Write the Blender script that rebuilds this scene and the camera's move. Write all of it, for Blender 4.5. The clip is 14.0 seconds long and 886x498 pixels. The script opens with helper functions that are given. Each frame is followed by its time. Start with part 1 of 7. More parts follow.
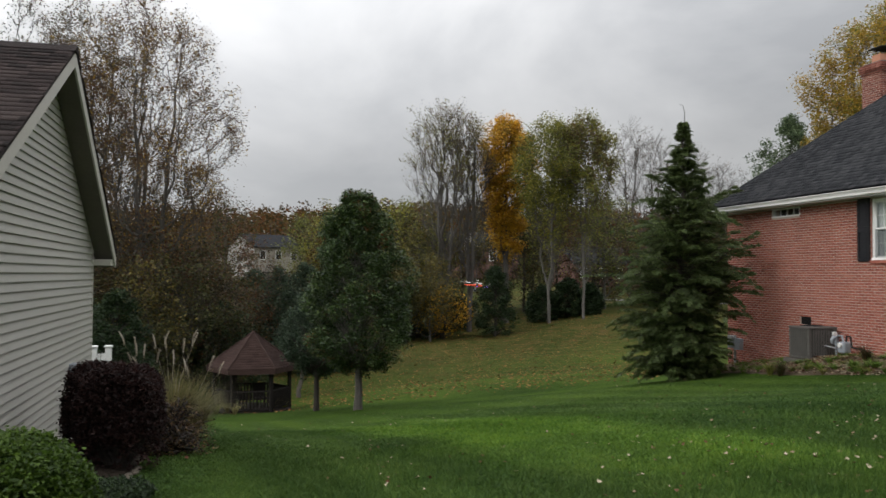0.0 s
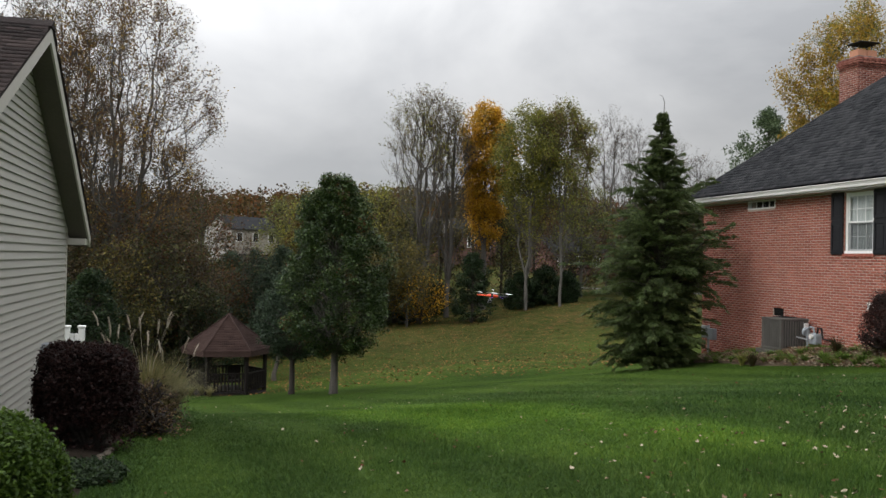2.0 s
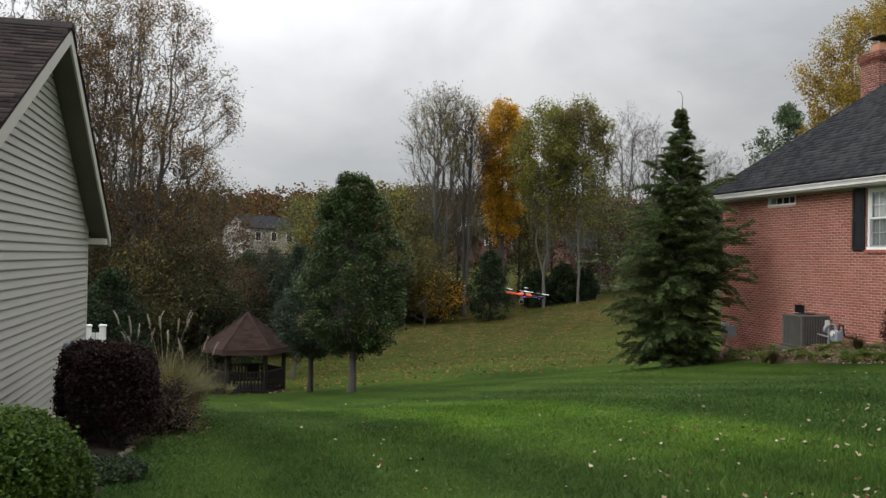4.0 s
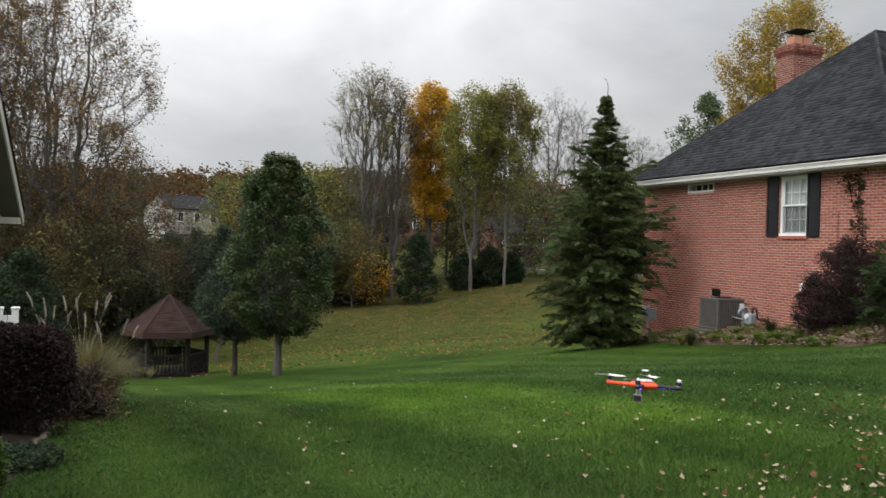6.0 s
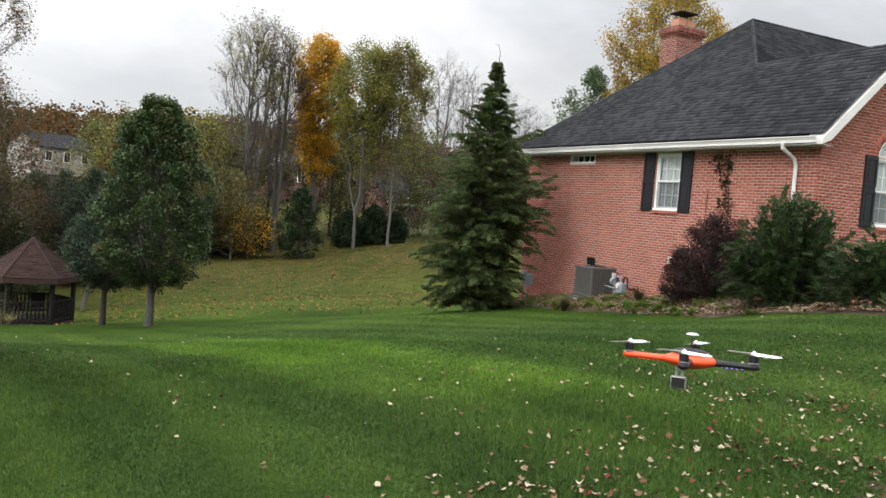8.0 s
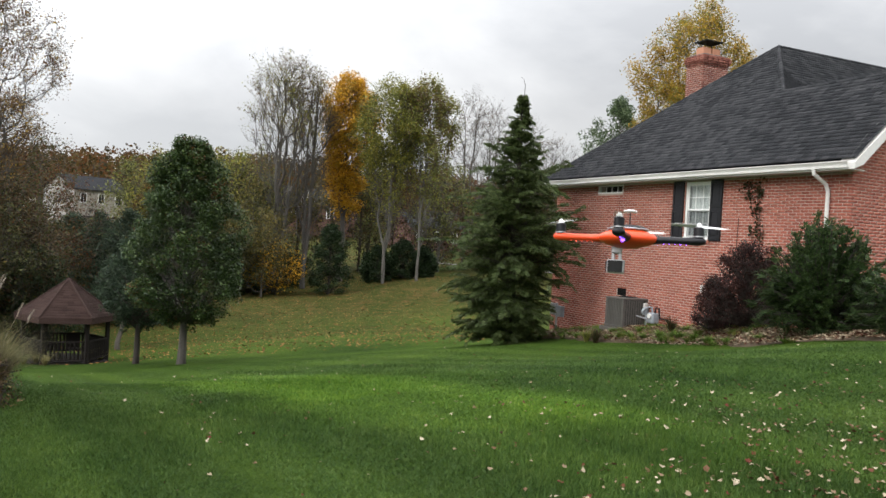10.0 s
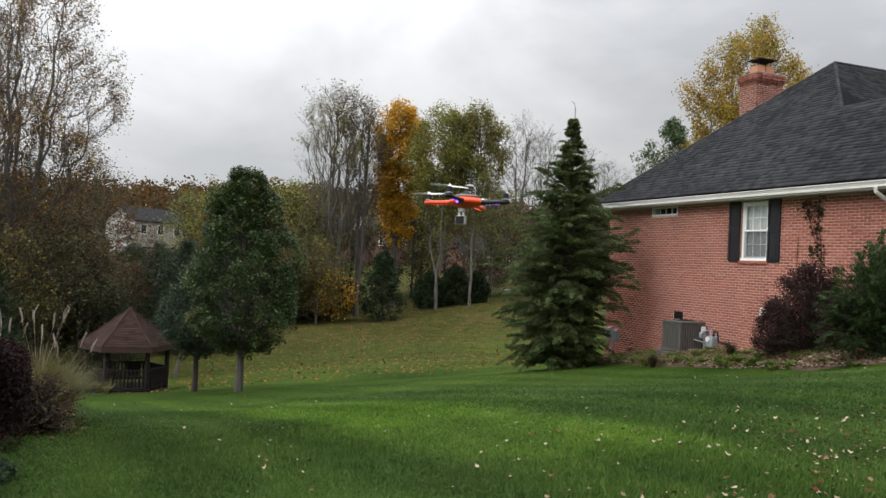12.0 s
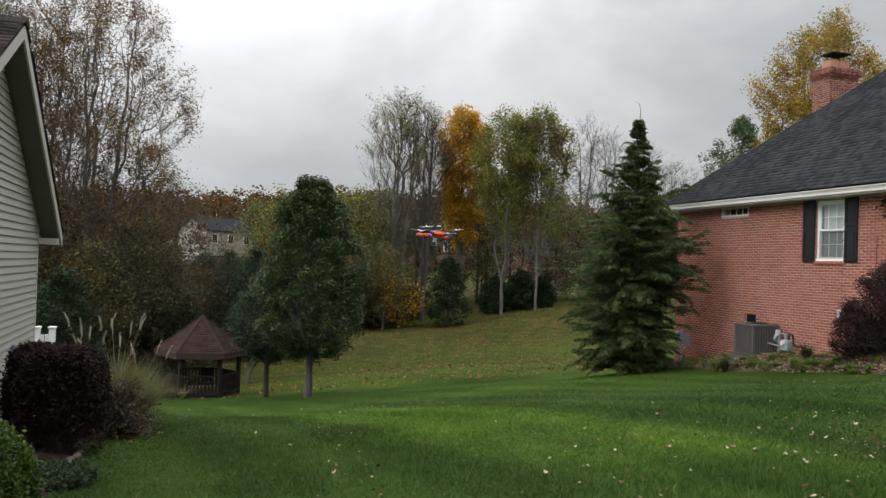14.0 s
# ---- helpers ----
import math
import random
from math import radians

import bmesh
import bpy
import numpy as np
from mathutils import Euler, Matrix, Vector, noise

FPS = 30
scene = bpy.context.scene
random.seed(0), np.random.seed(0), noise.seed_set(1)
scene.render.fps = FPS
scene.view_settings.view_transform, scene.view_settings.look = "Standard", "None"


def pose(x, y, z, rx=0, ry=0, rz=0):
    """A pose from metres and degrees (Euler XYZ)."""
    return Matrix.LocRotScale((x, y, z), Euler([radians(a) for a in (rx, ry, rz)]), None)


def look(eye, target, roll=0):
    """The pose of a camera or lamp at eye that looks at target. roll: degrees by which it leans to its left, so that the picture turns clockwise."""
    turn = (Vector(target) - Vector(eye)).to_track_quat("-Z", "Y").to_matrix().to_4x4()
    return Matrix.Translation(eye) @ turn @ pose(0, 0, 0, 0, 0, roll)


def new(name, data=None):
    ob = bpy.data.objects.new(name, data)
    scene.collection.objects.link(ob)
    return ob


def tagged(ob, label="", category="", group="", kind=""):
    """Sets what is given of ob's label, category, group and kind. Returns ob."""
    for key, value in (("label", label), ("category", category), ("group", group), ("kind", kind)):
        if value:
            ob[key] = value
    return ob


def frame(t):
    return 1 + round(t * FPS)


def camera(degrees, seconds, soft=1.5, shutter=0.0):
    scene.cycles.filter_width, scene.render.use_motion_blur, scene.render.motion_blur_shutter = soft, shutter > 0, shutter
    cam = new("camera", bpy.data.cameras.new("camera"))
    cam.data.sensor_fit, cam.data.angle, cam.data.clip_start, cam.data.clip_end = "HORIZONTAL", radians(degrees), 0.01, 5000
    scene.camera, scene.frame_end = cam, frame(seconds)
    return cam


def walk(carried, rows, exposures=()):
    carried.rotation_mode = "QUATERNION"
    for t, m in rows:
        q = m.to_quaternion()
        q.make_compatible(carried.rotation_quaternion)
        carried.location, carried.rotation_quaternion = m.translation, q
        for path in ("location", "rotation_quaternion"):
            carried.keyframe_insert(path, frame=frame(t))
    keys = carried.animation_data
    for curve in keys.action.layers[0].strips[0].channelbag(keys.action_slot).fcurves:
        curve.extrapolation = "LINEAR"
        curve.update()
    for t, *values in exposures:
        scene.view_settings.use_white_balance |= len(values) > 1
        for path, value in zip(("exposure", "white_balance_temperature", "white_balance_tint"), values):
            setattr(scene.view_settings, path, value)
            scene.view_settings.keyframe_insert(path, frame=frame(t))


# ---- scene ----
# Camera: a person stands at the edge of a lawn between two houses and pans.
EYE = (0.0, 0.0, 1.65)
PATH = [
    (0.0, 91.74, -0.26, -14.07), (0.5, 91.36, -0.62, -16.10), (1.0, 90.96, -0.89, -15.64), (1.5, 90.78, -1.02, -15.41),
    (2.0, 90.78, -1.29, -15.59), (2.5, 90.80, -1.35, -15.17), (3.0, 90.88, -1.38, -14.77), (3.2, 90.83, -1.32, -14.71), (5.3, 90.37, -0.73, -14.05),
    (5.5, 90.22, -1.05, -15.45), (6.0, 89.56, -1.49, -19.35), (6.5, 88.50, -2.58, -22.20), (7.0, 87.27, -3.60, -26.18),
    (7.5, 86.64, -4.35, -28.23), (8.0, 87.18, -4.61, -27.22), (8.2, 87.67, -4.54, -27.04), (10.3, 89.41, -3.30, -24.99), (10.5, 89.49, -3.21, -24.82), (11.0, 89.96, -3.13, -24.07),
    (11.5, 90.49, -2.85, -22.73), (12.0, 90.90, -2.60, -21.68), (12.5, 91.11, -2.46, -20.67), (13.0, 91.15, -2.19, -19.12),
    (13.5, 91.19, -2.04, -18.12), (14.0, 91.08, -1.85, -17.22)]
cam = camera(55.88, 14.0, soft=1.5, shutter=0.3)
walk(cam, [(t, pose(*EYE, rx, ry, rz)) for t, rx, ry, rz in PATH],
     exposures=[(0.0, -0.63), (1.5, -0.55), (3.0, -0.49), (5.5, -0.40), (6.5, -0.18), (7.5, 0.06), (8.0, 0.09), (11.0, -0.11), (12.5, -0.33), (14.0, -0.43)])

# Overcast daylight: a cloud deck over the sky, and a wide weak sun behind it.
SUN_ELEVATION, SUN_AZIMUTH = 30.0, 250.0
world = bpy.data.worlds.new("overcast_sky")
scene.world = world
world.use_nodes = True
wn, wl = world.node_tree.nodes, world.node_tree.links
wn.clear()
w_out, w_bg = wn.new("ShaderNodeOutputWorld"), wn.new("ShaderNodeBackground")
sky = wn.new("ShaderNodeTexSky")
sky.sky_type, sky.sun_disc = "NISHITA", False
sky.sun_elevation, sky.sun_rotation = radians(SUN_ELEVATION), radians(SUN_AZIMUTH)
coord, place_ = wn.new("ShaderNodeTexCoord"), wn.new("ShaderNodeMapping")
place_.inputs["Scale"].default_value = (1.0, 1.0, 1.9)
cloud, ramp, deck, mix = wn.new("ShaderNodeTexNoise"), wn.new("ShaderNodeValToRGB"), wn.new("ShaderNodeMix"), wn.new("ShaderNodeMix")
cloud.inputs["Scale"].default_value, cloud.inputs["Detail"].default_value, cloud.inputs["Roughness"].default_value = 2.1, 7.0, 0.52
cloud.inputs["Distortion"].default_value = 0.35
ramp.color_ramp.elements[0].position, ramp.color_ramp.elements[0].color = 0.38, (5.9, 6.0, 6.2, 1)
ramp.color_ramp.elements[1].position, ramp.color_ramp.elements[1].color = 0.60, (8.9, 8.92, 9.0, 1)
mix.data_type = "RGBA"
mix.inputs["Factor"].default_value = 0.93
wl.new(coord.outputs["Generated"], place_.inputs["Vector"])
wl.new(place_.outputs["Vector"], cloud.inputs["Vector"])
wl.new(cloud.outputs["Fac"], ramp.inputs["Fac"])
wl.new(sky.outputs["Color"], mix.inputs["A"])
wl.new(ramp.outputs["Color"], mix.inputs["B"])
# an overcast sky is brighter overhead than at the horizon
up, grade, over = wn.new("ShaderNodeSeparateXYZ"), wn.new("ShaderNodeMapRange"), wn.new("ShaderNodeMix")
grade.inputs["From Min"].default_value, grade.inputs["From Max"].default_value = 0.14, 1.0
grade.inputs["To Min"].default_value, grade.inputs["To Max"].default_value = 1.12, 4.6
over.data_type, over.blend_type = "RGBA", "MULTIPLY"
over.inputs["Factor"].default_value = 1.0
wl.new(coord.outputs["Generated"], up.inputs["Vector"])
wl.new(up.outputs["Z"], grade.inputs["Value"])
wl.new(mix.outputs["Result"], over.inputs["A"])
wl.new(grade.outputs["Result"], over.inputs["B"])
# and brighter toward the side where the sun stands behind it
side, tilt = wn.new("ShaderNodeMapRange"), wn.new("ShaderNodeMix")
side.inputs["From Min"].default_value, side.inputs["From Max"].default_value = -0.25, 0.65
side.inputs["To Min"].default_value, side.inputs["To Max"].default_value = 1.34, 0.74
tilt.data_type, tilt.blend_type = "RGBA", "MULTIPLY"
tilt.inputs["Factor"].default_value = 1.0
wl.new(up.outputs["X"], side.inputs["Value"])
wl.new(over.outputs["Result"], tilt.inputs["A"])
wl.new(side.outputs["Result"], tilt.inputs["B"])
wl.new(tilt.outputs["Result"], w_bg.inputs["Color"])
w_bg.inputs["Strength"].default_value = 0.1
wl.new(w_bg.outputs["Background"], w_out.inputs["Surface"])

sun_data = bpy.data.lights.new("sun", "SUN")
sun_data.energy, sun_data.angle, sun_data.color = 1.5, radians(20), (1.0, 0.97, 0.92)
sun = new("sun", sun_data)
_a, _e = radians(SUN_AZIMUTH), radians(SUN_ELEVATION)
sun.matrix_world = look((math.sin(_a) * math.cos(_e) * 60, math.cos(_a) * math.cos(_e) * 60, math.sin(_e) * 60), (0, 0, 0))


# ---- materials ----
def socket(v):
    return (*v, 1.0) if len(v) == 3 else v


def material(name, colors, rough=0.8, metal=0.0, scale=6.0, fine=60.0, bump=0.2, bump_scale=80.0, island=0.0, per_object=0.0,
             stretch=(1, 1, 1), spec=0.3, through_light=0.0, contrast=0.5):
    """Two-scale mottled surface. colors: dark to light. island / per_object: how far single pieces differ."""
    m = bpy.data.materials.new(name)
    m.use_nodes = True
    n, l = m.node_tree.nodes, m.node_tree.links
    b = n["Principled BSDF"]
    tc, mp = n.new("ShaderNodeTexCoord"), n.new("ShaderNodeMapping")
    mp.inputs["Scale"].default_value = stretch
    l.new(tc.outputs["Object"], mp.inputs["Vector"])
    big, small = n.new("ShaderNodeTexNoise"), n.new("ShaderNodeTexNoise")
    for q, s, d in ((big, scale, 4.0), (small, fine, 3.0)):
        q.inputs["Scale"].default_value, q.inputs["Detail"].default_value = s, d
        l.new(mp.outputs["Vector"], q.inputs["Vector"])
    add = n.new("ShaderNodeMath")
    add.operation = "MULTIPLY_ADD"
    add.inputs[1].default_value = 0.45
    l.new(small.outputs["Fac"], add.inputs[0])
    half = n.new("ShaderNodeMath")
    half.operation = "MULTIPLY"
    half.inputs[1].default_value = 0.55
    l.new(big.outputs["Fac"], half.inputs[0])
    l.new(half.outputs[0], add.inputs[2])
    fac = add.outputs[0]
    for amount, kind in ((island, "island"), (per_object, "object")):
        if amount:
            if kind == "island":
                src = n.new("ShaderNodeNewGeometry").outputs["Random Per Island"]
            else:
                src = n.new("ShaderNodeObjectInfo").outputs["Random"]
            k = n.new("ShaderNodeMath")
            k.operation = "MULTIPLY_ADD"
            k.inputs[1].default_value = amount
            l.new(src, k.inputs[0])
            sub = n.new("ShaderNodeMath")
            sub.operation = "SUBTRACT"
            sub.inputs[1].default_value = amount / 2
            l.new(fac, sub.inputs[0])
            l.new(sub.outputs[0], k.inputs[2])
            fac = k.outputs[0]
    r = n.new("ShaderNodeValToRGB")
    lo, hi = 0.5 - contrast / 2, 0.5 + contrast / 2
    el = r.color_ramp.elements
    el[0].position, el[0].color = lo, socket(colors[0])
    el[1].position, el[1].color = hi, socket(colors[-1])
    for i, c in enumerate(colors[1:-1]):
        e = el.new(lo + (hi - lo) * (i + 1) / (len(colors) - 1))
        e.color = socket(c)
    l.new(fac, r.inputs["Fac"])
    l.new(r.outputs["Color"], b.inputs["Base Color"])
    b.inputs["Roughness"].default_value, b.inputs["Metallic"].default_value = rough, metal
    b.inputs["Specular IOR Level"].default_value = spec
    if bump:
        bn = n.new("ShaderNodeTexNoise")
        bn.inputs["Scale"].default_value, bn.inputs["Detail"].default_value = bump_scale, 4.0
        l.new(mp.outputs["Vector"], bn.inputs["Vector"])
        bu = n.new("ShaderNodeBump")
        bu.inputs["Strength"].default_value, bu.inputs["Distance"].default_value = bump, 0.02
        l.new(bn.outputs["Fac"], bu.inputs["Height"])
        l.new(bu.outputs["Normal"], b.inputs["Normal"])
    if through_light:
        tr, ms = n.new("ShaderNodeBsdfTranslucent"), n.new("ShaderNodeMixShader")
        l.new(r.outputs["Color"], tr.inputs["Color"])
        ms.inputs["Fac"].default_value = through_light
        l.new(b.outputs["BSDF"], ms.inputs[1])
        l.new(tr.outputs["BSDF"], ms.inputs[2])
        l.new(ms.outputs["Shader"], n["Material Output"].inputs["Surface"])
    return m


def leafy(name, colors, contrast=0.75, rough=0.55, spec=0.25, glow_through=0.45):
    return material(name, colors, rough=rough, scale=0.5, fine=3.0, bump=0, island=0.7, spec=spec, through_light=glow_through, contrast=contrast)


M_BRICK = material("red_brick", [(0.2162, 0.0658, 0.047), (0.3243, 0.1034, 0.0724), (0.423, 0.1551, 0.1109)], rough=0.9, scale=1.2, fine=25, bump=0.4, island=0.35, per_object=0.35, contrast=0.75)
M_BRICK_WORN = material("weathered_chimney_brick", [(0.12, 0.04, 0.0304), (0.216, 0.0768, 0.056), (0.288, 0.12, 0.088)], rough=0.92, scale=1.2, fine=25, bump=0.5, island=0.5, contrast=0.7)
M_MORTAR = material("mortar", [(0.3895, 0.3087, 0.266), (0.5035, 0.4133, 0.361)], rough=0.95, scale=2, fine=50)
M_SHINGLE = material("charcoal_shingle", [(0.009, 0.0095, 0.011), (0.025, 0.026, 0.029), (0.058, 0.059, 0.063)], rough=0.92, scale=0.8, fine=60, bump=0.6, bump_scale=160, island=0.38, per_object=0.38, contrast=0.85, spec=0.1)
M_SHINGLE_BROWN = material("brown_shingle", [(0.013, 0.010, 0.0095), (0.030, 0.022, 0.021), (0.056, 0.043, 0.040)], rough=0.92, scale=0.8, fine=60, bump=0.6, bump_scale=160, island=0.6, per_object=0.6, contrast=0.8, spec=0.15)
M_SHINGLE_RED = material("redbrown_shingle", [(0.024, 0.014, 0.0125), (0.043, 0.026, 0.0225), (0.064, 0.040, 0.034)], rough=0.92, scale=1.5, fine=60, bump=0.6, bump_scale=160, island=0.4, contrast=0.8, spec=0.15)
M_SIDING = material("grey_vinyl_siding", [(0.33, 0.32, 0.29), (0.38, 0.37, 0.335), (0.42, 0.405, 0.37)], rough=0.55, scale=0.7, fine=14, bump=0.08, bump_scale=200, stretch=(1, 0.3, 1), per_object=0.2, contrast=0.9)
M_TRIM = material("white_aluminium_trim", [(0.50, 0.49, 0.47), (0.66, 0.65, 0.63)], rough=0.45, scale=1.5, fine=20, bump=0.05)
M_BEIGE = material("beige_aluminium_trim", [(0.42, 0.40, 0.36), (0.52, 0.50, 0.45)], rough=0.5, scale=1.5, fine=20, bump=0.05)
M_SOFFIT = material("brown_soffit", [(0.10, 0.09, 0.078), (0.15, 0.135, 0.115)], rough=0.7, scale=2, fine=30, stretch=(1, 1, 1), bump=0.1)
M_SHUTTER = material("black_shutter", [(0.008, 0.008, 0.010), (0.018, 0.018, 0.021)], rough=0.5, scale=3, fine=40, bump=0.06)
M_VINYL = material("white_window_vinyl", [(0.72, 0.72, 0.71), (0.83, 0.83, 0.82)], rough=0.4, scale=3, fine=30, bump=0.02)
M_CURTAIN = material("sheer_curtain", [(0.45, 0.46, 0.46), (0.80, 0.81, 0.80)], rough=0.9, scale=0.8, fine=4, bump=0.1, stretch=(1, 14, 0.4), contrast=0.7)
M_DARK = material("dark_interior", [(0.010, 0.010, 0.010), (0.02, 0.02, 0.02)], rough=0.9, bump=0)
M_METAL = material("galvanised_steel", [(0.28, 0.29, 0.30), (0.42, 0.43, 0.44)], rough=0.45, metal=0.6, scale=4, fine=40, bump=0.1)
M_AC = material("grey_unit_paint", [(0.0638, 0.06, 0.0547), (0.105, 0.099, 0.09)], rough=0.55, scale=3, fine=30, bump=0.05)
M_GASGREY = material("grey_meter_paint", [(0.17, 0.19, 0.21), (0.28, 0.30, 0.32)], rough=0.5, scale=5, fine=50, bump=0.05)
M_CONCRETE = material("concrete", [(0.26, 0.25, 0.235), (0.40, 0.39, 0.37)], rough=0.95, scale=3, fine=60, bump=0.3)
M_LANE = material("worn_asphalt_lane", [(0.08, 0.078, 0.074), (0.13, 0.125, 0.118)], rough=0.95, scale=0.5, fine=8, bump=0.2)
M_FLUE = material("clay_flue", [(0.34, 0.15, 0.09), (0.46, 0.23, 0.15)], rough=0.9, scale=4, fine=40)
M_DARKWOOD = material("weathered_dark_timber", [(0.006, 0.0045, 0.0039), (0.0168, 0.012, 0.0102)], rough=0.85, scale=3, fine=40, stretch=(6, 6, 0.6), bump=0.3)
M_WHITE_PLASTIC = material("white_fence_vinyl", [(0.66, 0.66, 0.65), (0.80, 0.80, 0.79)], rough=0.5, scale=3, fine=40, bump=0.03)
M_BARK = material("grey_brown_bark", [(0.045, 0.038, 0.032), (0.10, 0.088, 0.075), (0.16, 0.145, 0.125)], rough=0.95, scale=2, fine=18, stretch=(5, 5, 0.8), bump=0.8, bump_scale=20)
M_BARK_PALE = material("pale_grey_bark", [(0.09, 0.083, 0.072), (0.17, 0.158, 0.14), (0.26, 0.245, 0.22)], rough=0.95, scale=1.2, fine=12, stretch=(4, 4, 0.9), bump=0.6, bump_scale=20)
M_BARK_GREY = material("dull_grey_bark", [(0.038, 0.034, 0.030), (0.080, 0.073, 0.065), (0.13, 0.12, 0.108)], rough=0.95, scale=2, fine=18, stretch=(5, 5, 0.8), bump=0.6, bump_scale=20)
M_BARK_LIGHT = material("light_grey_bark", [(0.050, 0.046, 0.040), (0.10, 0.094, 0.083), (0.165, 0.155, 0.138)], rough=0.95, scale=1.2, fine=12, stretch=(4, 4, 0.9), bump=0.6, bump_scale=20)
M_BARK_DARK = material("dark_wet_bark", [(0.025, 0.021, 0.018), (0.06, 0.052, 0.045)], rough=0.95, scale=2, fine=18, stretch=(5, 5, 0.8), bump=0.8, bump_scale=20)
M_PEAR = leafy("dark_green_pear_leaf", [(0.006, 0.013, 0.004), (0.017, 0.036, 0.009), (0.042, 0.072, 0.017), (0.095, 0.13, 0.036)], contrast=0.95, rough=0.45, spec=0.3, glow_through=0.25)
M_PEAR_RUST = leafy("rust_tinged_leaf", [(0.03, 0.045, 0.014), (0.10, 0.045, 0.018), (0.14, 0.05, 0.02)])
M_BLUEGREEN = leafy("blue_green_leaf", [(0.0119, 0.0238, 0.0136), (0.0323, 0.0527, 0.0289), (0.0663, 0.0918, 0.0527)])
M_OLIVE = leafy("olive_green_leaf", [(0.0605, 0.0715, 0.0176), (0.143, 0.154, 0.0363), (0.242, 0.253, 0.066)])
M_YELLOWGREEN = leafy("yellow_green_leaf", [(0.08, 0.085, 0.014), (0.20, 0.19, 0.028), (0.33, 0.31, 0.065)])
M_GOLD = leafy("golden_leaf", [(0.26, 0.130, 0.013), (0.56, 0.30, 0.022), (0.72, 0.45, 0.045)])
M_YELLOW = leafy("dull_yellow_leaf", [(0.15, 0.090, 0.012), (0.36, 0.225, 0.030), (0.50, 0.345, 0.068)])
M_BROWN = leafy("dull_brown_leaf", [(0.056, 0.037, 0.0179), (0.1288, 0.0806, 0.0381), (0.2184, 0.1434, 0.0672)])
M_HEMLOCK = leafy("hemlock_needles", [(0.028, 0.047, 0.014), (0.062, 0.088, 0.028), (0.118, 0.150, 0.052)], contrast=0.9)
M_SPRUCE = leafy("dark_evergreen_needles", [(0.007, 0.016, 0.006), (0.019, 0.036, 0.013), (0.042, 0.066, 0.025)])
M_PINE = leafy("grey_green_pine_needles", [(0.040, 0.064, 0.033), (0.092, 0.132, 0.064), (0.155, 0.20, 0.105)])
M_YEW = leafy("yew_needles", [(0.01, 0.0225, 0.0075), (0.03, 0.0562, 0.0163), (0.0775, 0.115, 0.035)], contrast=0.85)
M_BARBERRY = leafy("dark_purple_barberry_leaf", [(0.008, 0.004, 0.004), (0.022, 0.010, 0.0095), (0.05, 0.022, 0.018)])
M_BARBERRY_RED = leafy("reddish_barberry_leaf", [(0.022, 0.009, 0.008), (0.052, 0.021, 0.017), (0.095, 0.042, 0.032)])
M_BOX = leafy("bright_box_leaf", [(0.0172, 0.0359, 0.0047), (0.0452, 0.0842, 0.0101), (0.0936, 0.1482, 0.0218)], contrast=0.9)
M_PLANT = leafy("fresh_border_leaf", [(0.035, 0.070, 0.010), (0.085, 0.145, 0.022), (0.17, 0.24, 0.045)])
M_STRAW = leafy("straw_grass_blade", [(0.072, 0.072, 0.0252), (0.18, 0.162, 0.0648), (0.3024, 0.2664, 0.1296)])
M_PLUME = leafy("pale_seed_plume", [(0.32, 0.27, 0.21), (0.54, 0.48, 0.40)])
M_IVY = leafy("ivy_leaf", [(0.018, 0.024, 0.010), (0.045, 0.042, 0.016), (0.075, 0.036, 0.020)])
M_LITTER = material("fallen_leaf", [(0.080, 0.020, 0.013), (0.095, 0.045, 0.025), (0.15, 0.108, 0.066), (0.22, 0.178, 0.120), (0.31, 0.265, 0.19)], rough=0.8, scale=1, fine=8, bump=0, island=1.15, contrast=0.95, spec=0.1)
M_FARWOOD = leafy("autumn_hill_leaves", [(0.030, 0.026, 0.010), (0.062, 0.044, 0.015), (0.12, 0.045, 0.015), (0.095, 0.070, 0.022)], contrast=0.6, spec=0.1)
# Undergrowth olive and brown are darkened copies, with the wood's shade in their colour.
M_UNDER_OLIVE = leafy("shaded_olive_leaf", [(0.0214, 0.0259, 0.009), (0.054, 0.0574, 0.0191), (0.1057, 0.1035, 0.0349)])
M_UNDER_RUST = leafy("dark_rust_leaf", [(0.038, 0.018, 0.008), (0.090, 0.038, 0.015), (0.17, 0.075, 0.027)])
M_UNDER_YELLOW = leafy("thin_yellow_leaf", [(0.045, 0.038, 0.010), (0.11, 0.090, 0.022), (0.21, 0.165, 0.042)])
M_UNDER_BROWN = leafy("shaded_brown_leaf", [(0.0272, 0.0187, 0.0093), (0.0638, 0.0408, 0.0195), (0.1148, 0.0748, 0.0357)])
M_FARPALE = material("pale_far_siding", [(0.30, 0.29, 0.27), (0.40, 0.385, 0.36)], rough=0.8, scale=0.8, fine=6, bump=0.05)
M_FARWALL = material("dull_beige_siding", [(0.25, 0.23, 0.195), (0.33, 0.305, 0.26)], rough=0.8, scale=0.8, fine=6, bump=0.05)
M_FARBRICK = material("shaded_far_brick", [(0.10, 0.055, 0.045), (0.17, 0.095, 0.08)], rough=0.9, scale=0.8, fine=6, bump=0.1)


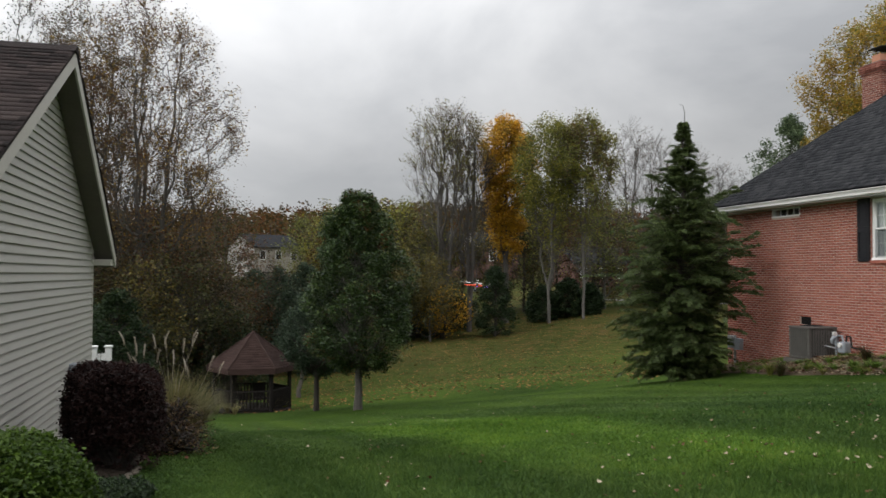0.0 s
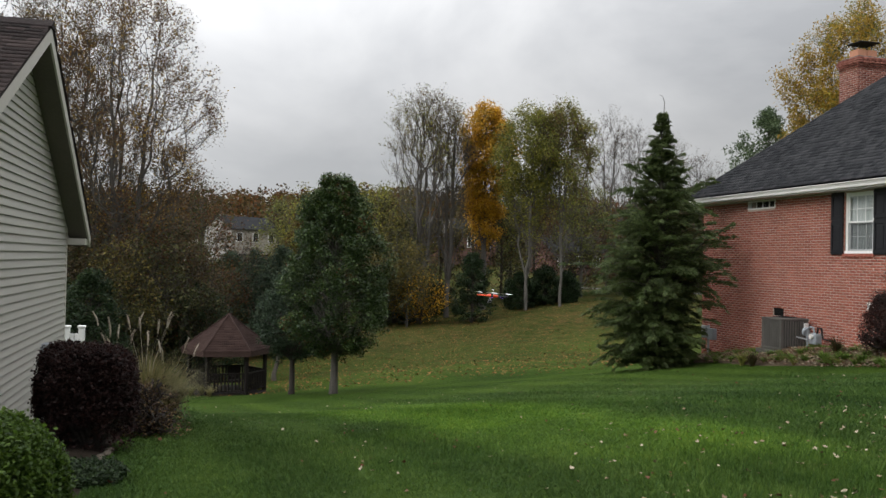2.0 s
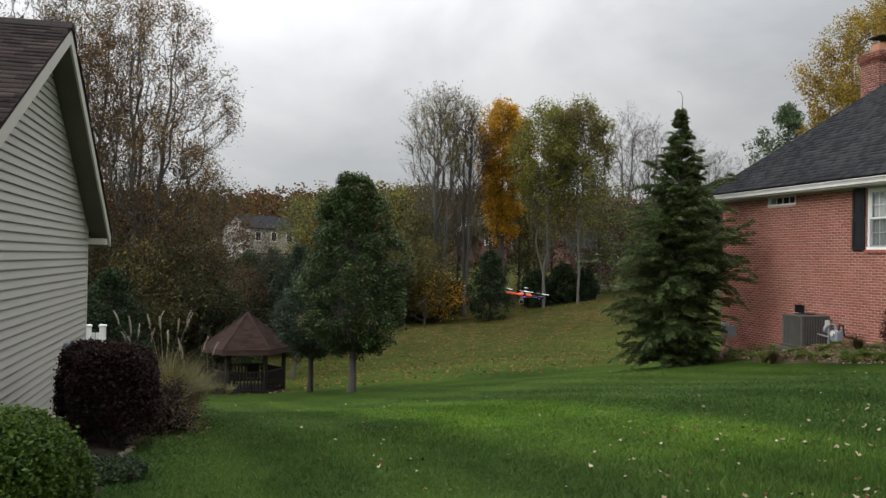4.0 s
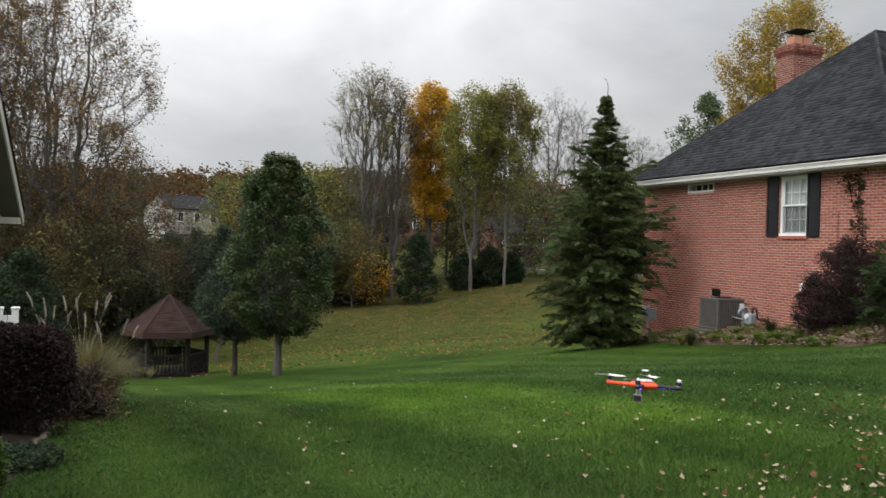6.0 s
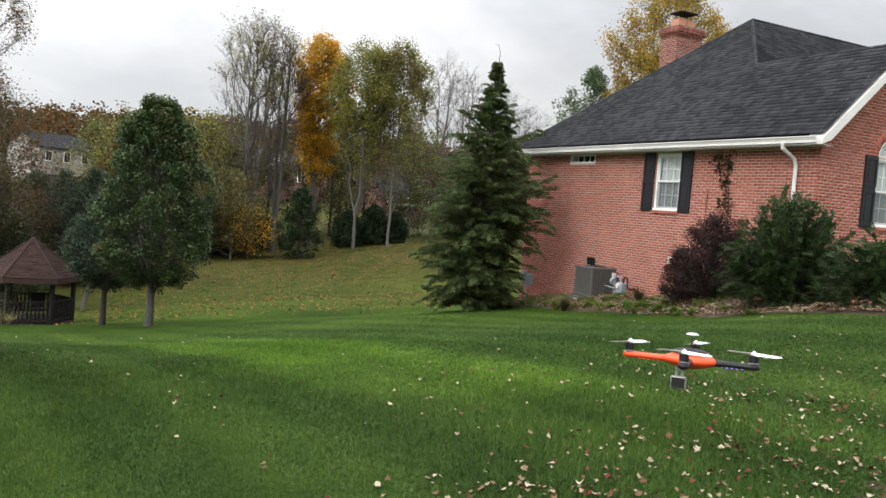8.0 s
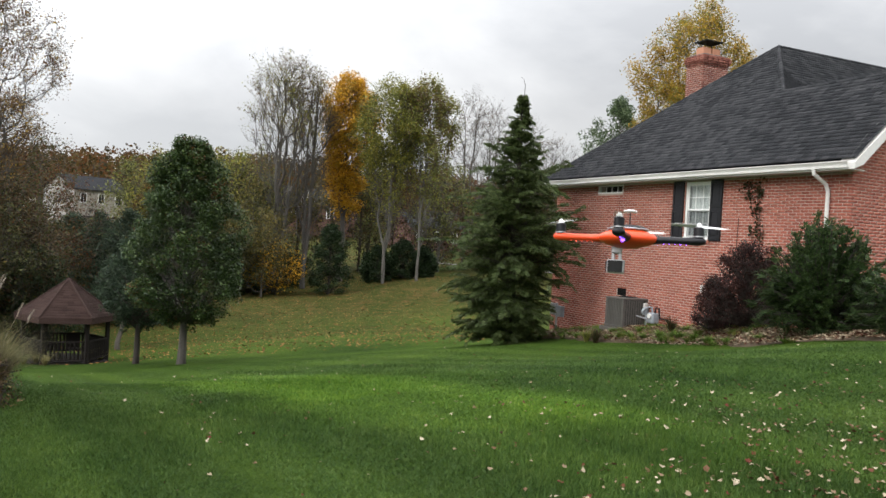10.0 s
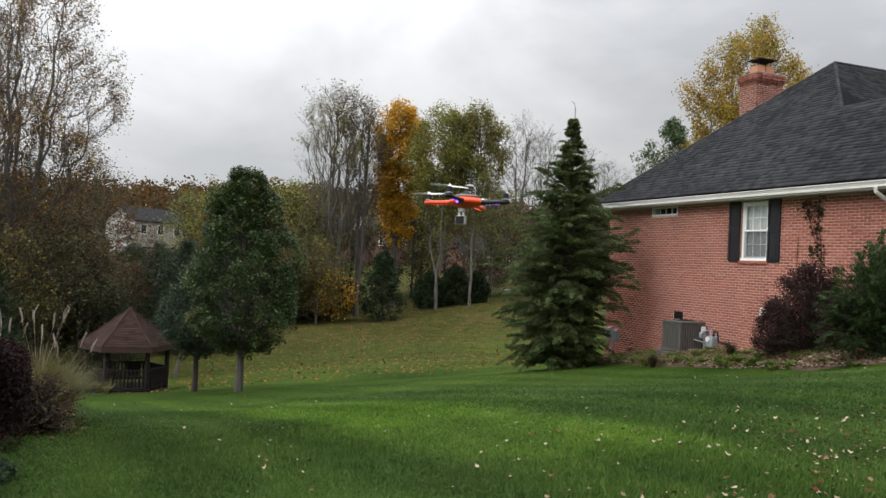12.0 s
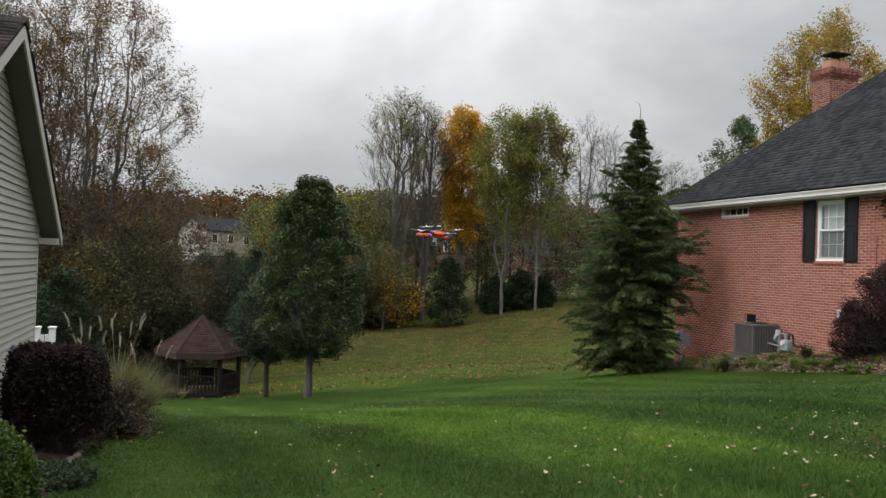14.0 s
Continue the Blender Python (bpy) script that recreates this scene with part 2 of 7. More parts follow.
# ---- mesh helpers ----
class Buf:
    """Gathers many small pieces, as arrays, into one mesh."""

    def __init__(self):
        self.v, self.f, self.n = [], [], 0

    def add(self, verts, faces):
        verts = np.asarray(verts, dtype=np.float32).reshape(-1, 3)
        self.v.append(verts)
        self.f.append(np.asarray(faces, dtype=np.int32) + self.n)
        self.n += len(verts)

    def box(self, x0, y0, z0, x1, y1, z1):
        p = [(x, y, z) for z in (z0, z1) for y in (y0, y1) for x in (x0, x1)]
        self.add(p, BOX_FACES)

    def mesh(self, name, mat, smooth=False):
        me = bpy.data.meshes.new(name)
        v = np.concatenate(self.v)
        quads = np.concatenate([f.ravel() for f in self.f])
        counts = np.concatenate([np.full(len(f), f.shape[1], dtype=np.int32) for f in self.f])
        starts = np.concatenate(([0], np.cumsum(counts)[:-1])).astype(np.int32)
        me.vertices.add(len(v))
        me.vertices.foreach_set("co", v.ravel())
        me.loops.add(len(quads))
        me.loops.foreach_set("vertex_index", quads.astype(np.int32))
        me.polygons.add(len(counts))
        me.polygons.foreach_set("loop_start", starts)
        me.polygons.foreach_set("loop_total", counts)
        if smooth:
            me.polygons.foreach_set("use_smooth", np.ones(len(counts), dtype=bool))
        me.update(calc_edges=True)
        me.materials.append(mat)
        return me


BOX_FACES = np.array([(0, 2, 3, 1), (4, 5, 7, 6), (0, 1, 5, 4), (2, 6, 7, 3), (0, 4, 6, 2), (1, 3, 7, 5)])


def ob_of(buf, name, mat, parent=None, label="", smooth=False, kind=""):
    ob = new(name, buf.mesh(name, mat, smooth))
    ob.parent = parent
    return tagged(ob, label=label, kind=kind)


def part(name, bm, mat, parent, label="", smooth=False):
    """Links a bmesh as one mesh object under a thing or a part."""
    me = bpy.data.meshes.new(name)
    bmesh.ops.recalc_face_normals(bm, faces=bm.faces)
    for f in bm.faces:
        f.smooth = smooth
    bm.to_mesh(me)
    bm.free()
    me.materials.append(mat)
    ob = new(name, me)
    ob.parent = parent
    return tagged(ob, label=label)


def bm_box(x0, y0, z0, x1, y1, z1, bevel=0.0, bm=None):
    bm = bm or bmesh.new()
    m = Matrix.LocRotScale(((x0 + x1) / 2, (y0 + y1) / 2, (z0 + z1) / 2), None, (abs(x1 - x0), abs(y1 - y0), abs(z1 - z0)))
    r = bmesh.ops.create_cube(bm, size=1.0, matrix=m)
    if bevel:
        es = list({e for v in r["verts"] for e in v.link_edges})
        bmesh.ops.bevel(bm, geom=es, offset=bevel, segments=2, affect="EDGES", profile=0.5)
    return bm


def bm_tube(points, radii, sides=10, bm=None, caps=True):
    """A tube along points; radii one number or one a point."""
    bm = bm or bmesh.new()
    pts = [Vector(p) for p in points]
    if not hasattr(radii, "__len__"):
        radii = [radii] * len(pts)
    rings = []
    for i, p in enumerate(pts):
        d = (pts[min(i + 1, len(pts) - 1)] - pts[max(i - 1, 0)]).normalized()
        a = d.orthogonal().normalized() if i == 0 else (a - d * a.dot(d)).normalized()
        c = d.cross(a)
        rings.append([bm.verts.new(p + (a * math.cos(2 * math.pi * k / sides) + c * math.sin(2 * math.pi * k / sides)) * radii[i]) for k in range(sides)])
    for r0, r1 in zip(rings, rings[1:]):
        for k in range(sides):
            bm.faces.new((r0[k], r0[(k + 1) % sides], r1[(k + 1) % sides], r1[k]))
    if caps:
        bm.faces.new(rings[0][::-1])
        bm.faces.new(rings[-1])
    return bm


def bm_prism(outline, axis, lo, hi, bm=None):
    """An outline (two coordinates a corner) pushed along axis 'x' or 'y' from lo to hi."""
    bm = bm or bmesh.new()
    put = (lambda a, b, c: (c, a, b)) if axis == "x" else (lambda a, b, c: (a, c, b))
    r0 = [bm.verts.new(put(a, b, lo)) for a, b in outline]
    r1 = [bm.verts.new(put(a, b, hi)) for a, b in outline]
    n = len(outline)
    for k in range(n):
        bm.faces.new((r0[k], r0[(k + 1) % n], r1[(k + 1) % n], r1[k]))
    bm.faces.new(r0[::-1])
    bm.faces.new(r1)
    return bm


def empty(name, x, y, z, label, category, group=""):
    e = new(name)
    e.location = (x, y, z)
    e.empty_display_size = 0.2
    return tagged(e, label=label, category=category, group=group)


# ---- ground ----
FALL_Y = np.array([-400, -20, 0, 5, 10, 16, 22, 28, 35, 45, 60, 77, 100, 125, 155, 200, 270, 400, 1500], dtype=float)
FALL_Z = np.array([0.6, 0.3, 0, -0.10, -0.46, -1.22, -2.10, -3.15, -3.96, -4.9, -5.4, -5.35, -4.4, -2.6, 1.0, 6.5, 13.5, 17.0, 17.0])


BED_Y = [5.0, 8.0, 10.0, 12.5, 14.5, 17.0, 20.0, 23.5]
BED_X = [11.4, 11.6, 11.9, 12.4, 12.85, 13.1, 13.3, 13.5]
BANK_Y = [5.0, 8.0, 11.0, 14.0, 16.3, 18.0, 20.0, 23.0, 24.5]
BANK_Z = [0.85, 0.66, 0.33, 0.02, -0.26, -0.42, -0.72, -1.2, -1.5]


def ground_z(x, y):
    """Height of the lawn: it falls away from the houses into a hollow and rises again to the wooded hill."""
    x, y = np.asarray(x, dtype=float), np.asarray(y, dtype=float)
    z = sum(np.interp(y + d, FALL_Y, FALL_Z) for d in (-2.0, -1.0, 0.0, 1.0, 2.0)) / 5
    z = z - (sum(np.interp(d, FALL_Y, FALL_Z) for d in (-2.0, -1.0, 0.0, 1.0, 2.0)) / 5) * np.exp(-(y / 6.0) ** 2)
    right = 0.07 * np.clip(x - 1.5, 0, 30) - 0.012 * np.clip(x - 16, 0, 14)
    near_house = 0.36 * np.exp(-((x - 13.5) / 4.5) ** 2 - ((y - 6.0) / 5.0) ** 2) - 0.30 * np.exp(-((x - 12.5) / 5.0) ** 2 - ((y - 14.2) / 4.8) ** 2)
    far_bank = 0.10 * np.clip(x - 22, 0, 12) * np.clip((y - 50) / 20, 0, 1)
    left = 0.06 * np.clip(-x, 0, 12) * np.clip(1 - y / 60, 0, 1)
    roll = 0.05 * np.sin(x * 0.33 + 0.7) * np.sin(y * 0.27 + 0.4) * np.clip(np.hypot(x, y) / 12, 0, 1)
    dip = -0.17 * np.exp(-((y - 20.0) / 5.0) ** 2 - ((x - 4.0) / 5.0) ** 2)
    z = z + dip + right + near_house + far_bank + left + roll
    # the border is banked up against the brick wall
    rise = np.clip((x - np.interp(y, BED_Y, BED_X)) / 1.0, 0, 1) * np.clip((y - 5) / 2, 0, 1) * np.clip((25 - y) / 1.5, 0, 1)
    return z + rise * np.clip(np.interp(y, BANK_Y, BANK_Z) - z, 0, 1)


def gz(x, y):
    return float(ground_z(x, y))


def spot(az, d):
    """The place on the ground at a bearing (degrees east of the houses' walls) and a distance from where the camera stands."""
    x, y = d * math.sin(radians(az)), d * math.cos(radians(az))
    return x, y, gz(x, y)


def lit_streak(m):
    """Light falling between the houses, put into the grass colour: a yellower, uneven-edged streak."""
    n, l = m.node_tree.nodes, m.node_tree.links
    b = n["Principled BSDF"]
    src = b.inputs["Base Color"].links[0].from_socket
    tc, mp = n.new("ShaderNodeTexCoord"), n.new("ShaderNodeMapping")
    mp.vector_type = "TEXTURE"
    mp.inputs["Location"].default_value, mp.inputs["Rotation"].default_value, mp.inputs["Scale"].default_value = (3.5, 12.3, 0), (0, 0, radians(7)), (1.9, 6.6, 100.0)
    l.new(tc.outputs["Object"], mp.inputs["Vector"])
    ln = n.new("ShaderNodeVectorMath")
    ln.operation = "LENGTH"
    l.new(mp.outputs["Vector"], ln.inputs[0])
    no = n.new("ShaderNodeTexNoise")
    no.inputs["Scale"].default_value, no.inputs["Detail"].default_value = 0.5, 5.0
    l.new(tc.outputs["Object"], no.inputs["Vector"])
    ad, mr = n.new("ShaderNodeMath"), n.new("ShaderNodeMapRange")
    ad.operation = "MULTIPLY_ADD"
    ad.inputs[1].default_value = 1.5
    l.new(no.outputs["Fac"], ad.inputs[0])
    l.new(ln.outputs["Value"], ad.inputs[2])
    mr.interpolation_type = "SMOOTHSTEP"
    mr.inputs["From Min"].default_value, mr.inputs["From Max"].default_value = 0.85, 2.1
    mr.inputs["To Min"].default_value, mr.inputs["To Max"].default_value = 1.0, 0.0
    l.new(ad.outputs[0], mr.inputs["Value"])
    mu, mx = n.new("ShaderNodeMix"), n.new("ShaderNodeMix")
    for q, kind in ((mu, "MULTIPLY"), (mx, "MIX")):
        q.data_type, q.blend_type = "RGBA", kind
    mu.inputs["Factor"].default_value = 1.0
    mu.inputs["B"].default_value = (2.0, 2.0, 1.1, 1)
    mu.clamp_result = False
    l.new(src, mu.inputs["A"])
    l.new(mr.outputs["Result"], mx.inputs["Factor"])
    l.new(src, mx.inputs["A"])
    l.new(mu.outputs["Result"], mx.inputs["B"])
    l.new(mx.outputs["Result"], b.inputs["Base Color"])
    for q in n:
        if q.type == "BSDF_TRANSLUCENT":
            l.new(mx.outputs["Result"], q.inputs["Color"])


def mow_stripes(m):
    """Paler and darker bands where the mower went up and down the lawn."""
    n, l = m.node_tree.nodes, m.node_tree.links
    b = n["Principled BSDF"]
    src = b.inputs["Base Color"].links[0].from_socket
    tc, mp, wv, r, mu = n.new("ShaderNodeTexCoord"), n.new("ShaderNodeMapping"), n.new("ShaderNodeTexWave"), n.new("ShaderNodeValToRGB"), n.new("ShaderNodeMix")
    mp.inputs["Rotation"].default_value = (0, 0, radians(-7))
    l.new(tc.outputs["Object"], mp.inputs["Vector"])
    l.new(mp.outputs["Vector"], wv.inputs["Vector"])
    wv.inputs["Scale"].default_value, wv.inputs["Distortion"].default_value, wv.inputs["Detail"].default_value, wv.inputs["Detail Scale"].default_value = 0.19, 2.2, 3.0, 0.7
    el = r.color_ramp.elements
    el[0].position, el[0].color = 0.2, (0.84, 0.86, 0.84, 1)
    el[1].position, el[1].color = 0.8, (1.16, 1.13, 1.08, 1)
    l.new(wv.outputs["Fac"], r.inputs["Fac"])
    mu.data_type, mu.blend_type = "RGBA", "MULTIPLY"
    sep, fade = n.new("ShaderNodeSeparateXYZ"), n.new("ShaderNodeMapRange")
    fade.inputs["From Min"].default_value, fade.inputs["From Max"].default_value = 18.0, 32.0
    fade.inputs["To Min"].default_value, fade.inputs["To Max"].default_value = 1.0, 0.0
    l.new(tc.outputs["Object"], sep.inputs["Vector"])
    l.new(sep.outputs["Y"], fade.inputs["Value"])
    l.new(fade.outputs["Result"], mu.inputs["Factor"])
    l.new(src, mu.inputs["A"])
    l.new(r.outputs["Color"], mu.inputs["B"])
    l.new(mu.outputs["Result"], b.inputs["Base Color"])
    for q in n:
        if q.type == "BSDF_TRANSLUCENT":
            l.new(mu.outputs["Result"], q.inputs["Color"])


def lawn_material():
    m = bpy.data.materials.new("mown_lawn")
    m.use_nodes = True
    n, l = m.node_tree.nodes, m.node_tree.links
    b = n["Principled BSDF"]
    tc = n.new("ShaderNodeTexCoord")

    def noise_tex(scale, detail, rough=0.55):
        q = n.new("ShaderNodeTexNoise")
        q.inputs["Scale"].default_value, q.inputs["Detail"].default_value, q.inputs["Roughness"].default_value = scale, detail, rough
        l.new(tc.outputs["Object"], q.inputs["Vector"])
        return q.outputs["Fac"]

    def rampc(fac, stops):
        r = n.new("ShaderNodeValToRGB")
        el = r.color_ramp.elements
        el[0].position, el[0].color = stops[0][0], socket(stops[0][1])
        el[1].position, el[1].color = stops[-1][0], socket(stops[-1][1])
        for p, c in stops[1:-1]:
            el.new(p).color = socket(c)
        l.new(fac, r.inputs["Fac"])
        return r.outputs["Color"]

    def mixc(fac, a, c, kind="MIX"):
        q = n.new("ShaderNodeMix")
        q.data_type, q.blend_type = "RGBA", kind
        if hasattr(fac, "links"):
            l.new(fac, q.inputs["Factor"])
        else:
            q.inputs["Factor"].default_value = fac
        l.new(a, q.inputs["A"])
        l.new(c, q.inputs["B"])
        return q.outputs["Result"]

    green = rampc(noise_tex(0.16, 6), [(0.3, (0.023, 0.046, 0.008)), (0.5, (0.040, 0.074, 0.011)), (0.72, (0.067, 0.110, 0.017))])
    blades = rampc(noise_tex(38.0, 6, 0.75), [(0.3, (0.35, 0.40, 0.30)), (0.5, (0.9, 0.9, 0.9)), (0.72, (1.7, 1.6, 1.3))])
    c = mixc(1.0, green, blades, "MULTIPLY")
    # dry, leaf-strewn turf across the hollow
    dry = rampc(noise_tex(0.9, 6, 0.7), [(0.36, (0.023, 0.033, 0.007)), (0.5, (0.046, 0.050, 0.013)), (0.62, (0.088, 0.056, 0.022))])
    sep = n.new("ShaderNodeSeparateXYZ")
    l.new(tc.outputs["Object"], sep.inputs["Vector"])
    edge = n.new("ShaderNodeMath")
    edge.operation = "MULTIPLY_ADD"
    edge.inputs[1].default_value = 14.0
    l.new(noise_tex(0.12, 4), edge.inputs[0])
    l.new(sep.outputs["Y"], edge.inputs[2])
    rng = n.new("ShaderNodeMapRange")
    rng.inputs["From Min"].default_value, rng.inputs["From Max"].default_value = 38.0, 70.0
    l.new(edge.outputs[0], rng.inputs["Value"])
    cap = n.new("ShaderNodeMath")
    cap.operation = "MULTIPLY"
    cap.inputs[1].default_value = 0.88
    l.new(rng.outputs["Result"], cap.inputs[0])
    c = mixc(cap.outputs[0], c, dry)
    l.new(c, b.inputs["Base Color"])
    b.inputs["Roughness"].default_value, b.inputs["Specular IOR Level"].default_value = 0.95, 0.04
    bu = n.new("ShaderNodeBump")
    bu.inputs["Strength"].default_value, bu.inputs["Distance"].default_value = 0.9, 0.06
    l.new(noise_tex(30.0, 6, 0.8), bu.inputs["Height"])
    l.new(bu.outputs["Normal"], b.inputs["Normal"])
    return m


M_LAWN = lawn_material()
mow_stripes(M_LAWN)
lit_streak(M_LAWN)


def build_ground():
    u = np.linspace(-1, 1, 181)
    xs = 10 + 14 * np.sinh(u * 5.1)
    v = np.linspace(-0.62, 1, 221)
    ys = 8 + 16 * np.sinh(v * 5.05)
    X, Y = np.meshgrid(xs, ys)
    P = np.stack([X, Y, ground_z(X, Y)], -1).reshape(-1, 3)
    w, h = len(xs), len(ys)
    i = np.arange(w * h).reshape(h, w)
    F = np.stack([i[:-1, :-1], i[:-1, 1:], i[1:, 1:], i[1:, :-1]], -1).reshape(-1, 4)
    b = Buf()
    b.add(P, F)
    tagged(ob_of(b, "ground", M_LAWN, smooth=True), label="mown green lawn falling into a leaf-strewn hollow", category="lawn", kind="structure")


build_ground()


# ---- the brick house ----
HX, HY0, HY1 = 15.0, 12.1, 23.2          # side wall plane, near and far corners
EAVE_X, EAVE_Z, PITCH = 14.6, 3.74, 0.9
RIDGE_Y, APEX_X, APEX_Z = 18.3, 19.2, 7.88
GABLE_X, GABLE_Z, GABLE_Y0, GABLE_Y1 = 17.08, 5.97, 11.72, 16.0


def brick_block(buf, axis, plane, a0, a1, z0, z1, holes, singles=None, out=-1):
    """Running-bond bricks on a wall face. axis 'x': face at x=plane, running along y; 'y': at y=plane, along x."""
    course, unit, joint = 0.0677, 0.215, 0.019
    rows = int((z1 - z0) / course)
    for i in range(rows):
        zb = z0 + i * course
        s = a0 - (unit / 2 if i % 2 else 0)
        while s < a1:
            b0, b1 = max(s, a0) + 0.0, min(s + unit - joint, a1)
            s += unit
            if b1 - b0 < 0.03:
                continue
            if callable(holes):
                if holes((b0 + b1) / 2, zb + 0.03):
                    continue
            else:
                for h0, h1, g0, g1 in holes:
                    if g0 < zb + 0.029 < g1:
                        if h0 <= b0 < h1:
                            b0 = h1
                        if h0 < b1 <= h1:
                            b1 = h0
                if b1 - b0 < 0.02:
                    continue
            proud = 0.004 + 0.003 * random.random()
            if singles is not None and singles(b0, zb) and abs(b1 - b0 - (unit - joint)) < 1e-4:
                SINGLE_BRICKS.append((axis, (b0 + b1) / 2, zb, proud))
                continue
            if axis == "x":
                buf.box(plane - proud, b0, zb, plane + 0.02, b1, zb + 0.0550)
            else:
                buf.box(b0, plane - proud, zb, b1, plane + 0.02, zb + 0.0550)


SINGLE_BRICKS = []


def wall_with_holes(axis, plane, thick, a0, a1, z0, z1, holes):
    """One slab with rectangular holes through it."""
    ca = sorted({a0, a1, *[h for q in holes for h in q[:2]]})
    cz = sorted({z0, z1, *[h for q in holes for h in q[2:]]})
    na, nz = len(ca), len(cz)
    put = (lambda a, d, z: (d, a, z)) if axis == "x" else (lambda a, d, z: (a, d, z))
    verts = [put(a, plane + d, z) for d in (0, thick) for z in cz for a in ca]
    at_ = lambda d, k, i: d * na * nz + k * na + i

    def solid(k, i):
        if not (0 <= k < nz - 1 and 0 <= i < na - 1):
            return False
        a, z = (ca[i] + ca[i + 1]) / 2, (cz[k] + cz[k + 1]) / 2
        return not any(h0 < a < h1 and g0 < z < g1 for h0, h1, g0, g1 in holes)

    faces = []
    for k in range(nz - 1):
        for i in range(na - 1):
            if not solid(k, i):
                continue
            for d in (0, 1):
                faces.append((at_(d, k, i), at_(d, k, i + 1), at_(d, k + 1, i + 1), at_(d, k + 1, i)))
            for dk, di, p, q in ((-1, 0, (k, i), (k, i + 1)), (1, 0, (k + 1, i), (k + 1, i + 1)), (0, -1, (k, i), (k + 1, i)), (0, 1, (k, i + 1), (k + 1, i + 1))):
                if not solid(k + dk, i + di):
                    faces.append((at_(0, *p), at_(0, *q), at_(1, *q), at_(1, *p)))
    b = Buf()
    b.add(verts, faces)
    return b


def shingle_field(buf, origin, along, up, width_at, length, singles=None, exposure=0.142, tab=0.19, thick=0.012):
    """Overlapping shingle tabs on a roof plane. along, up: unit vectors in the plane; width_at(s): start and end along at slope length s."""
    o, a, u = np.array(origin, float), np.array(along, float), np.array(up, float)
    n = np.cross(a, u)
    n = n / np.linalg.norm(n)
    if n[2] < 0:
        n = -n
    for i in range(int(length / exposure)):
        s0, s1 = i * exposure, i * exposure + exposure * 1.12
        w0, w1 = width_at(s0 + exposure / 2)
        q = w0 - random.random() * tab
        while q < w1:
            e0, e1 = max(q, w0), min(q + tab * random.uniform(0.8, 1.15), w1)
            q = e1 if e1 > q else q + tab
            if e1 - e0 < 0.03:
                continue
            lift = thick * random.uniform(0.7, 1.5)
            d = 0.012 * random.random()
            p = [o + a * e0 + u * (s0 - d), o + a * (e1 - 0.004) + u * (s0 - d), o + a * (e1 - 0.004) + u * s1, o + a * e0 + u * s1]
            top = [p[0] + n * lift, p[1] + n * lift, p[2] + n * 0.002, p[3] + n * 0.002]
            verts, faces = np.array(top + [p[0], p[1]]), np.array([(0, 1, 2, 3), (4, 5, 1, 0)])
            if singles is not None and singles(e0, s0) and len(SINGLE_SHINGLES) < 300:
                SINGLE_SHINGLES.append((verts, faces))
            else:
                buf.add(verts, faces)


SINGLE_SHINGLES = []


def sheet(put, a0, a1, d, q0, q1):
    """One pane of glass."""
    bm = bmesh.new()
    bm.faces.new([bm.verts.new(put(a, d, q)) for a, q in ((a0, q0), (a1, q0), (a1, q1), (a0, q1))])
    return bm


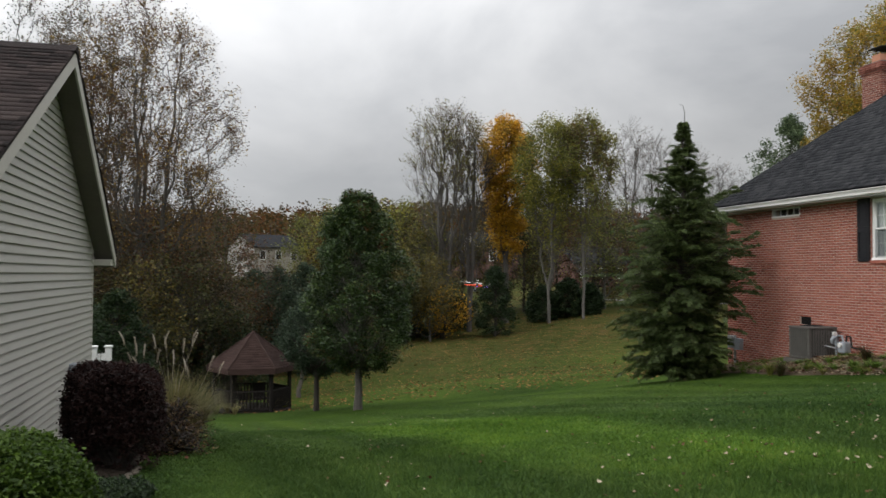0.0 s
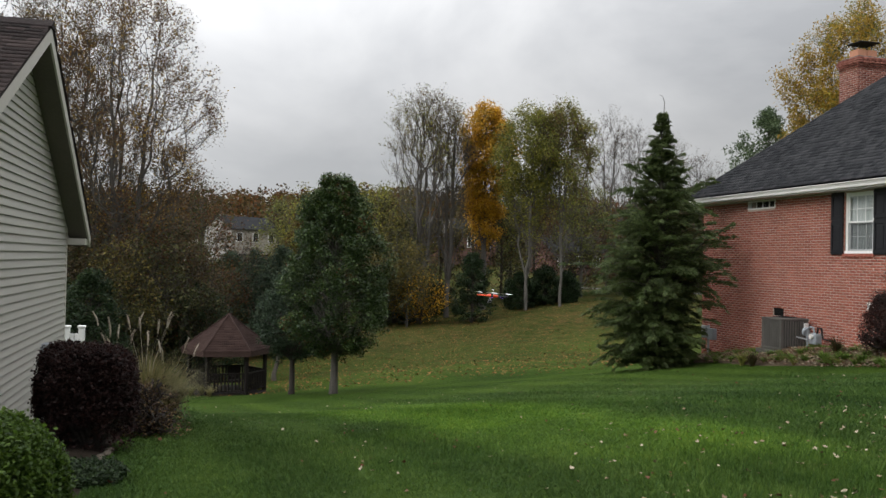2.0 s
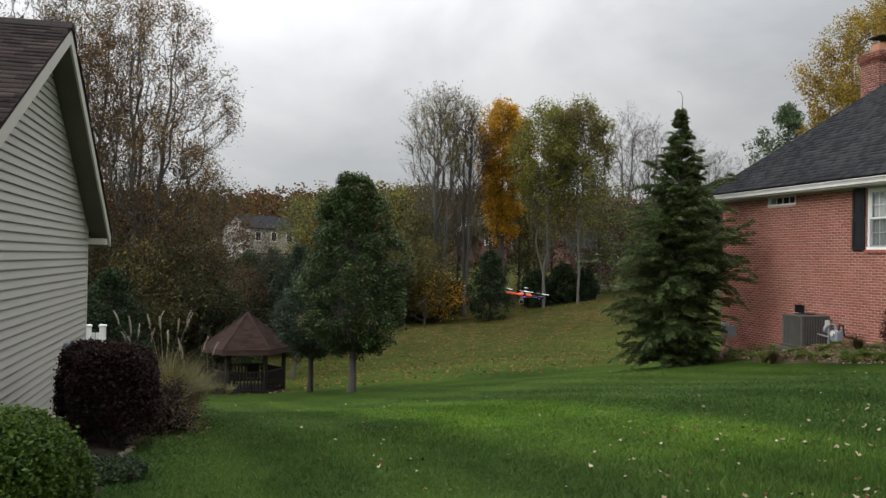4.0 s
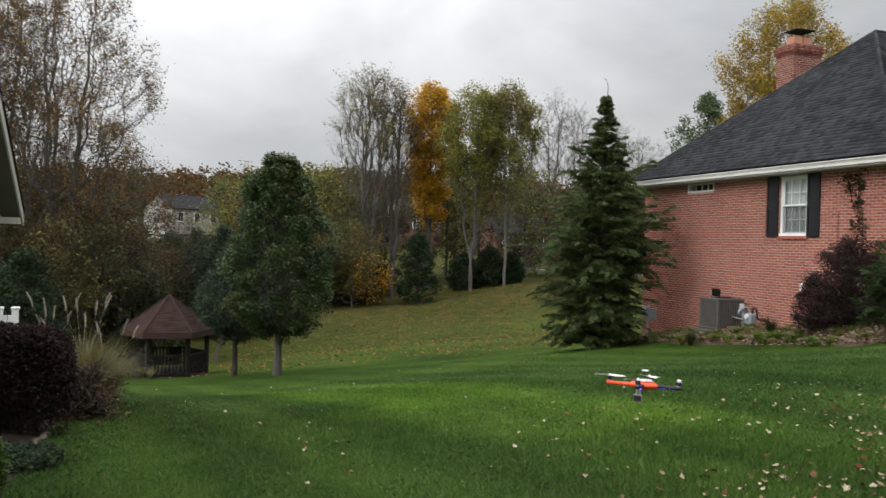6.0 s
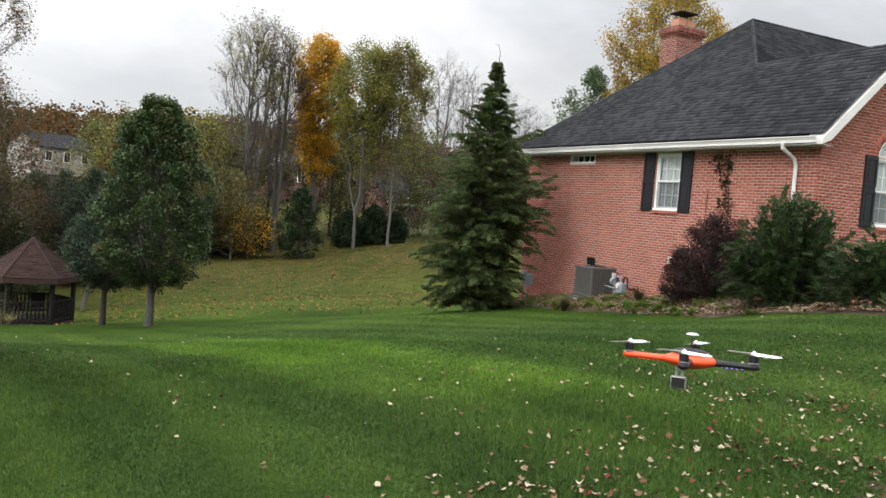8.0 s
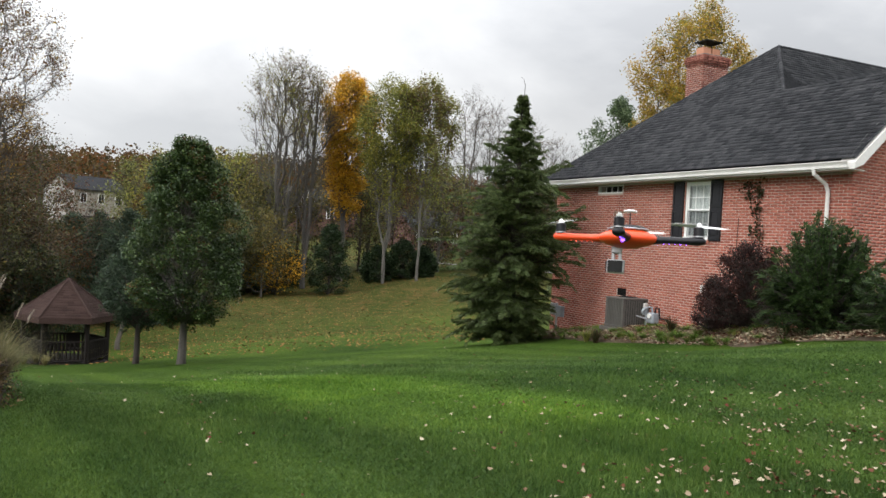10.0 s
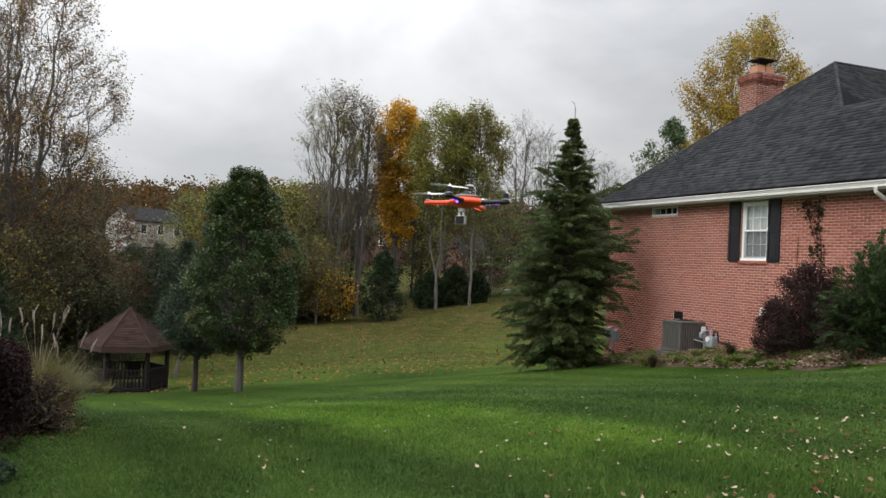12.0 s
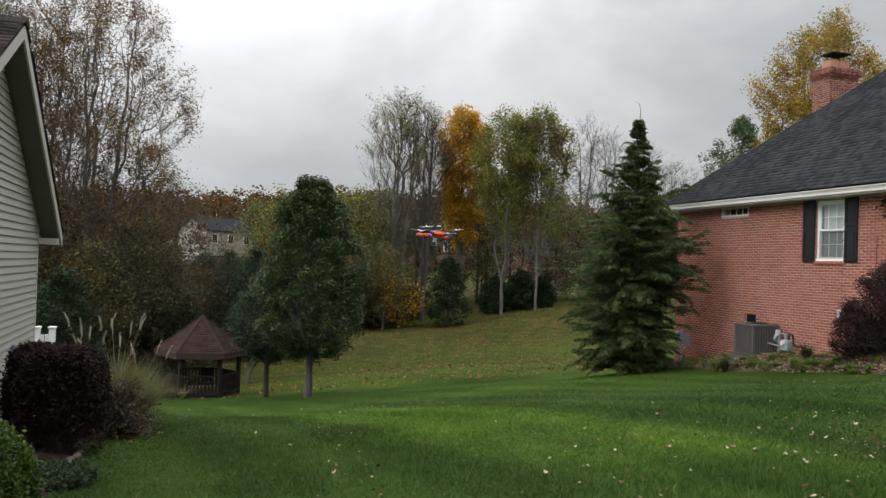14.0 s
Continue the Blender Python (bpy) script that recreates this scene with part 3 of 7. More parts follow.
def sash_window(house, cx, z0, w, h, axis, plane, shutters=True, arch=False):
    """A double-hung white window with muntins and curtains, set into a wall that faces -x ('x') or -y ('y')."""
    def put(a, d, z):
        return (plane + d, a, z) if axis == "x" else (a, plane + d, z)

    def bx(a0, d0, q0, a1, d1, q1, bevel=0.0, bm=None):
        p, r = put(a0, d0, q0), put(a1, d1, q1)
        return bm_box(*p, *r, bevel=bevel, bm=bm)

    a0, a1 = cx - w / 2, cx + w / 2
    win = new("window")
    win.parent = house
    t = 0.055
    fr = bx(a0, 0.02, z0, a0 + t, 0.12, z0 + h)
    bx(a1 - t, 0.02, z0, a1, 0.12, z0 + h, bm=fr)
    bx(a0 + t, 0.02, z0 + h - t, a1 - t, 0.12, z0 + h, bm=fr)
    bx(a0 - 0.0, -0.02, z0, a1, 0.12, z0 + 0.06, bm=fr)
    part("window_frame", fr, M_VINYL, win)
    mid = z0 + h * 0.5
    for name, q0, q1, dd in (("upper_sash", mid, z0 + h - t, 0.05), ("lower_sash", z0 + 0.06, mid + 0.02, 0.075)):
        sb = bx(a0 + t, dd, q0, a1 - t, dd + 0.03, q0 + 0.045)
        bx(a0 + t, dd, q1 - 0.035, a1 - t, dd + 0.03, q1, bm=sb)
        bx(a0 + t, dd, q0 + 0.045, a0 + t + 0.03, dd + 0.03, q1 - 0.035, bm=sb)
        bx(a1 - t - 0.03, dd, q0 + 0.045, a1 - t, dd + 0.03, q1 - 0.035, bm=sb)
        for k in (1, 2):
            c = a0 + t + (w - 2 * t) * k / 3
            bx(c - 0.008, dd + 0.004, q0 + 0.045, c + 0.008, dd + 0.02, q1 - 0.035, bm=sb)
        c = (q0 + q1) / 2
        bx(a0 + t + 0.03, dd + 0.005, c - 0.008, a1 - t - 0.03, dd + 0.021, c + 0.008, bm=sb)
        part(name, sb, M_VINYL, win)
        g = part("pane", sheet(put, a0 + t + 0.03, a1 - t - 0.03, dd + 0.014, q0 + 0.045, q1 - 0.035), M_GLASS, win)
        g.visible_shadow = False
        if name == "lower_sash":
            part("insect_screen", sheet(put, a0 + t + 0.004, a1 - t - 0.004, 0.045, q0, q1 - 0.01), M_SCREEN, win, "dark insect screen")
    # gathered curtain behind the panes
    bm = bmesh.new()
    cols = 48
    low = [bm.verts.new(put(a0 + (w) * k / cols, 0.15 + 0.014 * math.sin(k * 1.15) + 0.006 * math.sin(k * 2.7), z0 - 0.1)) for k in range(cols + 1)]
    top = [bm.verts.new(put(a0 + (w) * k / cols, 0.14 + 0.014 * math.sin(k * 1.15 + 0.3), z0 + h + 0.1)) for k in range(cols + 1)]
    for k in range(cols):
        bm.faces.new((low[k], low[k + 1], top[k + 1], top[k]))
    part("curtain", bm, M_CURTAIN, win, "sheer white curtain")
    if arch:
        r = w / 2
        bm = bmesh.new()
        for k in range(16):
            b0, b1 = math.pi * k / 16, math.pi * (k + 1) / 16
            vs = []
            for d in (0.02, 0.12):
                vs.append([bm.verts.new(put(cx + q * math.cos(b), d, z0 + h + q * math.sin(b))) for q, b in ((r, b0), (r, b1), (r - t, b1), (r - t, b0))])
            for k2 in range(4):
                bm.faces.new((vs[0][k2], vs[0][(k2 + 1) % 4], vs[1][(k2 + 1) % 4], vs[1][k2]))
            bm.faces.new(vs[0])
        for b in (0.7, math.pi / 2, math.pi - 0.7):
            d = Vector(put(cx + (r - t) * math.cos(b), 0.07, z0 + h + (r - t) * math.sin(b)))
            bm_tube([put(cx, 0.07, z0 + h), d], 0.009, 6, bm=bm)
        part("arch_frame", bm, M_VINYL, win)
        bm = bmesh.new()
        bm.faces.new([bm.verts.new(put(cx + (r - t) * math.cos(math.pi * k / 16), 0.075, z0 + h + (r - t) * math.sin(math.pi * k / 16))) for k in range(17)])
        part("pane", bm, M_GLASS, win).visible_shadow = False
        bm = bmesh.new()
        bm.faces.new([bm.verts.new(put(cx + r * math.cos(math.pi * k / 16), 0.16, z0 + h - 0.02 + r * math.sin(math.pi * k / 16))) for k in range(17)])
        part("curtain", bm, M_CURTAIN, win, "sheer white curtain")
        kb = bx(cx - 0.09, -0.05, z0 + h + r, cx + 0.09, 0.02, z0 + h + r + 0.26, bevel=0.01)
        part("keystone", kb, M_CONCRETE, house, "pale stone keystone")
    if shutters:
        for s0 in (a0 - 0.44, a1 + 0.04):
            s = bx(s0, -0.035, z0 - 0.03, s0 + 0.40, -0.01, z0 + h + 0.03)
            for q0, q1 in ((z0, z0 + h * 0.52), (z0 + h * 0.56, z0 + h)):
                for f0, f1, r0, r1 in ((0, 0.06, q0, q1), (0.34, 0.40, q0, q1), (0.06, 0.34, q0, q0 + 0.07), (0.06, 0.34, q1 - 0.07, q1)):
                    bx(s0 + f0, -0.055, r0, s0 + f1, -0.0352, r1, bm=s)
                bx(s0 + 0.10, -0.048, q0 + 0.11, s0 + 0.30, -0.0354, q1 - 0.11, bevel=0.006, bm=s)
            part("shutter", s, M_SHUTTER, house, "black raised-panel shutter")
    # sloping brick sill
    k = a0 - 0.05
    while k < a1 + 0.05:
        part("sill_brick", bx(k, -0.045, z0 - 0.075, k + 0.06, 0.05, z0 - 0.005, bevel=0.004), M_BRICK, win)
        k += 0.0677
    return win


def glass():
    m = bpy.data.materials.new("window_glass")
    m.use_nodes = True
    n, l = m.node_tree.nodes, m.node_tree.links
    gl, tr, mx= n.new("ShaderNodeBsdfGlossy"), n.new("ShaderNodeBsdfTransparent"), n.new("ShaderNodeMixShader")
    gl.inputs["Roughness"].default_value = 0.02
    tr.inputs["Color"].default_value = (0.80, 0.84, 0.84, 1)
    mx.inputs[0].default_value = 0.10
    l.new(tr.outputs[0], mx.inputs[1])
    l.new(gl.outputs[0], mx.inputs[2])
    l.new(mx.outputs[0], n["Material Output"].inputs["Surface"])
    return m


M_GLASS = glass()


def screen_mesh():
    """Fine dark mesh, half of it open."""
    m = bpy.data.materials.new("insect_screen_mesh")
    m.use_nodes = True
    n, l = m.node_tree.nodes, m.node_tree.links
    tr, mx = n.new("ShaderNodeBsdfTransparent"), n.new("ShaderNodeMixShader")
    b = n["Principled BSDF"]
    b.inputs["Base Color"].default_value, b.inputs["Roughness"].default_value = (0.04, 0.045, 0.05, 1), 0.7
    mx.inputs[0].default_value = 0.42
    l.new(tr.outputs[0], mx.inputs[1])
    l.new(b.outputs[0], mx.inputs[2])
    l.new(mx.outputs[0], n["Material Output"].inputs["Surface"])
    return m


M_SCREEN = screen_mesh()


def brick_house():
    house = empty("brick_house", 0, 0, 0, "red brick house with charcoal hip roof and white gutters", "house")
    top = 3.56
    holes = [(16.18, 17.09, 2.04, 3.52), (19.74, 20.96, 3.30, 3.555), (19.32, 19.78, 0.34, 0.56)]
    wall = ob_of(wall_with_holes("x", HX, 0.3, HY0, HY1, -2.2, top, holes), "wall", M_MORTAR, house, "red brick side wall")
    b = Buf()
    brick_block(b, "x", HX, HY0 - 0.012, HY1, -1.75, top - 0.01, [(h0, h1, g0 - (0.07 if g0 > 0.5 else 0), g1) for h0, h1, g0, g1 in holes],
                singles=lambda a, z: 13.6 < a < 16.0 and 1.2 < z < 3.1 and len(SINGLE_BRICKS) < 300)
    ob_of(b, "brickwork", M_BRICK, wall, kind="stuff")
    # gable wall that faces the street
    gx1 = 19.16
    gz_line = lambda x: 3.99 + PITCH * min(x - HX, gx1 - x)
    gh = [(16.87, 17.77, 2.0, 3.52)]
    gw = ob_of(wall_with_holes("y", HY0, 0.3, HX + 0.3, gx1, -1.5, top, gh), "gable_wall", M_MORTAR, house, "red brick gable wall")
    arch = [(17.32 - 0.455 * math.cos(t), max(3.52 + 0.455 * math.sin(t), top)) for t in [math.pi * k / 20 for k in range(21)]]
    part("gable_wall", bm_prism([(HX + 0.02, top), *arch, (gx1 - 0.02, top), (gx1 - 0.02, 3.99), ((HX + gx1) / 2, 3.99 + PITCH * (gx1 - HX) / 2), (HX + 0.02, 3.99)], "y", HY0 + 0.002, HY0 + 0.28), M_MORTAR, house)
    b = Buf()

    def skip(x, z):
        if z > gz_line(x) - 0.06:
            return True
        if 16.80 < x < 17.84 and 1.95 < z < 3.52:
            return True
        return z >= 3.50 and math.hypot(x - 17.32, z - 3.52) < 0.60

    brick_block(b, "y", HY0, HX - 0.012, gx1, -0.6, 5.85, skip)
    for k in range(24):
        c0, c1 = math.pi * (k + 0.06) / 24, math.pi * (k + 0.94) / 24
        v = [(17.32 + r * math.cos(a), y, 3.52 + r * math.sin(a)) for y in (HY0 - 0.010, HY0 + 0.02) for r, a in ((0.455, c0), (0.66, c0), (0.66, c1), (0.455, c1))]
        b.add(v, [(0, 1, 2, 3), (0, 4, 5, 1), (1, 5, 6, 2), (2, 6, 7, 3), (3, 7, 4, 0)])
    ob_of(b, "brickwork", M_BRICK, gw, kind="stuff")
    # rest of the shell
    s = Buf()
    s.box(HX + 0.3, HY1 - 0.3, -2.2, 33.0, HY1, top)
    s.box(gx1 - 0.3, HY0 + 0.3, -1.5, gx1, 13.9, top)
    s.box(gx1, 13.6, -1.5, 33.0, 13.9, top)
    s.box(33.0, 13.6, -1.5, 33.3, HY1, top)
    ob_of(s, "back_wall", M_BRICK, house)
    s = Buf()
    s.box(HX + 0.3, HY0 + 0.3, top - 0.1, 33.0, HY1 - 0.3, top)
    ob_of(s, "attic_floor", M_DARK, house)
    # windows
    sash_window(house, 16.635, 2.04, 0.91, 1.48, "x", HX)
    sash_window(house, 17.32, 2.0, 0.90, 1.52, "y", HY0, arch=True)
    small = new("window")
    small.parent = house
    fr = bm_box(HX - 0.01, 19.74, 3.30, HX + 0.1, 20.96, 3.345)
    bm_box(HX, 19.74, 3.52, HX + 0.1, 20.96, 3.555, bm=fr)
    bm_box(HX, 19.74, 3.345, HX + 0.1, 19.785, 3.52, bm=fr)
    bm_box(HX, 20.915, 3.345, HX + 0.1, 20.96, 3.52, bm=fr)
    for k in (1, 2, 3):
        c = 19.785 + 1.13 * k / 4
        bm_box(HX + 0.04, c - 0.01, 3.345, HX + 0.06, c + 0.01, 3.52, bm=fr)
    part("window_frame", fr, M_VINYL, small)
    part("pane", sheet(lambda a, d, z: (HX + d, a, z), 19.785, 20.915, 0.066, 3.345, 3.52), M_GLASS, small).visible_shadow = False
    part("backing", bm_box(HX + 0.25, 19.6, 3.2, HX + 0.27, 21.1, 3.55), M_DARK, small)
    # crawl-space vent
    v = bm_box(HX + 0.05, 19.32, 0.34, HX + 0.09, 19.78, 0.56)
    for k in range(6):
        bm_box(HX + 0.01, 19.33, 0.35 + k * 0.035, HX + 0.049, 19.77, 0.358 + k * 0.035, bm=v)
    part("wall_vent", v, M_DARK, house, "black louvred wall vent")
    # roof: side slope with the hip ends, the front slope, and the street gable
    roof = new("roof")
    roof.parent = house
    ys = HY1 + 0.4
    fy = RIDGE_Y - (APEX_Z - EAVE_Z) / PITCH
    bm = bmesh.new()
    V = lambda *p: bm.verts.new(p)
    z0 = EAVE_Z
    a, e = V(EAVE_X, GABLE_Y0, z0), V(EAVE_X, ys, z0)
    g0, g1 = V(GABLE_X, GABLE_Y0, GABLE_Z), V(GABLE_X, GABLE_Y1, GABLE_Z)
    ap, far = V(APEX_X, RIDGE_Y, APEX_Z), V(28.9, RIDGE_Y, APEX_Z)
    gr0, gr1 = V(2 * GABLE_X - EAVE_X, GABLE_Y0, z0), V(2 * GABLE_X - EAVE_X, fy, z0)
    fr0, bk = V(33.5, fy, z0), V(33.5, ys, z0)
    for f in ((a, g0, g1, ap, e), (g0, gr0, gr1, g1), (g1, gr1, fr0, far, ap), (e, ap, far, bk), (far, fr0, bk)):
        bm.faces.new(f)
    bmesh.ops.solidify(bm, geom=bm.faces[:], thickness=-0.05)
    part("roof_deck", bm, M_SHINGLE, roof)
    c = 1 / math.hypot(1, PITCH)
    L = (APEX_X - EAVE_X) / c
    b = Buf()

    def side(s):
        x = EAVE_X + s * c
        far_y = ys - (x - EAVE_X) * (ys - RIDGE_Y) / (APEX_X - EAVE_X)
        near_y = GABLE_Y0 if x < GABLE_X else GABLE_Y1 + (x - GABLE_X) * (RIDGE_Y - GABLE_Y1) / (APEX_X - GABLE_X)
        return near_y, far_y

    shingle_field(b, (EAVE_X - 0.02, 0, EAVE_Z + 0.055), (0, 1, 0), (c, 0, PITCH * c), side, L, singles=lambda q, s: q < 14.5 and s < 3.2)

    def front(s):
        k = s * c
        y = fy + k
        z = EAVE_Z + PITCH * k
        lo = APEX_X - (RIDGE_Y - y) if z > GABLE_Z else GABLE_X + (GABLE_Z - z) / PITCH
        return lo, 33.5 - 4.6 * k / (RIDGE_Y - fy)

    shingle_field(b, (0, fy, EAVE_Z + 0.055), (1, 0, 0), (0, c, PITCH * c), front, (RIDGE_Y - fy) / c)
    ob_of(b, "shingles", M_SHINGLE, roof, kind="stuff")
    for verts, faces in SINGLE_SHINGLES:
        q = Buf()
        q.add(verts, faces)
        ob_of(q, "shingle", M_SHINGLE, roof)
    SINGLE_SHINGLES.clear()
    caps = bmesh.new()
    for p, q in (((EAVE_X, ys, EAVE_Z), (APEX_X, RIDGE_Y, APEX_Z)), ((GABLE_X, GABLE_Y1, GABLE_Z), (APEX_X, RIDGE_Y, APEX_Z)),
                 ((APEX_X, RIDGE_Y, APEX_Z), (28.9, RIDGE_Y, APEX_Z)), ((GABLE_X, GABLE_Y0, GABLE_Z), (GABLE_X, GABLE_Y1, GABLE_Z))):
        p, q = Vector(p) + Vector((0, 0, 0.045)), Vector(q) + Vector((0, 0, 0.045))
        n = int((q - p).length / 0.2)
        for k in range(n):
            bm_tube([p.lerp(q, k / n), p.lerp(q, (k + 1.05) / n)], [0.062, 0.05], 8, bm=caps)
    part("ridge_cap", caps, M_SHINGLE, roof)
    # fascia, gutter, downspout, soffit
    gut = bm_prism([(EAVE_X - 0.125, 3.735), (EAVE_X - 0.125, 3.715), (EAVE_X - 0.105, 3.70), (EAVE_X - 0.085, 3.655), (EAVE_X - 0.085, 3.60), (EAVE_X - 0.02, 3.595), (EAVE_X - 0.02, 3.74), (EAVE_X - 0.035, 3.74), (EAVE_X - 0.035, 3.615), (EAVE_X - 0.072, 3.615), (EAVE_X - 0.072, 3.66), (EAVE_X - 0.092, 3.705), (EAVE_X - 0.11, 3.735)], "y", GABLE_Y0 + 0.12, ys)
    part("gutter", gut, M_TRIM, house, "white aluminium gutter")
    part("fascia", bm_box(EAVE_X - 0.018, GABLE_Y0 + 0.12, 3.56, EAVE_X + 0.02, ys, 3.735), M_TRIM, house)
    part("soffit", bm_box(EAVE_X + 0.02, GABLE_Y0 + 0.1, 3.565, HX, ys, 3.585), M_TRIM, house)
    rake = bmesh.new()
    d = 0.10
    for x0, z_0, x1, z_1 in ((EAVE_X - 0.05, EAVE_Z - 0.04, GABLE_X, GABLE_Z + 0.0), (2 * GABLE_X - EAVE_X + 0.05, EAVE_Z - 0.04, GABLE_X, GABLE_Z + 0.0)):
        vs = [[rake.verts.new((x, y, z)) for x, z in ((x0, z_0), (x1, z_1), (x1, z_1 - 0.20), (x0 + (0.24 if x1 > x0 else -0.24), z_0 - 0.03), (x0, z_0 - 0.13))] for y in (GABLE_Y0 - 0.03, GABLE_Y0 + 0.38)]
        rake.faces.new(vs[0])
        rake.faces.new(vs[1][::-1])
        for k in range(5):
            rake.faces.new((vs[0][k], vs[0][(k + 1) % 5], vs[1][(k + 1) % 5], vs[1][k]))
    part("rake_board", rake, M_TRIM, house, "white rake board")
    sp = bm_tube([(14.5, 12.66, 3.60), (14.52, 12.66, 3.50), (14.86, 12.62, 3.30), (14.93, 12.62, 3.15), (14.93, 12.62, 0.5), (14.7, 12.62, 0.42)], 0.043, 10)
    part("downspout", sp, M_TRIM, house, "white downspout")
    # chimney
    ch = new("chimney")
    ch.parent = house
    b = Buf()
    cx0, cx1, cy0, cy1 = 18.92, 19.98, 21.12, 21.92
    part("chimney_core", bm_box(cx0 + 0.012, cy0 + 0.012, 4.0, cx1, cy1, 8.15), M_MORTAR, ch)
    brick_block(b, "x", cx0 + 0.012, cy0, cy1, 5.0, 7.845, [])
    brick_block(b, "y", cy0 + 0.012, cx0, cx1, 5.0, 7.845, [])
    for k, o in enumerate((0.02, 0.045, 0.07, 0.07, 0.04)):
        brick_block(b, "x", cx0 + 0.012 - o, cy0 - o, cy1 + o, 7.843 + k * 0.0677, 7.843 + (k + 1.05) * 0.0677, [])
        brick_block(b, "y", cy0 + 0.012 - o, cx0 - o, cx1 + o, 7.843 + k * 0.0677, 7.843 + (k + 1.05) * 0.0677, [])
        b.box(cx0 - o + 0.03, cy0 - o + 0.03, 7.848 + k * 0.0677, cx1 + o, cy1 + o, 7.843 + (k + 1) * 0.0677 - 0.004)
    ob_of(b, "brickwork", M_BRICK_WORN, ch, kind="stuff")
    part("crown", bm_box(cx0 + 0.02, cy0 + 0.02, 8.14, cx1 - 0.02, cy1 - 0.02, 8.22, bevel=0.03), M_AC, ch)
    for k, x in enumerate((cx0 + 0.34, cx1 - 0.34)):
        part("flue", bm_box(x - 0.17, cy0 + 0.22, 8.21, x + 0.17, cy1 - 0.22, 8.47, bevel=0.02), M_FLUE, ch, "clay flue")
    cap = bm_box(cx0 + 0.16, cy0 + 0.1, 8.66, cx1 - 0.16, cy1 - 0.1, 8.70, bevel=0.015)
    for x in (cx0 + 0.3, cx1 - 0.3):
        for y in (cy0 + 0.3, cy1 - 0.3):
            bm_tube([(x, y, 8.46), (x, y, 8.67)], 0.012, 6, bm=cap)
    part("chimney_cap", cap, M_DARK, ch, "black metal chimney cap")
    return house, wall


BRICK_HOUSE, BRICK_WALL = brick_house()


# ---- the siding house ----
LX, LY0, LY1 = -2.25, 7.55, 14.65
L_PEAK_Y, L_PEAK_Z, L_PITCH, L_FRONT, L_OVER = 11.1, 4.44, 0.625, 0.535, -1.93


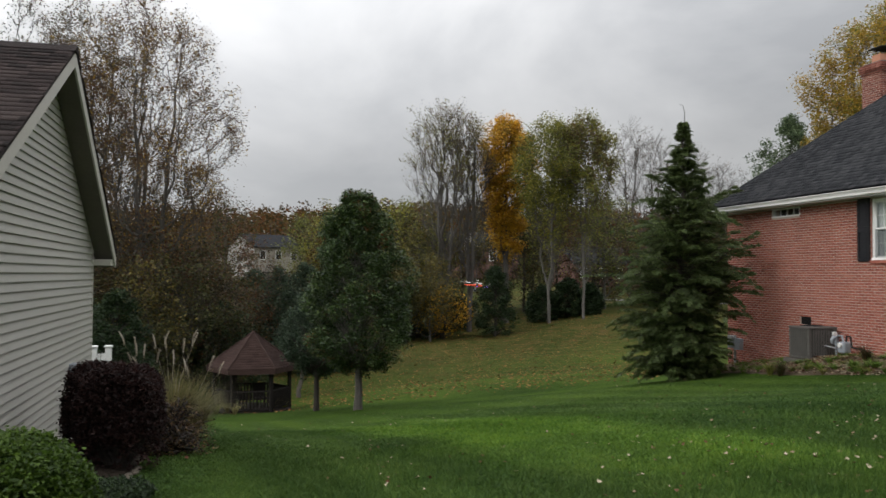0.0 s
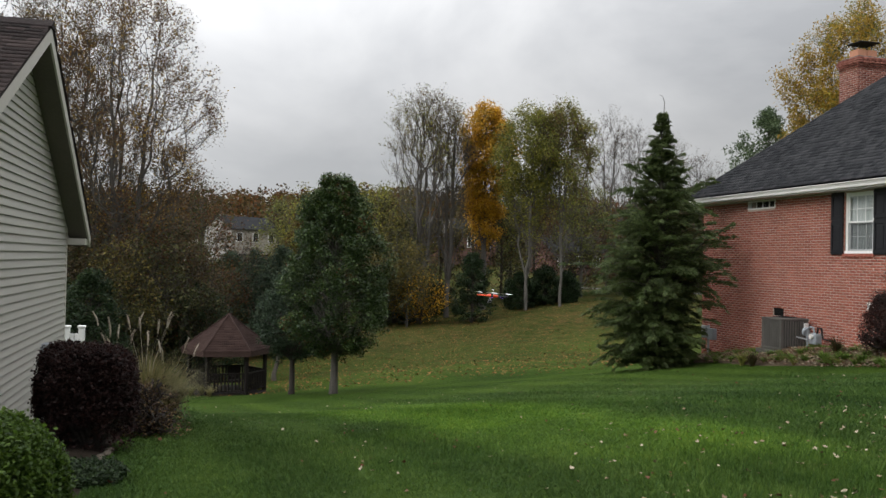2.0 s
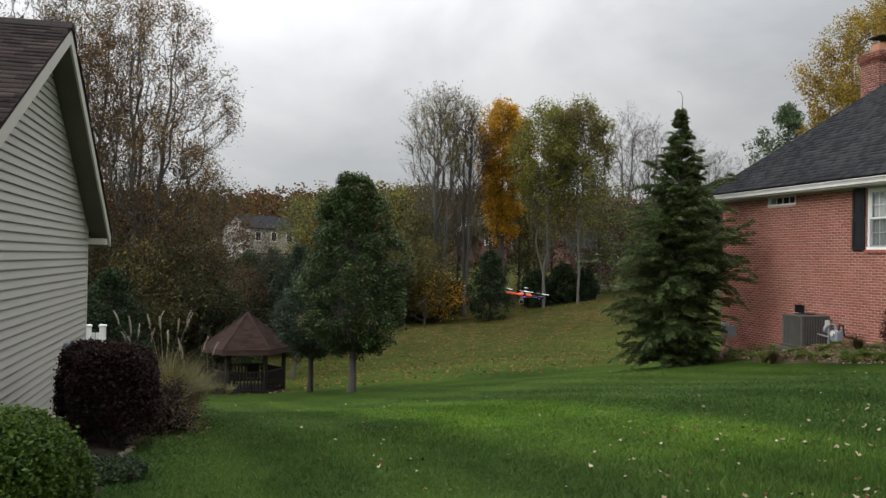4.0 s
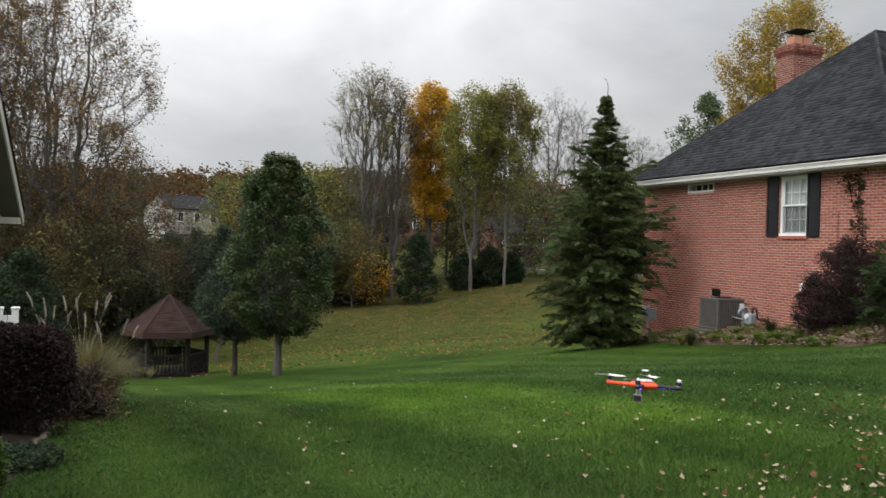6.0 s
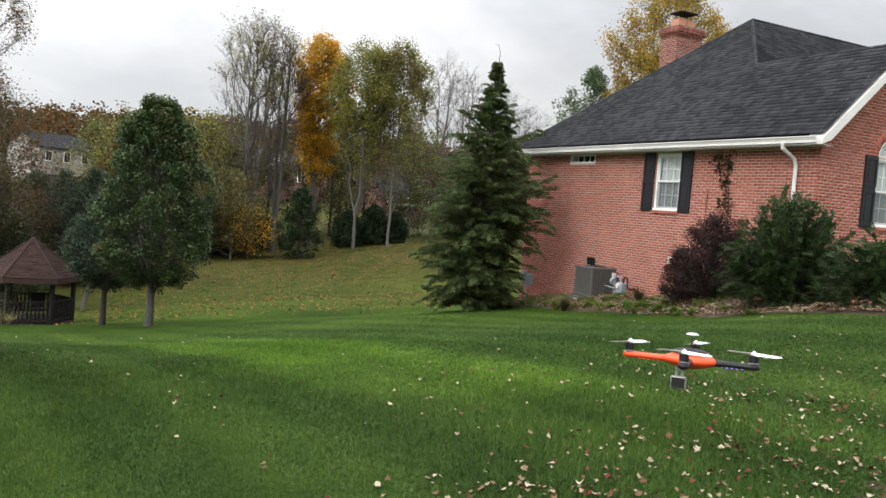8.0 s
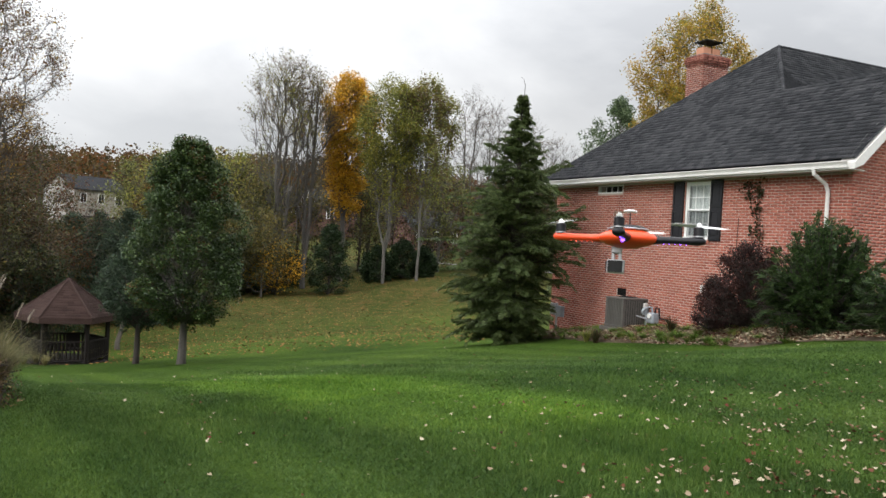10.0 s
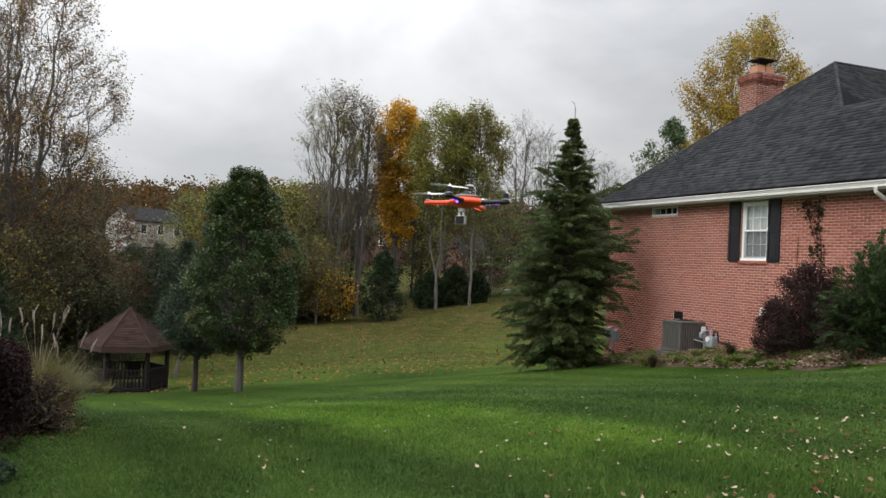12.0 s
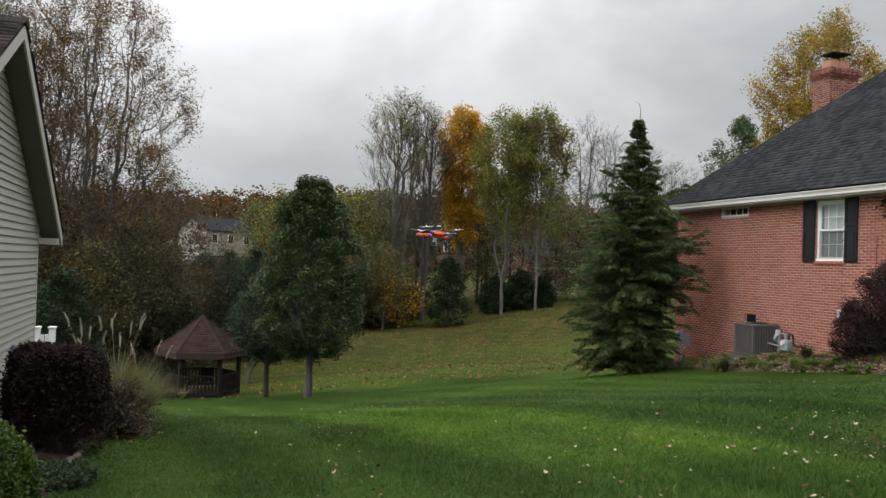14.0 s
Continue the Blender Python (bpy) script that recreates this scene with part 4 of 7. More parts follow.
def siding_house():
    house = empty("siding_house", 0, 0, 0, "house with grey lap vinyl siding and brown shingle roof", "house")
    base = -1.3
    back = lambda y: L_PEAK_Z - 0.14 - (L_PITCH if y > L_PEAK_Y else L_FRONT) * abs(y - L_PEAK_Y)
    outline = [(LY0, base), (LY1, base), (LY1, back(LY1)), (L_PEAK_Y, back(L_PEAK_Y)), (LY0, back(LY0))]
    wall = part("wall", bm_prism(outline, "x", LX - 0.25, LX - 0.02), M_SIDING, house, "gable wall with grey horizontal siding")
    k = 0
    course = 0.1016
    z = base
    while z < L_PEAK_Z - 0.2:
        rest = L_PEAK_Z - 0.14 - z - course
        if rest > 0.06:
            y0, y1 = max(L_PEAK_Y - rest / L_FRONT, LY0 + 0.07), min(L_PEAK_Y + rest / L_PITCH, LY1 - 0.07)
            bm = bm_prism([(LX - 0.02, z), (LX + 0.024, z), (LX + 0.026, z + 0.007), (LX + 0.004, z + course), (LX - 0.02, z + course)], "y", y0, y1)
            part("siding_board", bm, M_SIDING, wall)
        z += course
    for y0 in (LY0, LY1 - 0.07):
        part("corner_post", bm_box(LX - 0.05, y0, base, LX + 0.025, y0 + 0.085, back(LY1) - 0.02, bevel=0.006), M_BEIGE, house)
    s = Buf()
    s.box(-14.0, LY1 - 0.2, base, LX - 0.25, LY1, back(LY1) + 0.0)
    s.box(-14.0, LY0, base, LX - 0.25, LY0 + 0.2, back(LY0))
    s.box(-14.2, LY0, base, -14.0, LY1, back(LY0))
    ob_of(s, "back_wall", M_SIDING, house)
    # roof
    roof = new("roof")
    roof.parent = house
    ey0, ey1 = L_PEAK_Y - 3.95, L_PEAK_Y + 3.95
    c, cf = 1 / math.hypot(1, L_PITCH), 1 / math.hypot(1, L_FRONT)
    ez, ezf = L_PEAK_Z - L_PITCH * 3.95, L_PEAK_Z - L_FRONT * 3.95
    deck = bm_prism([(ey0, ezf), (L_PEAK_Y, L_PEAK_Z), (ey1, ez), (ey1, ez - 0.05), (L_PEAK_Y, L_PEAK_Z - 0.05), (ey0, ezf - 0.05)], "x", -14.4, L_OVER)
    part("roof_deck", deck, M_SHINGLE_BROWN, roof)
    b = Buf()
    L = 3.95 / c
    shingle_field(b, (0, ey0, ezf + 0.006), (1, 0, 0), (0, cf, L_FRONT * cf), lambda s_: (-14.4, L_OVER + 0.02), 3.95 / cf, singles=lambda q, s_: q > -5.5 and s_ > 1.5)
    shingle_field(b, (0, ey1, ez + 0.006), (1, 0, 0), (0, -c, L_PITCH * c), lambda s_: (-14.4, L_OVER + 0.02), L)
    ob_of(b, "shingles", M_SHINGLE_BROWN, roof, kind="stuff")
    for verts, faces in SINGLE_SHINGLES:
        q = Buf()
        q.add(verts, faces)
        ob_of(q, "shingle", M_SHINGLE_BROWN, roof)
    SINGLE_SHINGLES.clear()
    part("ridge_cap", bm_prism([(L_PEAK_Y - 0.16, L_PEAK_Z - 0.07), (L_PEAK_Y, L_PEAK_Z + 0.035), (L_PEAK_Y + 0.16, L_PEAK_Z - 0.07)], "x", -14.4, L_OVER + 0.02), M_SHINGLE_BROWN, roof)
    # rake boards and sloping soffit
    for sgn in (-1, 1):
        ye = L_PEAK_Y + sgn * 3.97
        zt, zb = 0.05, 0.23
        ze = ez if sgn > 0 else ezf
        board = bm_prism([(L_PEAK_Y, L_PEAK_Z - zt), (ye, ze - zt), (ye, ze - zb), (L_PEAK_Y, L_PEAK_Z - zb)], "x", L_OVER - 0.03, L_OVER - 0.004)
        part("rake_board", board, M_BEIGE, house, "beige rake board")
        sof = bm_prism([(L_PEAK_Y, L_PEAK_Z - 0.20), (ye, ze - 0.20), (ye, ze - 0.222), (L_PEAK_Y, L_PEAK_Z - 0.222)], "x", LX + 0.02, L_OVER - 0.03)
        part("soffit", sof, M_SOFFIT, house, "brown vented soffit")
    # boxed eave return at the far corner
    part("eave_box", bm_box(-14.3, LY1 + 0.0, ez - 0.20, L_OVER - 0.032, ey1 - 0.02, ez - 0.10), M_BEIGE, house)
    part("gutter", bm_prism([(ey1, ez - 0.02), (ey1, ez - 0.13), (ey1 + 0.09, ez - 0.13), (ey1 + 0.12, ez - 0.01), (ey1 + 0.10, ez - 0.01), (ey1 + 0.08, ez - 0.11), (ey1 + 0.02, ez - 0.11), (ey1 + 0.02, ez - 0.02)], "x", -14.3, L_OVER - 0.03), M_BEIGE, house, "beige gutter")
    return house


siding_house()


# ---- plants ----
def tube_into(buf, pts, radii, sides=6):
    pts, radii = np.asarray(pts, float), np.asarray(radii, float)
    d = np.gradient(pts, axis=0)
    d /= np.linalg.norm(d, axis=1, keepdims=True) + 1e-9
    ref = np.where(np.abs(d[:, 2:3]) > 0.9, np.array([[1.0, 0, 0]]), np.array([[0, 0, 1.0]]))
    a = np.cross(d, ref)
    a /= np.linalg.norm(a, axis=1, keepdims=True) + 1e-9
    c = np.cross(d, a)
    k = np.arange(sides) * 2 * np.pi / sides
    ring = pts[:, None] + radii[:, None, None] * (a[:, None] * np.cos(k)[None, :, None] + c[:, None] * np.sin(k)[None, :, None])
    i = np.arange(len(pts) * sides).reshape(len(pts), sides)
    j = np.roll(i, -1, axis=1)
    buf.add(ring.reshape(-1, 3), np.stack([i[:-1], j[:-1], j[1:], i[1:]], -1).reshape(-1, 4))


def leaves_into(buf, centres, size, rng, flat=0.0, aspect=0.6, droop=0.0):
    """Leaf blades, pointed at both ends, at the centres; flat: how much they lie level."""
    c = np.asarray(centres, float)
    n = len(c)
    if not n:
        return
    s = size * rng.uniform(0.6, 1.3, n)
    nor = rng.normal(size=(n, 3))
    nor[:, 2] += flat * 3 * np.sign(nor[:, 2] + 1e-6)
    nor /= np.linalg.norm(nor, axis=1, keepdims=True)
    u = np.cross(nor, rng.normal(size=(n, 3)))
    u[:, 2] -= droop
    u /= np.linalg.norm(u, axis=1, keepdims=True) + 1e-9
    v = np.cross(nor, u)
    h, w = (s / 2)[:, None], (s * aspect / 2)[:, None]
    P = np.stack([c - u * h, c + v * w + nor * h * 0.15, c + u * h, c - v * w + nor * h * 0.15], 1).reshape(-1, 3)
    buf.add(P, np.arange(4 * n).reshape(n, 4))


def sticks_into(buf, p0, p1, r0, r1):
    """Many thin three-sided twigs at once, from points p0 to points p1."""
    d = p1 - p0
    d = d / (np.linalg.norm(d, axis=1, keepdims=True) + 1e-9)
    a = np.cross(d, np.where(np.abs(d[:, 2:3]) > 0.9, np.array([[1.0, 0, 0]]), np.array([[0, 0, 1.0]])))
    a /= np.linalg.norm(a, axis=1, keepdims=True) + 1e-9
    c = np.cross(d, a)
    ring = [a * math.cos(k) + c * math.sin(k) for k in (0, 2 * math.pi / 3, 4 * math.pi / 3)]
    P = np.stack([p0 + q * r0 for q in ring] + [p1 + q * r1 for q in ring], 1).reshape(-1, 3)
    b = np.arange(len(p0))[:, None] * 6
    F = np.concatenate([b + np.array([[0, 1, 4, 3]]), b + np.array([[1, 2, 5, 4]]), b + np.array([[2, 0, 3, 5]])])
    buf.add(P, F)


def grown_tree(name, az, d, height, profile, label, leaf_sets, bark=None, seed=1, reach=500, trunk_r=0.25, stems=1, spread=0.5, rise=1.0, whip=0.7, whips=5,
               twig_r=0.008, leaf=0.11, clump=0.16, top_only=0.0, category="tree", gaps=0.35, bow=0.3, trunk_to=0.9, fork=0.0, lean=(0, 0)):
    """A deciduous tree grown toward points spread through its crown: each point is joined to the nearest wood below it, and limbs
    thicken by what they carry. profile: (share of height, crown radius); rise: how steeply limbs climb; leaf_sets: (material, leaves);
    top_only: share of the height under which few leaves hang; fork: share of the height at which the trunks part."""
    rng = np.random.default_rng(seed)
    x, y, z = spot(az, d)
    th = empty(name, x, y, z, label, category)
    hs, rs = np.array([p[0] for p in profile]) * height, np.array([p[1] for p in profile])
    pos, par, way, paths = [], [], [], []
    for s in range(stems):
        a = 2 * math.pi * (s + 0.3 * rng.random()) / stems + seed
        off = np.array([math.cos(a), math.sin(a), 0]) * (spread if stems > 1 else 0)
        top = height * trunk_to * (1 if s == 0 else rng.uniform(0.82, 0.98))
        n, chain = 12, []
        for k in range(n + 1):
            f = k / n
            part_ = max(f - fork, 0) / (1 - fork)
            q = off * (0.12 * (fork == 0) + part_ ** 0.8) + np.array([lean[0] * f, lean[1] * f, -0.3 * (k == 0) + top * f]) + rng.normal(size=3) * np.array([1, 1, 0]) * height * 0.004 * (k > 0)
            pos.append(q)
            par.append(len(pos) - 2 if k else -1)
            way.append(np.array([0, 0, 1.0]))
            chain.append(len(pos) - 1)
        paths.append(chain)
    ph = rng.uniform(0, 6, 6)
    T = []
    while len(T) < reach:
        h = rng.uniform(hs[0], hs[-1])
        R = np.interp(h, hs, rs)
        if rng.random() > (R / rs.max()) ** 1.6 + 0.05:
            continue
        a, u = rng.uniform(0, 2 * math.pi), rng.random() ** 0.48 * rng.uniform(0.86, 1.13)
        R *= 1 + 0.16 * math.sin(3 * a + h * 0.8 + ph[0]) + 0.11 * math.sin(5 * a - h * 1.1 + ph[1])
        q = np.array([R * u * math.cos(a) + lean[0] * h / height, R * u * math.sin(a) + lean[1] * h / height, h])
        w = 7.5 / height ** 0.5
        if math.sin(q[0] * w + ph[2]) + math.sin(q[1] * w + ph[3]) + math.sin(q[2] * w * 0.8 + ph[4]) < -3 + gaps * 5 * rng.random():
            continue
        T.append(q)
    T.sort(key=lambda q: math.hypot(q[0], q[1]) + 0.25 * q[2] + rng.random() * 0.6)
    P = np.zeros((len(pos) + reach * 5, 3))
    P[:len(pos)] = pos
    n = len(pos)
    for q in T:
        v = q - P[:n]
        L = np.linalg.norm(v, axis=1) + 1e-6
        i = int(np.argmin(L * (1 + rise * (1 - v[:, 2] / L) ** 1.5)))
        L = L[i]
        m = int(np.clip(L / 0.55, 2, 5))
        ctrl = P[i] + (way[i] * 0.7 + np.array([0, 0, 0.25])) * L * bow + rng.normal(size=3) * L * 0.045
        chain = [i]
        last = i
        for k in range(1, m + 1):
            t = k / m
            g = (1 - t) ** 2 * P[i] + 2 * t * (1 - t) * ctrl + t * t * q
            P[n] = g
            dv = g - P[last]
            way.append(dv / (np.linalg.norm(dv) + 1e-9))
            par.append(last)
            chain.append(n)
            last = n
            n += 1
        paths.append(chain)
    load = np.zeros(n)
    for c in paths:
        load[c[-1]] += 1
    for i in range(n - 1, -1, -1):
        if par[i] >= 0:
            load[par[i]] += load[i]
    rad = twig_r * load ** 0.5
    rad *= np.minimum(1, trunk_r / max(rad.max(), 1e-6)) if rad.max() > trunk_r else 1
    wood = Buf()
    for k, c in enumerate(paths):
        r = rad[c].copy()
        if k < stems:
            r = np.maximum(r, trunk_r * (0.8 if stems > 1 else 1) * (1 - np.linspace(0, 0.93, len(c))) ** 0.9)
            r[0] *= 1.3
        else:
            r[0] = min(r[0], r[1] * 1.15)
        tube_into(wood, P[c], r, 9 if r[0] > 0.12 else (5 if r[0] > 0.03 else 3))
    # whips at every limb's outer half
    outer = [i for c in paths[stems:] for i in c[1:] if load[i] < 6]
    base = P[rng.choice(outer, reach * whips)]
    axis = base - np.array([lean[0] * 0.5, lean[1] * 0.5, 0]) * 1.0
    axis = axis * np.array([1, 1, 0]) / (np.linalg.norm(axis[:, :2], axis=1, keepdims=True) + 0.3) + np.array([0, 0, 0.45 + 0.45 * rise])
    dv = axis + rng.normal(size=base.shape) * 0.7
    dv /= np.linalg.norm(dv, axis=1, keepdims=True)
    ln = whip * rng.uniform(0.35, 1.1, (len(base), 1))
    tip = base + dv * ln
    sticks_into(wood, base, tip, twig_r * 0.62, twig_r * 0.3)
    ob_of(wood, "trunk", bark or M_BARK, th, smooth=True)
    f = rng.uniform(0.3, 1.05, (len(base), 1))
    seat = np.concatenate([base + dv * ln * f, tip])
    if top_only:
        seat = seat[rng.random(len(seat)) < np.clip((seat[:, 2] / height - top_only) / (1 - top_only) * 1.8, 0.04, 1)]
    for m_, cnt in leaf_sets:
        if not cnt:
            continue
        # neighbouring twigs turn colour together
        wave = np.sin(seat @ np.array([0.9, 0.7, 0.5]) + seed + 2.1 * len(m_.name)) + rng.normal(size=len(seat)) * 0.6
        pick = np.argsort(-wave)[:max(int(len(seat) * 0.62), 1)]
        c = seat[rng.choice(pick, cnt)]
        b = Buf()
        leaves_into(b, c + rng.normal(size=c.shape) * clump, leaf, rng, flat=0.15)
        ob_of(b, "crown", m_, th)
    return th


def full_crown(name, az, d, height, profile, mat, label, leaves=30000, leaf=0.10, first=0.1, trunk_r=0.13, clear=1.6, seed=3, mats=(), lumps=420, lump=0.34, bark=None, category="tree", lean=(0, 0), at=None, skew=(0, 0), ragged=1.0, stem=0.93):
    """A dense tree or shrub: limbs inside, and leaf clumps gathered toward the crown's uneven edge."""
    rng = np.random.default_rng(seed)
    x, y, z = at or spot(az, d)
    th = empty(name, x, y, z, label, category)
    hs, rs = np.array([p[0] for p in profile]) * height, np.array([p[1] for p in profile])
    wood = Buf()
    n = 8
    tr = np.array([[lean[0] * k / n + rng.normal() * 0.02, lean[1] * k / n, -0.3 + (height * stem + 0.3) * k / n] for k in range(n + 1)])
    tube_into(wood, tr, trunk_r * (1 - np.linspace(0, 0.97, n + 1)) ** 0.8 * np.r_[1.25, np.ones(n)], 10)
    cen = []
    for i in range(lumps):
        h = hs[0] + (hs[-1] - hs[0]) * rng.random() ** 0.92
        a = rng.uniform(0, 2 * math.pi)
        r = np.interp(h, hs, rs) * (1 + ragged * (0.13 * math.sin(3 * a + h * 1.7) + 0.10 * math.sin(5 * a - h * 2.3))) * (1 - 0.55 * rng.random() ** 2.2)
        cen.append((r * math.cos(a) + lean[0] * h / height + skew[0] * h / height, r * math.sin(a) + lean[1] * h / height + skew[1] * h / height, h + rng.normal() * 0.08))
    cen = np.array(cen)
    for i in range(0, lumps, 3):
        q = cen[i]
        zb = max(clear, q[2] - np.hypot(q[0], q[1]) * 1.1) if clear < q[2] else q[2] * 0.4
        p0 = np.array([np.interp(zb, tr[:, 2], tr[:, 0]), np.interp(zb, tr[:, 2], tr[:, 1]), zb])
        mid = (p0 + q) / 2 + rng.normal(size=3) * 0.08 + np.array([0, 0, 0.08])
        tube_into(wood, [p0, mid, q], [min(trunk_r * 0.35, 0.035), 0.016, 0.006], 5)
    ob_of(wood, "trunk", bark or M_BARK, th, smooth=True)
    sets = [(mat, 1.0 - sum(s for _, s in mats))] + list(mats)
    for m_, share in sets:
        cnt = int(leaves * share)
        idx = rng.integers(0, lumps, cnt) if share > 0.3 else rng.choice(rng.integers(0, lumps, max(lumps // 8, 2)), cnt)
        off = rng.normal(size=(cnt, 3))
        off /= np.linalg.norm(off, axis=1, keepdims=True)
        off *= lump * rng.random((cnt, 1)) ** 0.45 * np.array([1, 1, 0.85])
        b = Buf()
        leaves_into(b, cen[idx] + off, leaf, rng, flat=0.25, droop=0.3)
        ob_of(b, "crown", m_, th)
    return th


def clipped_shrub(name, az, d, height, r, boxy, mat, label, leaves, leaf, lumps, lump, seed):
    """A clipped shrub: stems inside, leaf sprays over an even dome (boxy 2) or block (boxy 4 and more)."""
    rng = np.random.default_rng(seed)
    x, y, z = spot(az, d)
    th = empty(name, x, y, z, label, "shrub")
    v = rng.normal(size=(lumps, 3))
    v[:, 2] = np.abs(v[:, 2]) * 1.1 - 0.35 * rng.random(lumps)
    v /= (np.abs(v) ** boxy).sum(axis=1, keepdims=True) ** (1 / boxy)
    a = np.arctan2(v[:, 1], v[:, 0])
    v *= (1 - 0.14 * rng.random((lumps, 1)) ** 2 + 0.03 * np.sin(4 * a + seed)[:, None])
    cen = v * np.array([r, r, height * 0.62]) + np.array([0, 0, height * 0.38])
    cen[:, 2] = np.maximum(cen[:, 2], 0.04)
    wood, b = Buf(), Buf()
    for q in cen[::12]:
        tube_into(wood, [(q[0] * 0.1, q[1] * 0.1, -0.05), q * np.array([0.5, 0.5, 0.55]), q * 0.93], [0.010, 0.007, 0.003], 5)
    idx = rng.integers(0, lumps, leaves)
    off = rng.normal(size=(leaves, 3)) * lump * 0.6
    leaves_into(b, cen[idx] + off, leaf, rng, flat=0.15)
    inner = rng.integers(0, lumps, leaves // 4)
    leaves_into(b, (cen[inner] - np.array([0, 0, height * 0.38])) * rng.uniform(0.6, 0.92, (len(inner), 1)) + np.array([0, 0, height * 0.38]), leaf * 1.6, rng)
    ob_of(wood, "trunk", M_BARK_DARK, th)
    ob_of(b, "crown", mat, th)
    return th


def hemlock(az, d, height, profile, seed, label, leader=0.55, boughs=820):
    """A hemlock: rising boughs that nod at their ends, hung with flat lacy fronds."""
    rng = np.random.default_rng(seed)
    x, y, z = spot(az, d)
    th = empty("hemlock_tree", x, y, z, label, "tree")
    wood, green = Buf(), Buf()
    hs, rs = np.array([p[0] for p in profile]) * height, np.array([p[1] for p in profile])
    tr = np.array([[0.03 * math.sin(k * 1.3), 0.03 * math.cos(k * 1.7), -0.3 + (height + 0.3) * k / 9] for k in range(10)])
    tube_into(wood, tr, np.linspace(0.14, 0.008, 10), 8)
    tube_into(wood, [(0.03, 0, height - 0.15), (0.05, 0, height + leader * 0.6), (0.0, 0.02, height + leader * 0.92), (-0.10, 0.03, height + leader)], [0.014, 0.010, 0.007, 0.004], 4)
    C, U, V = [], [], []
    for k in range(boughs):
        h = height * (0.015 + 0.985 * rng.random() ** 1.6)
        a = rng.uniform(0, 2 * math.pi)
        R = np.interp(h, hs, rs) * (1 + 0.10 * math.sin(3 * a + h * 1.3) + 0.08 * math.sin(2 * a - h * 2.1))
        L = (R + 0.05) * (rng.uniform(0.42, 1.06) if rng.random() < 0.95 else rng.uniform(1.12, 1.38) if h > 0.3 * height else 0.9)
        f = h / height
        L *= 1 - 0.24 * math.cos(a + radians(az)) * max(0.0, 1 - f / 0.36)
        up, nod = 0.50 + 0.75 * f + rng.normal() * 0.20, 0.40 + 0.20 * f + rng.normal() * 0.15
        out, side = np.array([math.cos(a), math.sin(a), 0.0]), np.array([-math.sin(a), math.cos(a), 0.0])
        sway = rng.normal() * 0.18
        at = lambda t: np.array([0, 0, h]) + out * (L * t)[:, None] + side * (L * sway * t ** 2)[:, None] + np.array([0, 0, 1.0]) * (L * (up * t - nod * t ** 2.2))[:, None]
        tube_into(wood, at(np.linspace(0, 1, 7)), np.linspace(0.008 + L * 0.008, 0.003, 7), 4)
        nf = int(5 + L * 17)
        g = np.sort(rng.uniform(0.16, 1.0, nf) ** 0.8)
        q = at(g)
        sg = np.where(np.arange(nf) % 2 == 0, 1.0, -1.0)
        fl = (0.10 + 0.34 * np.minimum(L, 1.6) * (1.05 - g)) * rng.uniform(0.6, 1.2, nf)
        dv = out * rng.uniform(0.55, 1.0, (nf, 1)) + side * (sg * rng.uniform(0.35, 1.0, nf))[:, None] + np.array([0, 0, 1.0]) * (up - 2.0 * nod * g + rng.normal(size=nf) * 0.2)[:, None] * 0.6
        dv /= np.linalg.norm(dv, axis=1, keepdims=True)
        wd = np.cross(dv, np.array([0, 0, 1.0]) + rng.normal(size=(nf, 3)) * 0.8)
        wd /= np.linalg.norm(wd, axis=1, keepdims=True) + 1e-9
        m = 10
        t = np.linspace(0.08, 1, m)
        sd = np.where(np.arange(m) % 2 == 0, 1.0, -1.0)
        width = 0.085 * np.sin(np.pi * np.clip(t * 0.8 + 0.15, 0, 1))
        c = q[:, None] + dv[:, None] * (fl[:, None] * t)[..., None] - np.array([0, 0, 0.22]) * (fl[:, None] * t ** 2)[..., None] + wd[:, None] * (sd * width * 0.5)[None, :, None] * (0.5 + fl)[:, None, None]
        u = dv[:, None] * 0.75 + wd[:, None] * (sd * 0.8)[None, :, None] + rng.normal(size=(nf, m, 3)) * 0.16 - np.array([0, 0, 0.28]) * t[None, :, None]
        C.append(c.reshape(-1, 3))
        U.append(u.reshape(-1, 3))
        V.append(np.repeat(np.cross(wd, dv)[:, None], m, 1).reshape(-1, 3))
    C, U, V = np.concatenate(C), np.concatenate(U), np.concatenate(V)
    U /= np.linalg.norm(U, axis=1, keepdims=True) + 1e-9
    w = np.cross(U, V)
    w /= np.linalg.norm(w, axis=1, keepdims=True) + 1e-9
    l_, w_ = 0.085 * rng.uniform(0.6, 1.3, len(C))[:, None], 0.0135 * rng.uniform(0.7, 1.4, len(C))[:, None]
    P = np.stack([C - U * l_ * 0.5, C + w * w_, C + U * l_ * 0.6, C - w * w_], 1).reshape(-1, 3)
    green.add(P, np.arange(len(P)).reshape(-1, 4))
    ob_of(wood, "trunk", M_BARK_DARK, th, smooth=True)
    ob_of(green, "needles", M_HEMLOCK, th)
    return th


